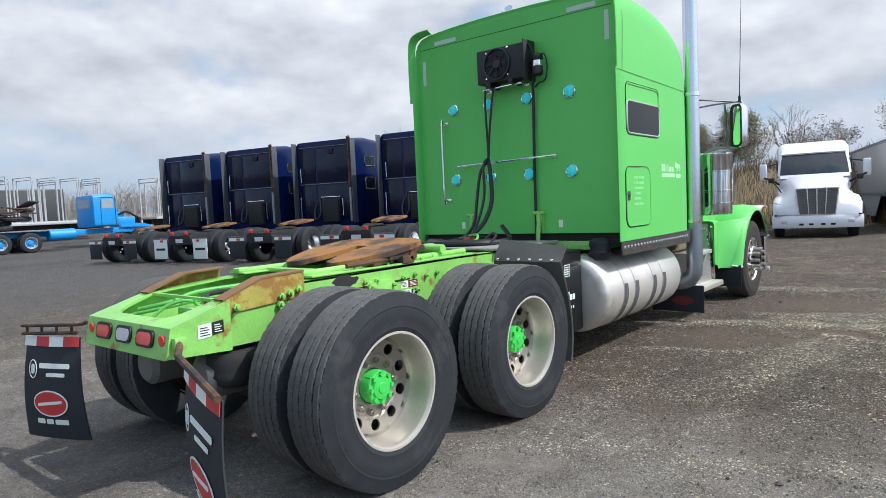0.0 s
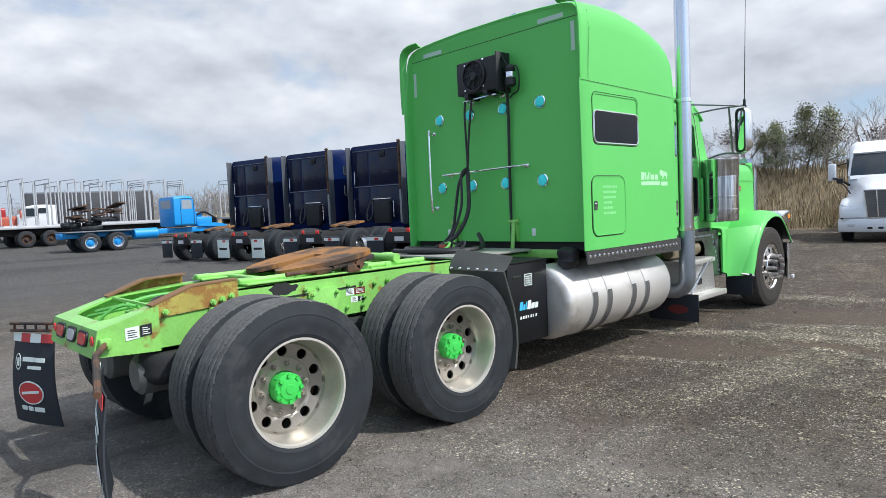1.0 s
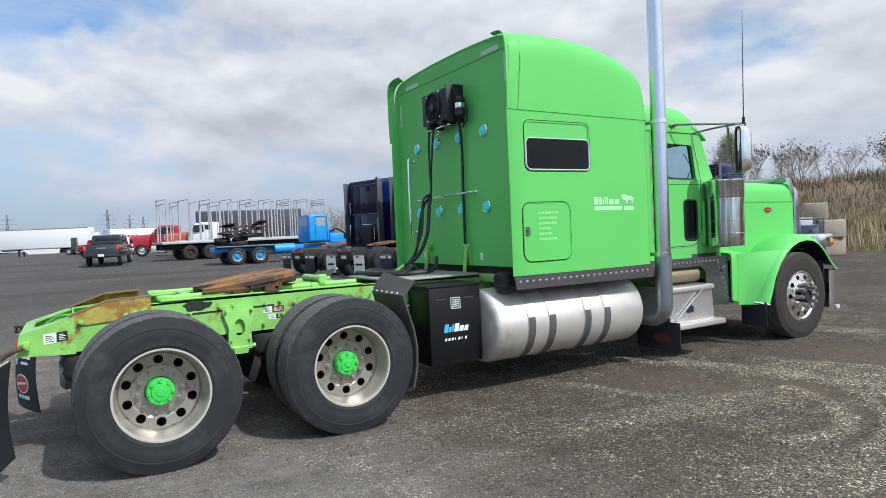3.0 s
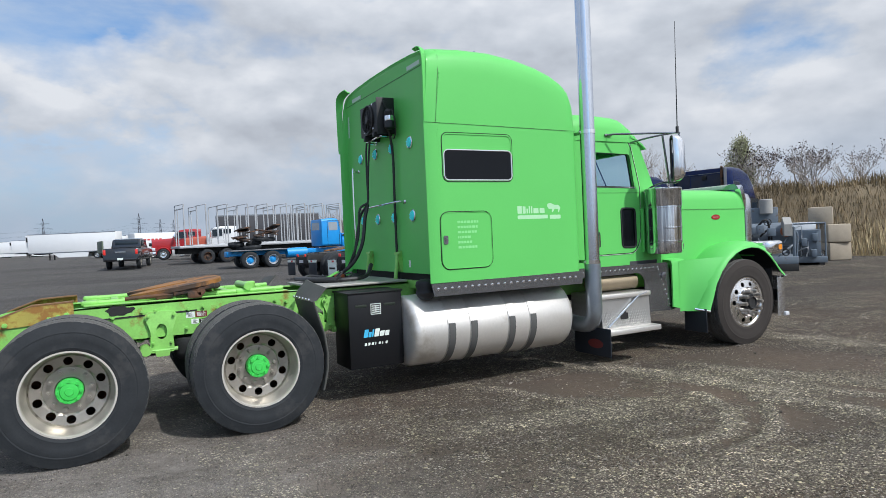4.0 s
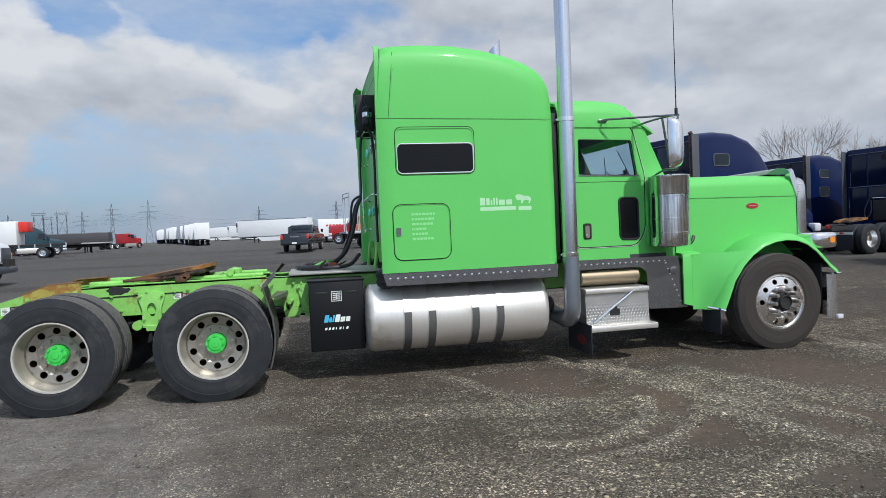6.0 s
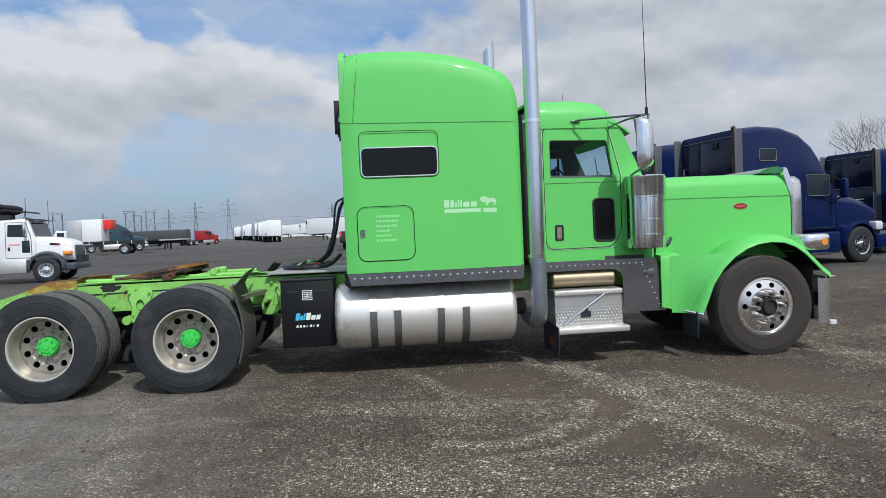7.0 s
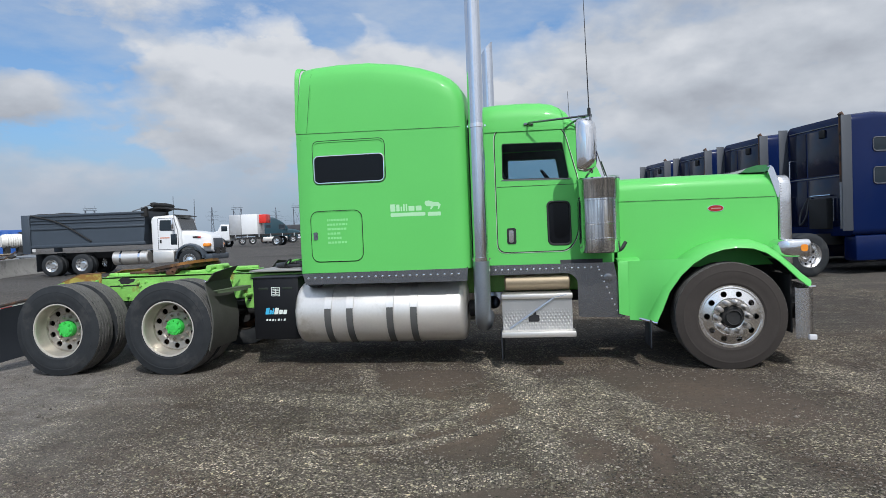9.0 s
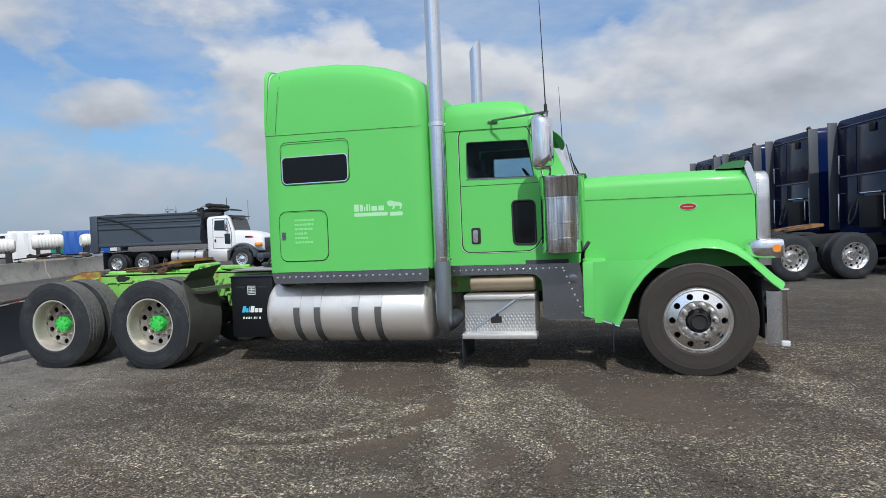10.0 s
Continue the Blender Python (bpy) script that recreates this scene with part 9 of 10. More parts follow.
lowt = low_trailer()
lowt.matrix_basis = pose(-76.0, 3.4, ground_height(-76, 0), 0, 0, 12)


def flatbed():
    t = thing("flatbed_truck", "white and grey cab truck with a long dark flat bed", "truck")
    axle_wheels(t, 0.75)
    axle_wheels(t, -5.2, False)
    part("bed", boxes((-1.25, 1.25, -4.2, 3.4, 1.12, 1.32), bev=0.02), DARK, t)
    bm = bmesh.new()
    for k in range(6):
        box(bm, 1.25, 1.27, -3.6 + 1.25 * k, -3.5 + 1.25 * k, 1.0, 1.32)
    part("bed_bracket", bm, STAKE, t)
    part("load_box", boxes((-1.2, 1.2, -2.93, -1.2, 1.32, 3.45), bev=0.05), CREAM, t, "white load box")
    part("load_box_front", boxes((-1.2, 1.2, -4.2, -2.95, 1.2, 3.42), bev=0.05), STAKE, t, "grey front section")
    part("corner_panel", boxes((-1.0, 0.6, -1.18, -0.45, 2.5, 3.4), bev=0.02), mat("signal_red", (0.62, 0.03, 0.02), 0.4), t)
    bm = bmesh.new()
    loft(bm, [shell_loop(y, w, 0.7, z, 0.15) for y, w, z in ((-4.3, 1.05, 2.45), (-5.2, 1.05, 2.5), (-5.6, 1.0, 1.85), (-6.5, 0.9, 1.55))], cap0=True, cap1=True)
    cb = part("cab", bm, CREAM, t)
    for s in (1, -1):
        part("door_window", boxes((s * 1.03, s * 1.065, -5.15, -4.5, 1.75, 2.3), bev=0.02), WSGLASS, cb)
    return t


fb = flatbed()
fb.matrix_basis = pose(-58.0, -22.3, 0.42, 0, 0, 6)
teal = tractor("highway_truck", "dark teal tractor beyond the flat bed", TEALDARK, [(1.9, 3.5), (2.8, 3.6), (3.6, 3.5), (4.3, 3.1), (4.75, 2.8)], NOSE, "", tail=False, wall=False)
teal.matrix_basis = pose(-74.5, -32.8, 0.45, 0, 0, 25)
flat2 = log_trailer("low dark flat trailer among far vehicles")
for ob in list(flat2.children_recursive):
    if ob.name.startswith("stake_hoop"):
        bpy.data.objects.remove(ob)
flat2.matrix_basis = pose(-82, -29.0, 0.45, 0, 0, -12)
dk = van_trailer("low dark open trailer", GREYBOX, 11, 2.7, reefer=False)
dk.matrix_basis = pose(-90, -30.5, 0.45, 0, 0, 4)
copy_thing(red, pose(-118, -33, ground_height(-118, 0), 0, 0, 60))


FADEDORANGE = mat("faded_orange_print", (0.62, 0.30, 0.22), 0.5, var=0.1)


def dump_truck():
    """Faces +y; origin under the rear tandem."""
    t = thing("dump_truck", "white dump truck with slate grey body and fenders", "truck")
    for y in (-0.72, 0.72):
        axle_wheels(t, y)
    fy = 5.9
    axle_wheels(t, fy, False, half=1.22, r=0.53)
    for s in (1, -1):
        part("frame_rail", boxes((s * 0.36, s * 0.44, -1.7, 7.1, 0.78, 1.08)), DARK, t)
    bm = bmesh.new()
    outer = [(-2.0, 2.92), (-1.9, 1.38), (3.75, 1.38), (3.92, 2.98)]
    for s in (1, -1):
        plate(bm, outer, "x", s * 1.16, s * 1.22)
    plate(bm, [(3.75, 1.38), (3.92, 2.98), (3.92, 3.05), (3.85, 3.05), (3.84, 2.98), (3.68, 1.38)], "x", -1.2, 1.2)
    plate(bm, [(-2.0, 2.92), (-1.9, 1.38), (-1.84, 1.38), (-1.94, 2.92)], "x", -1.2, 1.2)
    box(bm, -1.2, 1.2, -1.9, 3.75, 1.36, 1.44)
    box(bm, -1.16, 1.16, -1.9, 3.8, 2.60, 2.70)
    body = part("dump_body", bm, DUMPGREY, t, "slate grey open dump body")
    for s in (1, -1):
        for zz, hh in ((2.92, 0.05), (2.70, 0.02), (2.56, 0.02), (2.30, 0.045), (1.46, 0.07)):
            part("body_rib", boxes((s * 1.22, s * 1.27, -1.90, 3.85, zz - hh, zz + hh), bev=0.012), DUMPGREY, body)
        bm = bmesh.new()
        tube(bm, smooth_path([(s * 1.29, -1.55, 2.95), (s * 1.30, -0.2, 2.55), (s * 1.30, 1.30, 1.62)], 5), 0.035, 6)
        part("tarp_arm", bm, DARK, body)
        part("end_post", boxes((s * 1.18, s * 1.285, -2.02, -1.62, 1.15, 2.98), bev=0.015), DUMPGREY, body)
    bm = bmesh.new()
    for s in (1, -1):
        box(bm, s * 1.02, s * 1.24, 3.70, 3.98, 2.70, 3.16, bev=0.02)
    plate(bm, [(4.0, 3.06), (4.4, 3.17), (5.0, 3.08), (5.06, 3.00), (5.0, 3.02), (4.4, 3.10), (4.0, 2.98)], "x", -1.1, 1.1)
    part("cab_shield", bm, DARK, body, "dark tarp roller over the cab")
    bm = bmesh.new()
    lathe(bm, [(0.02, -1.24), (0.09, -1.23), (0.12, -1.0), (0.14, -0.3), (0.12, 0.4), (0.13, 1.0), (0.09, 1.23), (0.02, 1.24)], "x", (0, 4.22, 3.26), 14)
    part("tarp_roll", bm, DARK, body)
    bm = bmesh.new()
    for s in (1, -1):
        tube(bm, smooth_path([(s * 1.26, 3.3, 2.98), (s * 1.27, 3.8, 3.12), (s * 1.26, 4.2, 3.27)], 4), 0.03, 6)
    part("roller_arm", bm, STEELGREY, body)
    bm = bmesh.new()
    loft(bm, [[(x, y, 2.90 + h * (1 - (x / 1.25) ** 4)) for x in (-1.24, -1.0, -0.5, 0.0, 0.5, 1.0, 1.24)] for y, h in ((-1.95, 0.10), (-1.6, 0.17), (-1.0, 0.15), (-0.4, 0.19), (0.2, 0.12), (0.7, 0.04))], closed=False)
    part("tarp", bm, DARK, body, "dark slack tarp over the rear of the body")
    bm = bmesh.new()
    loft(bm, [shell_loop(y, w, 0.95, z, 0.14) for y, w, z in ((4.1, 1.06, 2.62), (4.2, 1.1, 2.70), (5.12, 1.1, 2.74), (5.28, 1.09, 2.66), (5.48, 1.06, 1.98), (5.52, 1.0, 1.9))], cap0=True, cap1=True)
    cab = part("cab", bm, WHITE, t, "white cab")
    bm = bmesh.new()
    loft(bm, [shell_loop(y, w, 0.9, z, 0.2) for y, w, z in ((5.42, 0.98, 1.98), (6.0, 0.94, 1.93), (6.5, 0.90, 1.82), (6.78, 0.86, 1.70), (6.88, 0.8, 1.55))], cap0=True, cap1=True)
    hd = part("hood", bm, WHITE, t)
    part("grille", boxes((-0.62, 0.62, 6.86, 6.92, 0.95, 1.55), bev=0.02), GREYFAIR, hd)
    for s in (1, -1):
        bm = bmesh.new()
        sheet(bm, rpoly([(4.48, 2.0), (5.20, 1.97), (5.10, 2.50), (4.52, 2.50)], 0.05, 3), [], lambda u, v, d: (s * (1.108 - d), u, v), 0.05)
        part("door_window", bm, WSGLASS, cab)
        part("low_window", boxes((s * 1.08, s * 1.108, 5.0, 5.30, 1.3, 1.82), bev=0.02), WSGLASS, cab)
        bm = bmesh.new()
        sheet(bm, rpoly([(4.38, 1.08), (5.37, 1.08), (5.37, 1.95), (5.20, 2.60), (4.42, 2.60)], 0.06, 3), [rpoly([(4.40, 1.10), (5.35, 1.10), (5.35, 1.94), (5.185, 2.58), (4.44, 2.58)], 0.05, 3)], lambda u, v, d: (s * (1.106 - d), u, v), 0.03)
        part("door_seam", bm, GREYFAIR, cab)
        part("door_handle", boxes((s * 1.09, s * 1.115, 4.47, 4.56, 1.40, 1.56), bev=0.01), DARK, cab)
        part("lettering", boxes((s * 1.10, s * 1.105, 4.5, 4.95, 1.62, 1.68)), FADEDORANGE, cab)
        bm = bmesh.new()
        loops = []
        for k in range(11):
            a = radians(180 - 18 * k)
            y, z, yi, zi = fy + 0.74 * math.cos(a), 0.62 + 0.72 * math.sin(a), fy + 0.62 * math.cos(a), 0.60 + 0.62 * math.sin(a)
            loops.append([(s * 0.75, y, z), (s * 1.12, y, z), (s * 1.23, (y + yi) / 2, (z + zi) / 2), (s * 1.23, yi, zi), (s * 0.75, yi, zi)])
        loft(bm, loops, cap0=True, cap1=True)
        fn = part("fender", bm, DUMPGREY, t, "slate grey front fender")
        part("headlight", boxes((s * 0.8, s * 1.1, 6.52, 6.86, 1.15, 1.32), bev=0.05), AMBER, fn)
        part("hood_vent", boxes((s * 0.92, s * 0.955, 6.0, 6.35, 1.58, 1.67), bev=0.02), DARK, hd)
        part("emblem", boxes((s * 0.92, s * 0.96, 6.24, 6.40, 1.595, 1.655), bev=0.01), REDPAINT, hd, "small red emblem")
        bm = bmesh.new()
        cyl(bm, "y", (s * 0.85, 0, 0.76), 0.34, 2.15, 3.85, 28, 0.04)
        ft = part("fuel_tank", bm, ALU, t, "bright round aluminium fuel tank")
        for yy in (2.55, 3.45):
            part("tank_strap", cyl(bmesh.new(), "y", (s * 0.85, 0, 0.76), 0.35, yy - 0.05, yy + 0.05, 28), CHROME, ft)
        part("step", boxes((s * 0.8, s * 1.2, 4.15, 5.15, 0.45, 1.0), bev=0.03), ALU, t)
        part("mirror", boxes((s * 1.30, s * 1.46, 5.18, 5.28, 2.0, 2.6), bev=0.04), CHROME, t)
        part("mud_flap", boxes((s * 0.5, s * 1.2, -1.45, -1.43, 0.25, 1.1)), FLAP, t)
        bm = bmesh.new()
        tube(bm, [(s * 1.3, 5.28, 2.58), (s * 1.3, 5.3, 3.6)], 0.012, 5)
        part("aerial", bm, DARK, t)
    bm = bmesh.new()
    v = [bm.verts.new(p) for p in ((-0.95, 5.335, 2.58), (0.95, 5.335, 2.58), (0.97, 5.51, 2.0), (-0.97, 5.51, 2.0))]
    bm.faces.new(v)
    part("windscreen", bm, WSGLASS, cab)
    bm = bmesh.new()
    plate(bm, [(5.18, 2.765), (5.50, 2.70), (5.52, 2.66), (5.20, 2.72)], "x", -1.02, 1.02)
    part("sun_visor", bm, DARK, cab)
    part("bumper", boxes((-1.2, 1.2, 6.65, 7.0, 0.50, 0.80), bev=0.05), DUMPGREY, t)
    return t


dump = dump_truck()
dump.matrix_basis = pose(-20.28, -16.13, 0, 0, 0, 8) @ Matrix.Scale(0.96, 4)


# ---- blocks, barriers, machines, stores ----
def barrier():
    bm = bmesh.new()
    plate(bm, [(-0.30, 0.0), (0.30, 0.0), (0.28, 0.10), (0.12, 0.33), (0.09, 0.82), (-0.09, 0.82), (-0.12, 0.33), (-0.28, 0.10)], "y", -1.85, 1.85)
    return solo("road_barrier", bm, CONCRETE, "weathered grey concrete road barrier", "barrier", "row of concrete barriers")


bar = barrier()
b0, b1 = Vector((-11.5, -16.9)), Vector((-29.0, -23.0))
ang = math.degrees(math.atan2(b1.y - b0.y, b1.x - b0.x)) - 90
for k in range(5):
    p = b0.lerp(b1, k / 5)
    m = pose(p.x, p.y, 0, 0, 0, ang + (k % 3 - 1) * 1.5)
    if k:
        copy_thing(bar, m)
    else:
        bar.matrix_basis = m


def stores():
    """White containers and tanks beyond the barriers."""
    for x, y, a, ln, mm, lab in ((-37.5, -41.5, 48, 3.0, CREAM, "white steel site container with doors"), (-47, -60, 45, 8.0, CREAM, "long white ribbed steel container"), (-53, -50, 40, 4.5, BLUETANK, "blue sheet-sided steel container"), (-60, -62, 40, 7, mat("green_sheet", (0.02, 0.22, 0.18), 0.5), "dark green ribbed steel container"), (-66, -62, 40, 7, CREAM, "white steel container with dark vent")):
        c = thing("container", lab, "container")
        part("body", boxes((-1.22, 1.22, -ln / 2, ln / 2, 0.15, 2.75), bev=0.03), mm, c)
        bm = bmesh.new()
        for k in range(int(ln / 0.8)):
            box(bm, 1.22, 1.25, -ln / 2 + 0.3 + 0.8 * k, -ln / 2 + 0.6 + 0.8 * k, 0.3, 2.6)
        part("ribs", bm, mm, c)
        part("skid", boxes((-1.1, 1.1, -ln / 2 + 0.2, ln / 2 - 0.2, 0.0, 0.16)), DARK, c)
        part("vent", boxes((1.25, 1.27, ln / 2 - 0.9, ln / 2 - 0.4, 2.2, 2.5)), DARK, c)
        c.matrix_basis = pose(x, y, ground_height(x, y), 0, 0, a)
    for x, y, a, r, ln in ((-27, -33, 40, 0.5, 2.2), (-35.5, -37.5, 46, 0.62, 2.3), (-38.5, -36, 60, 0.55, 1.8)):
        t = thing("storage_tank", "white ribbed round storage tank lying on skids", "tank", "white tanks")
        bm = bmesh.new()
        prof = [(0.01, -ln / 2), (r * 0.8, -ln / 2 + 0.05), (r, -ln / 2 + 0.25)]
        for k in range(1, 8):
            yy = -ln / 2 + 0.25 + (ln - 0.5) * k / 8
            prof += [(r, yy - 0.06), (r + 0.04, yy), (r, yy + 0.06)]
        prof += [(r, ln / 2 - 0.25), (r * 0.8, ln / 2 - 0.05), (0.01, ln / 2)]
        lathe(bm, prof, "y", (0, 0, r + 1.15), 28)
        part("shell", bm, POLYWHITE, t)
        part("skid", boxes((-r * 0.7, r * 0.7, -ln / 2 + 0.3, -ln / 2 + 0.6, 0, 1.35), (-r * 0.7, r * 0.7, ln / 2 - 0.6, ln / 2 - 0.3, 0, 1.35)), DARK, t)
        t.matrix_basis = pose(x, y, ground_height(x, y), 0, 0, a)
    rnd = random.Random(23)
    h = thing("scrap_pile", "dark pile of steel bars and scrap behind the barriers", "scrap")
    for k in range(34):
        bm = bmesh.new()
        u, v, z, ln = rnd.uniform(-2.6, 2.6), rnd.uniform(-0.8, 0.8), rnd.uniform(0.05, 0.95), rnd.uniform(0.5, 1.4)
        if k % 3:
            tube(bm, [(-ln, 0, 0), (ln, 0, 0)], rnd.uniform(0.03, 0.07), 6)
        else:
            box(bm, -ln * 0.6, ln * 0.6, -0.25, 0.25, -0.05, 0.05, bev=0.01)
        part("scrap_bar", bm, (DARK, RUSTDARK, STEELGREY, DARK)[k % 4], h, "", pose(u, v, z, rnd.uniform(-25, 25), rnd.uniform(-18, 18), rnd.uniform(-60, 60)))
    part("scrap_base", boxes((-3.2, 3.2, -1.0, 1.0, 0.0, 0.25), (-2.2, 2.4, -0.7, 0.7, 0.25, 0.55), bev=0.08), DARK, h)
    h.matrix_basis = pose(-29.5, -29.5, 0, 0, 0, -43)
    rnd = random.Random(3)
    for k in range(9):
        x, y = -22 - 1.9 * k + rnd.uniform(-1, 1), -27.5 - 1.0 * k + rnd.uniform(-1, 1)
        p = thing("timber_stack", "low stack of boards and scrap behind the barriers", "timber", "scrap stacks")
        for j in range(4 + k % 4):
            part("board", boxes((-1.6 + 0.1 * j, 1.5, -0.5 + 0.1 * j, 0.4, 0.1 * j + 0.02 * j, 0.1 * j + 0.09 + 0.02 * j)), (RUSTDARK, TAN, STEELGREY)[(k + j) % 3], p)
        p.matrix_basis = pose(x, y, ground_height(x, y), 0, 0, rnd.uniform(-30, 30))


MACHINE = mat("blue_grey_machine_paint", (0.135, 0.165, 0.195), 0.5, var=0.2, scale=5, spots=((0.11, 0.08, 0.06), 0.02, 7))


def machines():
    # skid compressor with motor and vertical tank
    c = thing("compressor", "grey skid-mounted compressor with pipework and cabinet", "machine")
    part("skid", boxes((-0.9, 0.9, -1.9, 1.9, 0.25, 0.5), bev=0.02), MACHINE, c)
    part("skid_runner", boxes((-0.9, 0.9, -1.9, 1.9, 0.0, 0.25), bev=0.02), DARK, c)
    bm = bmesh.new()
    cyl(bm, "x", (0, -0.6, 1.25), 0.42, -0.8, 0.9, 24, 0.05)
    part("motor", bm, MACHINE, c)
    bm = bmesh.new()
    cyl(bm, "x", (0, 0.75, 1.0), 0.30, -0.9, 1.05, 20, 0.04)
    lathe(bm, [(0.33, 1.05), (0.33, 1.12), (0.2, 1.14), (0.2, 1.0)], "x", (0, 0.75, 1.0), 20)
    part("receiver", bm, MACHINE, c)
    part("cabinet", boxes((-0.6, 0.5, -0.1, 1.2, 1.4, 2.25), bev=0.03), MACHINE, c, "grey control cabinet")
    bm = bmesh.new()
    plate(bm, [(-1.8, 1.2), (-1.8, 1.6), (-1.3, 1.85), (-0.8, 1.6), (-0.8, 1.2)], "x", 0.5, 0.75)
    part("belt_guard", bm, CONCRETE, c)
    bm = bmesh.new()
    for y in (-1.7, -0.2, 1.5):
        tube(bm, [(0.8, y, 0.5), (0.8, y, 1.5)], 0.05, 8)
    tube(bm, smooth_path([(0.6, 0.2, 1.3), (0.95, 0.4, 1.5), (0.95, 0.8, 0.8), (0.7, 1.3, 0.7)], 5), 0.05, 8)
    tube(bm, smooth_path([(0.5, -1.2, 0.6), (0.9, -0.9, 0.9), (0.9, -0.2, 0.8), (0.85, 0.4, 0.65)], 5), 0.04, 8)
    part("pipework", bm, MACHINE, c)
    bm = bmesh.new()
    cyl(bm, "z", (0.1, -0.25, 0), 0.22, 2.0, 2.55, 18, 0.03)
    part("filter", bm, CONCRETE, c)
    rnd = random.Random(17)
    for k in range(16):
        x, y, z = rnd.uniform(-0.95, 0.95), rnd.uniform(-1.9, -1.1), rnd.uniform(0.6, 1.75)
        bm = bmesh.new()
        if k % 4 == 0:
            lathe(bm, [(0.11, -0.02), (0.13, 0.0), (0.11, 0.02), (0.10, 0.0), (0.11, -0.02)], "y", (x, y, z), 16)
            tube(bm, [(x - 0.11, y, z), (x + 0.11, y, z)], 0.012, 5)
            part("hand_wheel", bm, DARK, c)
        elif k % 4 == 1:
            box(bm, x - 0.12, x + 0.12, y - 0.16, y + 0.16, z - 0.14, z + 0.14, bev=0.02)
            part("junction_box", bm, CREAM if k == 5 else MACHINE, c)
        else:
            tube(bm, smooth_path([(x, y, 0.5), (x + 0.05, y + rnd.uniform(-0.1, 0.1), z), (x - 0.1, y + rnd.uniform(-0.5, 0.5), z + 0.2), (x - 0.3, y, z)], 4), rnd.uniform(0.018, 0.04), 7)
            part("pipe", bm, (MACHINE, DARK)[k % 2], c)
    bm = bmesh.new()
    lathe(bm, [(0.09, 1.20), (0.19, 1.20), (0.19, 1.25), (0.09, 1.25), (0.09, 1.20)], "y", (0.62, 0, 1.35), 20)
    bmesh.ops.scale(bm, vec=(1, -1, 1), verts=bm.verts)
    part("flange", bm, mat("orange_rust", (0.40, 0.13, 0.05), 0.7, var=0.2), c, "orange rusty flange")
    bm = boxes((-0.95, 0.0, -2.02, -1.92, 0.42, 0.56), bev=0.01)
    part("tail_rail", bm, mat("dull_red_rail", (0.28, 0.03, 0.03), 0.6, var=0.2), c, "dull red rail with reflectors")
    for x in (-0.8, -0.3):
        part("reflector", boxes((x, x + 0.22, -2.03, -2.02, 0.46, 0.53)), DECAL, c)
    c.matrix_basis = pose(-6.9, 18.9, 0, 0, 0, 40) @ Matrix.Scale(0.86, 4)
    # welding plant in an open frame
    g = thing("generator", "grey generator set in an open pipe frame", "machine")
    part("base", boxes((-0.8, 0.8, -1.6, 1.6, 0.10, 0.35), bev=0.02), MACHINE, g)
    part("runner", boxes((-0.7, -0.5, -1.6, 1.6, 0, 0.1), (0.5, 0.7, -1.6, 1.6, 0, 0.1)), DARK, g)
    part("housing", boxes((-0.6, 0.6, -1.4, 0.0, 0.35, 1.45), bev=0.03), MACHINE, g)
    part("label", boxes((0.6, 0.606, -1.2, -0.5, 1.0, 1.25)), DECAL, g)
    part("panel", boxes((-0.5, 0.55, 0.2, 0.8, 0.9, 1.75), bev=0.02), CREAM, g, "pale panel")
    bm = bmesh.new()
    cyl(bm, "x", (0, 0.8, 0.7), 0.32, -0.6, 0.6, 20, 0.03)
    for k in range(8):
        lathe(bm, [(0.33, -0.5 + 0.13 * k), (0.36, -0.47 + 0.13 * k), (0.33, -0.44 + 0.13 * k)], "x", (0, 0.8, 0.7), 20)
    part("engine", bm, DARK, g)
    bm = bmesh.new()
    for x in (-0.75, 0.75):
        tube(bm, [(x, -1.5, 0.3), (x, -1.5, 1.7), (x, 1.5, 1.7), (x, 1.5, 0.3)], 0.035, 6)
    for y in (-1.5, 1.5):
        tube(bm, [(-0.75, y, 1.7), (0.75, y, 1.7)], 0.035, 6)
    part("pipe_frame", bm, MACHINE, g)
    for k in range(12):
        x, y, z = rnd.uniform(-0.7, 0.7), rnd.uniform(-1.75, -1.35), rnd.uniform(0.4, 1.5)
        bm = bmesh.new()
        if k % 3 == 0:
            box(bm, x - 0.1, x + 0.1, y - 0.18, y + 0.18, z - 0.16, z + 0.16, bev=0.02)
            part("junction_box", bm, MACHINE, g)
        else:
            tube(bm, smooth_path([(x, y, 0.35), (x + 0.06, y + 0.05, z), (x, y + rnd.uniform(-0.5, 0.5), z + 0.15), (x - 0.3, y, z)], 4), rnd.uniform(0.015, 0.03), 6)
            part("pipe", bm, (STAKE, DARK)[k % 2], g)
    g.matrix_basis = pose(-7.3, 21.5, 0, 0, 0, 36) @ Matrix.Scale(0.8, 4)
    # concrete blocks in a stack
    blk = None
    for x, y, z, a in ((-7.30, 23.42, 0, 62), (-7.25, 23.38, 0.64, 54), (-7.75, 23.35, 1.28, 30)):
        if blk is None:
            bm = boxes((-0.39, 0.39, -0.33, 0.33, 0, 0.64), bev=0.05)
            blk = solo("concrete_block", bm, TAN, "large tan concrete block in a stack", "block", "stacked concrete blocks")
            blk.matrix_basis = pose(x, y, z, 0, 0, a)
        else:
            copy_thing(blk, pose(x, y, z, 0, 0, a))


stores()
machines()


# ---- berm, reeds, shrubs, woods, pylons ----
def berm_height(x, y):
    t = min(max((y - 26.0) / 5.0, 0), 1)
    return 3.0 * t * t * (3 - 2 * t) * (0.9 + 0.12 * math.sin(x * 0.35) + 0.05 * math.sin(x * 1.1))


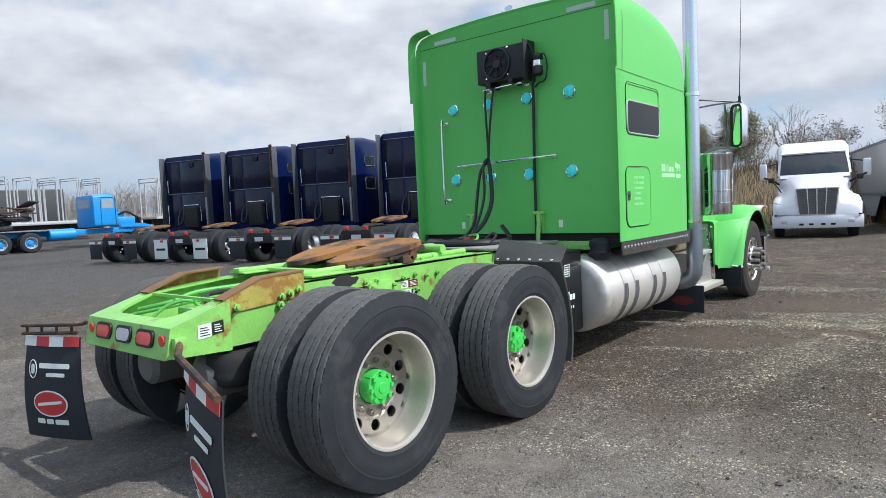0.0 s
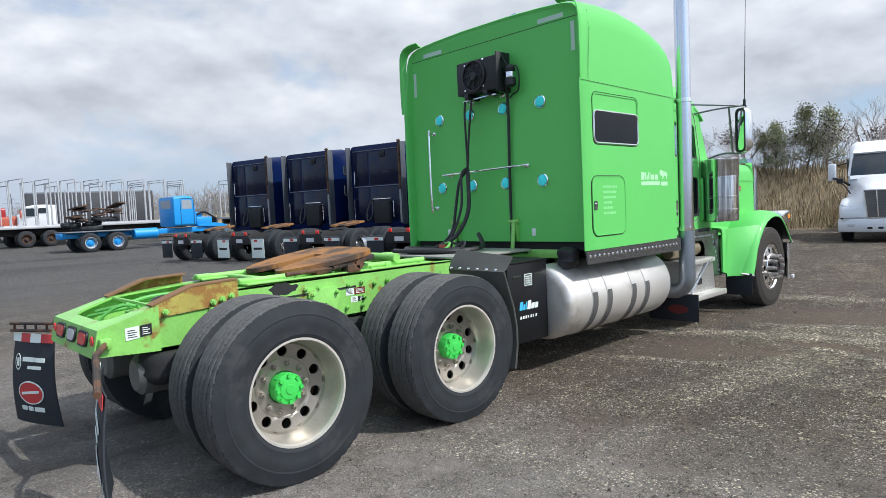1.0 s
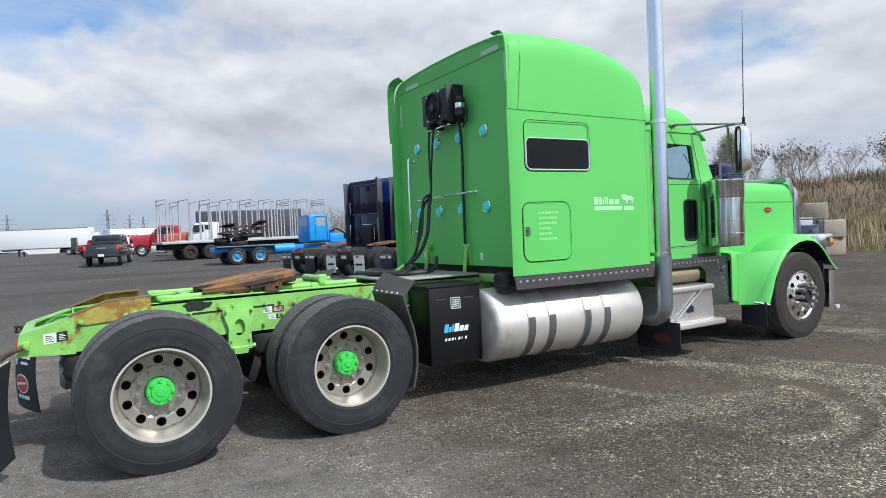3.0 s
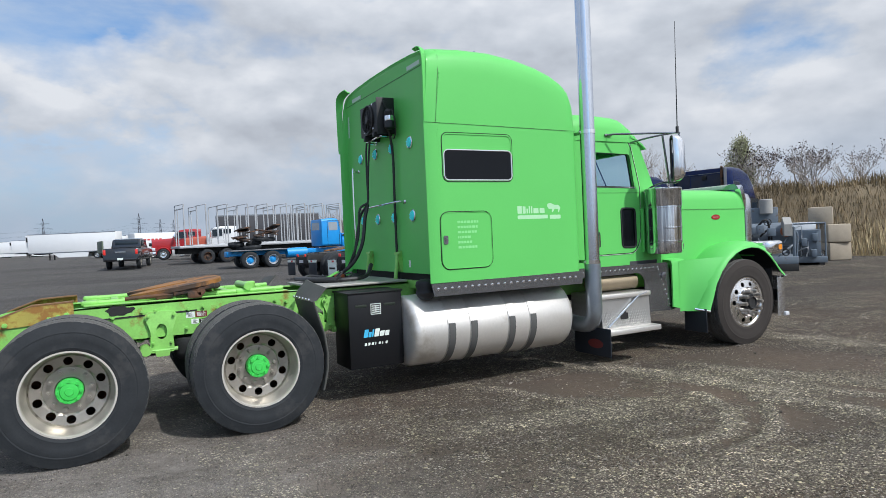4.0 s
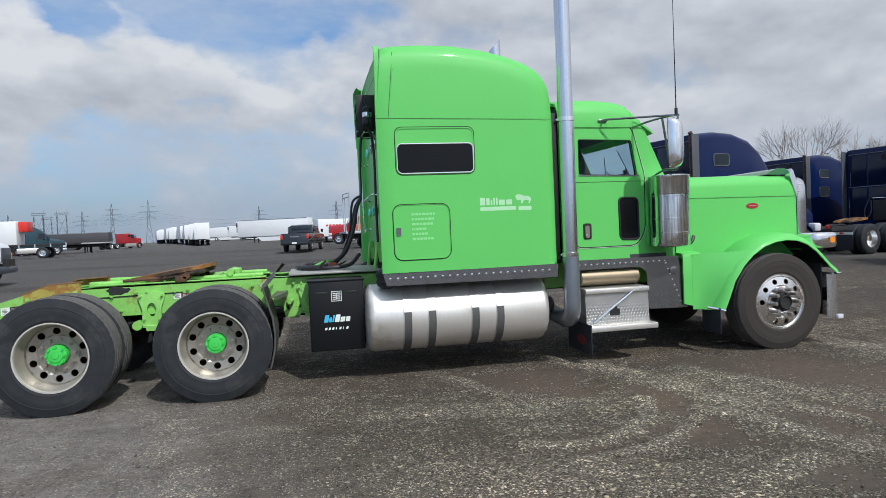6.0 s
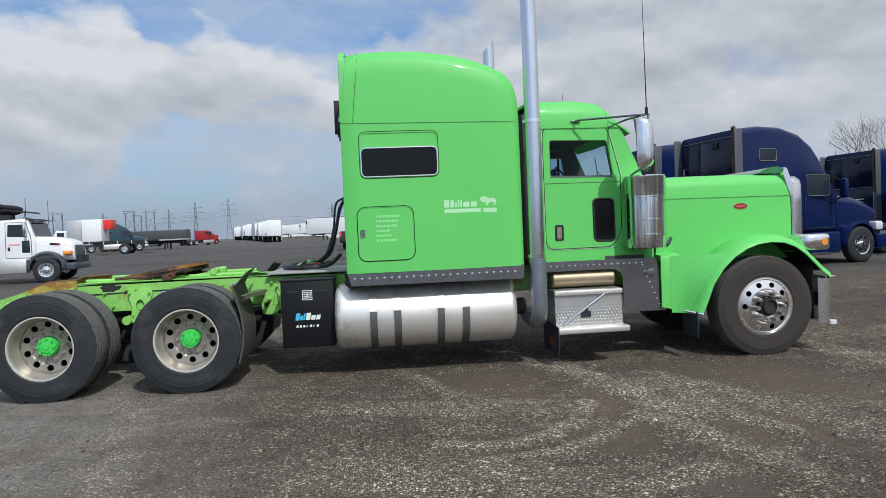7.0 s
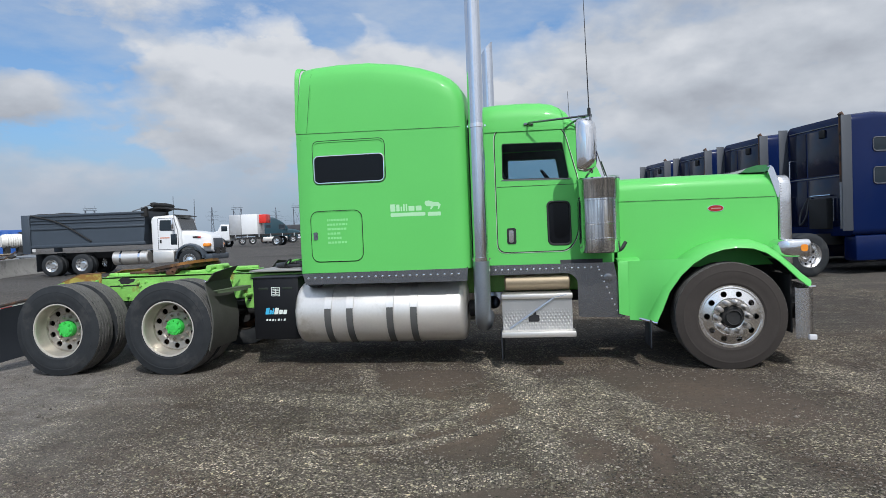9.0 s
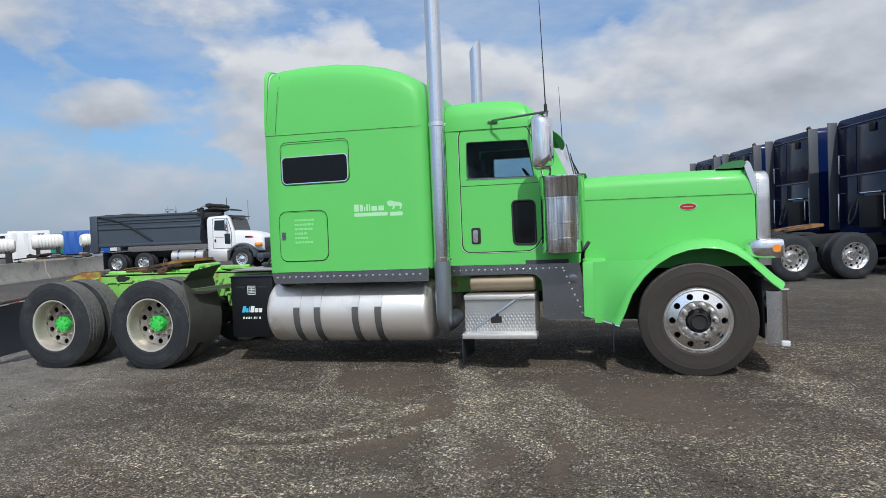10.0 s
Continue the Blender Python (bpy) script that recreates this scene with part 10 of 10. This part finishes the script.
def build_berm():
    bm = bmesh.new()
    xs, ys = [-40 + 2 * k for k in range(51)], [25.6, 26.4, 27.2, 28, 29, 30, 31.2, 34, 42, 60]
    rows = [[bm.verts.new((x, y, berm_height(x, y) + (-0.05 if y < 26 else 0.02))) for y in ys] for x in xs]
    for a, b in zip(rows, rows[1:]):
        for i in range(len(ys) - 1):
            bm.faces.new((a[i], b[i], b[i + 1], a[i + 1]))
    solo("grass_bank", bm, mat("dry_earth_bank", (0.21, 0.16, 0.095), 0.95, var=0.3, scale=0.8, fine=0.2, bump=0.5, bscale=20), "earth bank under dry grass", "bank", kind="structure")


REED = mat("dry_reed", (0.46, 0.37, 0.215), 0.8, var=0.3, scale=0.35, island=0.35)
BANKGRASS = mat("brown_bank_grass", (0.225, 0.168, 0.092), 0.85, var=0.35, scale=0.5, island=0.55)
TWIG = mat("bare_twig", (0.34, 0.30, 0.26), 0.9, var=0.2, island=0.3)
FARTWIG = mat("far_bare_wood", (0.30, 0.275, 0.25), 0.95, var=0.2, island=0.3)
BARK = mat("grey_bark", (0.13, 0.11, 0.09), 0.95, var=0.25, bump=0.4, bscale=30)
LEAF = mat("olive_leaf", (0.25, 0.255, 0.135), 0.7, var=0.3, scale=1.0, island=0.5)
PYLON = mat("far_dark_lattice", (0.085, 0.095, 0.115), 0.7, var=0.1)
SEED = mat("dark_seed_head", (0.062, 0.046, 0.042), 0.85, island=0.4)


def from_lists(name, vs, fs, mm, label, category, kind=""):
    me = bpy.data.meshes.new(name)
    me.from_pydata(vs, [], fs)
    me.materials.append(mm)
    return tagged(new(name, me), label, category, "", kind)


def blade(rnd, vs, fs, x, y, z, h, w, sway):
    """One bent blade of grass."""
    a = rnd.uniform(0, math.pi)
    lx, ly = rnd.gauss(0, sway) * h, rnd.gauss(0, sway) * h
    dx, dy = math.cos(a) * w, math.sin(a) * w
    n = len(vs)
    vs += [(x - dx, y - dy, z - 0.05), (x + dx, y + dy, z - 0.05), (x + dx * 0.7 + lx * 0.5, y + dy * 0.7 + ly * 0.5, z + h * 0.6), (x - dx * 0.7 + lx * 0.5, y - dy * 0.7 + ly * 0.5, z + h * 0.6), (x + lx, y + ly, z + h)]
    fs += [(n, n + 1, n + 2, n + 3), (n + 3, n + 2, n + 4)]


def build_reeds():
    rnd = random.Random(11)
    vs, fs = [], []
    for k in range(8000):
        # tall pale reeds stand along the foot of the bank, thinning out to the east
        x, y = rnd.uniform(-30, 22), 25.9 + 2.2 * rnd.random() ** 1.8
        if rnd.random() < max(0.0, min(0.8, (x + 7.0) * 0.2)):
            continue
        h = rnd.uniform(0.45, 1.35) * (0.8 + 0.3 * math.sin(x * 1.3) * math.sin(y * 1.7))
        blade(rnd, vs, fs, x, y, berm_height(x, y), h, rnd.uniform(0.006, 0.018), 0.16)
    from_lists("dry_reeds", vs, fs, REED, "tall dry straw-coloured reeds at the foot of the bank", "grass", "stuff")
    vs, fs = [], []
    for k in range(34000):
        x, y = rnd.uniform(-30, 22), 26.2 + 7.5 * rnd.random() ** 1.2
        h = rnd.uniform(0.2, 0.75) * (0.8 + 0.4 * math.sin(x * 0.9 + 1) * math.sin(y * 1.1))
        blade(rnd, vs, fs, x, y, berm_height(x, y), h, rnd.uniform(0.008, 0.022), 0.30)
    from_lists("bank_grass", vs, fs, BANKGRASS, "matted brown and olive grass on the bank", "grass", "stuff")


def limb(vs, fs, p, q, r0, r1, n=3):
    """A tapering branch as a thin prism."""
    p, q = Vector(p), Vector(q)
    d = (q - p).normalized()
    s = d.orthogonal().normalized()
    u = d.cross(s)
    b = len(vs)
    for c, r in ((p, r0), (q, r1)):
        for k in range(n):
            a = 2 * math.pi * k / n
            vs.append(tuple(c + (s * math.cos(a) + u * math.sin(a)) * r))
    for k in range(n):
        fs.append((b + k, b + (k + 1) % n, b + n + (k + 1) % n, b + n + k))


def grow(rnd, vs, fs, tips, p, d, length, r, depth, spread=0.55, kids=3):
    q = p + d * length
    limb(vs, fs, p, q, r, r * 0.62)
    if depth == 0:
        tips.append(q)
        return
    for k in range(kids):
        nd = (d + Vector((rnd.gauss(0, spread), rnd.gauss(0, spread), rnd.gauss(0.12, spread * 0.6)))).normalized()
        st = p.lerp(q, rnd.uniform(0.55, 1.0))
        grow(rnd, vs, fs, tips, st, nd, length * rnd.uniform(0.58, 0.85), r * 0.55, depth - 1, spread, kids)


def mesh_part(name, vs, fs, mm, parent, label=""):
    me = bpy.data.meshes.new(name)
    me.from_pydata(vs, [], fs)
    me.materials.append(mm)
    ob = new(name, me)
    ob.parent = parent
    return tagged(ob, label) if label else ob


def leaf_faces(rnd, vs, fs, c, n, spread, size):
    for k in range(n):
        p = c + Vector((rnd.gauss(0, spread), rnd.gauss(0, spread), rnd.gauss(0, spread)))
        a = Vector((rnd.gauss(0, 1), rnd.gauss(0, 1), rnd.gauss(0, 1))).normalized()
        b = a.orthogonal().normalized()
        s = size * rnd.uniform(0.6, 1.3)
        i = len(vs)
        vs += [tuple(p - a * s), tuple(p + b * s * 0.5), tuple(p + a * s), tuple(p - b * s * 0.5)]
        fs.append((i, i + 1, i + 2, i + 3))


def tree(seed, height, kind):
    """kind: bare, seedy (dark seed heads on bare twigs) or leafy."""
    rnd = random.Random(seed)
    label = {"bare": "bare many-branched tree on the bank", "seedy": "bare shrub with dark seed heads on the bank", "leafy": "small olive-green tree coming into leaf"}[kind]
    t = thing("tree" if kind != "seedy" else "shrub", label, "tree" if kind != "seedy" else "shrub", "growth on the bank")
    vs, fs, tips = [], [], []
    d0 = Vector((rnd.gauss(0, 0.08), rnd.gauss(0, 0.08), 1)).normalized()
    stems = {"bare": 2, "seedy": 4, "leafy": 1}[kind]
    for k in range(stems):
        d = (d0 + Vector((rnd.gauss(0, 0.22), rnd.gauss(0, 0.22), 0))).normalized() if stems > 1 else d0
        p0 = Vector((rnd.gauss(0, 0.15), rnd.gauss(0, 0.15), -0.1)) if stems > 1 else Vector((0, 0, -0.1))
        grow(rnd, vs, fs, tips, p0, d, height * (0.36 if kind != "leafy" else 0.5), 0.03 if kind == "seedy" else 0.06, {"bare": 5, "seedy": 4, "leafy": 1}[kind], 0.38 if kind == "bare" else 0.5, 3)
    if kind == "leafy":
        # limbs stand off the stem all the way up, shorter towards the top, each ending in a clump of leaves
        tips = []
        for k in range(110):
            u = rnd.random() ** 0.8
            z, a = height * (0.10 + 0.74 * u), rnd.uniform(0, 2 * math.pi)
            r = height * 0.30 * (1.05 - u) ** 0.6 * rnd.uniform(0.25, 1.0)
            q = Vector((r * math.cos(a), r * math.sin(a), z))
            limb(vs, fs, Vector((0, 0, z - 0.25 * r - 0.1)), q, 0.018, 0.006)
            tips.append(q)
    mesh_part("trunk", vs, fs, BARK if kind == "leafy" else TWIG, t, "bare branching trunk" if kind != "leafy" else "")
    if kind != "bare":
        vs, fs = [], []
        for q in tips:
            leaf_faces(rnd, vs, fs, q, 1 if kind == "seedy" else 46, 0.03 if kind == "seedy" else 0.17, 0.052 if kind == "seedy" else 0.050)
        mesh_part("crown", vs, fs, SEED if kind == "seedy" else LEAF, t, "dark seed heads" if kind == "seedy" else "sparse olive leaves")
    return t


def build_bank_growth():
    rnd = random.Random(21)
    kinds = {"bare": [tree(s, 4.6, "bare") for s in (1, 2, 3)], "seedy": [tree(s, 2.6, "seedy") for s in (4, 5, 6)], "leafy": [tree(s, 4.0, "leafy") for s in (7, 8)]}
    spots = [("seedy", -24 + 0.98 * k + rnd.uniform(-0.6, 0.6), rnd.uniform(30.5, 34), rnd.uniform(0.75, 1.1)) for k in range(44)]
    spots += [("bare", x, y, k) for x, y, k in ((-3.2, 32.5, 0.72), (-22.7, 32.0, 0.85), (-26.6, 32.3, 1.0), (-25.0, 33.5, 0.9), (-20.6, 33.6, 0.68), (-29.0, 33.0, 1.0), (-5.0, 34.0, 0.6), (0.4, 34.0, 0.6), (1.9, 33.0, 0.66))]
    spots += [("leafy", x, y, k) for x, y, k in ((-16.8, 31.2, 0.93), (-5.5, 31.0, 0.86), (-6.9, 31.2, 0.72), (-4.8, 31.8, 0.80), (-7.6, 31.6, 0.6), (-18.6, 32.6, 0.7))]
    used = {}
    for kd, x, y, k in spots:
        i = used.get(kd, 0)
        used[kd] = i + 1
        src = kinds[kd][i % len(kinds[kd])]
        m = pose(x, y, berm_height(x, y), 0, 0, rnd.uniform(0, 360)) @ Matrix.Scale(k, 4)
        if i < len(kinds[kd]):
            src.matrix_basis = m
        else:
            c = copy_thing(src, m)
            c.scale = m.to_scale()


def build_far_woods():
    """A long belt of bare trees along the north-west edge of the yard."""
    rnd = random.Random(31)
    vs, fs = [], []
    line = [(-22, 62), (-45, 52), (-75, 48), (-105, 44), (-140, 40), (-190, 34)]
    for k in range(240):
        t = rnd.random() * (len(line) - 1)
        i = min(int(t), len(line) - 2)
        a, b = Vector(line[i]), Vector(line[i + 1])
        p = a.lerp(b, t - i) + Vector((rnd.gauss(0, 2), rnd.gauss(0, 2.5)))
        z = ground_height(p.x, p.y)
        h = rnd.uniform(4.5, 7.0)
        base = Vector((p.x, p.y, z))
        limb(vs, fs, base, base + Vector((rnd.gauss(0, 0.2), rnd.gauss(0, 0.2), h * 0.8)), 0.08, 0.03)
        for j in range(26):
            s = base + Vector((0, 0, h * rnd.uniform(0.15, 0.8)))
            e = s + Vector((rnd.gauss(0, 0.8), rnd.gauss(0, 0.8), rnd.uniform(0.5, 1.8)))
            limb(vs, fs, s, e, 0.035, 0.012)
            for m in range(3):
                f = s.lerp(e, rnd.uniform(0.4, 1))
                limb(vs, fs, f, f + Vector((rnd.gauss(0, 0.4), rnd.gauss(0, 0.4), rnd.uniform(0.2, 0.8))), 0.018, 0.006)
    from_lists("far_woods", vs, fs, FARTWIG, "distant belt of bare grey trees", "trees", "stuff")
    vs, fs = [], []
    for k in range(9000):
        t = rnd.random() * (len(line) - 1)
        i = min(int(t), len(line) - 2)
        p = Vector(line[i]).lerp(Vector(line[i + 1]), t - i) + Vector((rnd.gauss(0, 3) , rnd.gauss(-4, 2.5)))
        z = ground_height(p.x, p.y)
        h = rnd.uniform(0.7, 2.2)
        a = rnd.uniform(0, math.pi)
        w = 0.10
        n = len(vs)
        vs += [(p.x - w * math.cos(a), p.y - w * math.sin(a), z), (p.x + w * math.cos(a), p.y + w * math.sin(a), z), (p.x + rnd.gauss(0, 0.25), p.y + rnd.gauss(0, 0.25), z + h)]
        fs.append((n, n + 1, n + 2))
    from_lists("far_scrub", vs, fs, REED, "pale dry scrub in front of the far trees", "grass", "stuff")


def pylon(h):
    """A lattice power pylon."""
    t = thing("power_pylon", "distant grey lattice power pylon", "pylon", "row of pylons")
    vs, fs = [], []
    k = h / 40
    legs = [(-3.2, -3.2), (3.2, -3.2), (3.2, 3.2), (-3.2, 3.2)]
    levels = [(0, 1.0), (8, 0.72), (15, 0.48), (21, 0.32), (27, 0.28), (34, 0.24), (40, 0.06)]
    for (z0, s0), (z1, s1) in zip(levels, levels[1:]):
        for i in range(4):
            a, b = legs[i], legs[(i + 1) % 4]
            limb(vs, fs, (a[0] * s0 * k, a[1] * s0 * k, z0 * k), (a[0] * s1 * k, a[1] * s1 * k, z1 * k), 0.16, 0.16)
            limb(vs, fs, (a[0] * s0 * k, a[1] * s0 * k, z0 * k), (b[0] * s1 * k, b[1] * s1 * k, z1 * k), 0.10, 0.10)
            limb(vs, fs, (b[0] * s0 * k, b[1] * s0 * k, z0 * k), (a[0] * s1 * k, a[1] * s1 * k, z1 * k), 0.10, 0.10)
    mesh_part("tower", vs, fs, PYLON, t)
    for z, w in ((24, 7.5), (29, 9.0), (34, 6.5)):
        vs, fs = [], []
        for s in (1, -1):
            limb(vs, fs, (0, 0, z * k + 0.6), (0, s * w * k, z * k), 0.13, 0.08)
            limb(vs, fs, (0, 0, z * k - 0.8), (0, s * w * k, z * k), 0.13, 0.08)
        mesh_part("cross_arm", vs, fs, PYLON, t)
    return t


def portal_pylon(h):
    """A broad power pylon: two lattice legs under one long crossbar."""
    t = thing("power_pylon", "distant broad two-legged lattice power pylon", "pylon", "row of pylons")
    vs, fs = [], []
    for s in (1, -1):
        for x in (-0.9, 0.9):
            limb(vs, fs, (x, s * 4.2, 0), (x * 0.5, s * 2.9, h * 0.86), 0.16, 0.14)
            limb(vs, fs, (x, s * 2.6, 0), (x * 0.5, s * 3.6, h * 0.86), 0.16, 0.14)
        for k in range(6):
            z0, z1 = h * 0.14 * k, h * 0.14 * (k + 1)
            limb(vs, fs, (0.7, s * 4.0, z0), (0.6, s * 2.8, z1), 0.09, 0.09)
            limb(vs, fs, (-0.7, s * 2.8, z0), (-0.6, s * 3.8, z1), 0.09, 0.09)
    limb(vs, fs, (0, -2.8, h * 0.35), (0, 2.8, h * 0.80), 0.10, 0.10)
    limb(vs, fs, (0, 2.8, h * 0.35), (0, -2.8, h * 0.80), 0.10, 0.10)
    mesh_part("tower", vs, fs, PYLON, t)
    vs, fs = [], []
    for z in (0.86, 0.91):
        limb(vs, fs, (0, -5.0, h * z), (0, 5.0, h * z), 0.16, 0.16)
    for k in range(9):
        limb(vs, fs, (0, -5.0 + 1.1 * k, h * 0.86), (0, -4.4 + 1.1 * k, h * 0.91), 0.09, 0.09)
    for s in (1, -1):
        limb(vs, fs, (0, s * 3.4, h * 0.91), (0, s * 3.4, h), 0.14, 0.06)
    mesh_part("cross_arm", vs, fs, PYLON, t)
    return t


def build_pylons():
    broad = None
    for b, d in ((200.4, 600), (199.85, 690), (198.9, 600), (205.4, 600), (216.5, 560)):
        x, y = 7.0 + d * math.cos(radians(b)), 2.7 + d * math.sin(radians(b))
        m = pose(x, y, ground_height(x, y), 0, 0, 15)
        if broad is None:
            broad = portal_pylon(30.0)
            broad.matrix_basis = m
        else:
            copy_thing(broad, m)
    first = None
    where = ((192.8, 690, 42), (195.45, 740, 42), (197.5, 900, 42), (202.3, 960, 42), (207.5, 900, 42), (184.1, 870, 42), (177.5, 800, 42), (175.9, 960, 42), (174.9, 1000, 42), (170.5, 900, 42))
    place = []
    for b, d, h in where:
        x, y = 7.0 + d * math.cos(radians(b)), 2.7 + d * math.sin(radians(b))
        place.append(Vector((x, y, ground_height(x, y))))
        m = pose(x, y, ground_height(x, y), 0, 0, 12)
        if first is None:
            first = pylon(h)
            first.matrix_basis = m
        else:
            copy_thing(first, m)
    vs, fs = [], []
    for i, j in ((4, 0), (0, 5), (5, 6), (1, 0), (1, 2), (2, 3), (6, 7), (7, 8)):
        a, b = place[i], place[j]
        for off, hz in ((-7, 24), (7, 24), (-8.5, 29), (8.5, 29)):
            prev = None
            for k in range(11):
                t = k / 10
                q = a.lerp(b, t) + Vector((0, off, hz - 22 * t * (1 - t)))
                if prev is not None:
                    limb(vs, fs, prev, q, 0.035, 0.035)
                prev = q
    from_lists("power_lines", vs, fs, DARK, "thin dark power lines between the pylons", "cables", "stuff")


build_berm()
build_reeds()
build_bank_growth()
build_far_woods()
build_pylons()
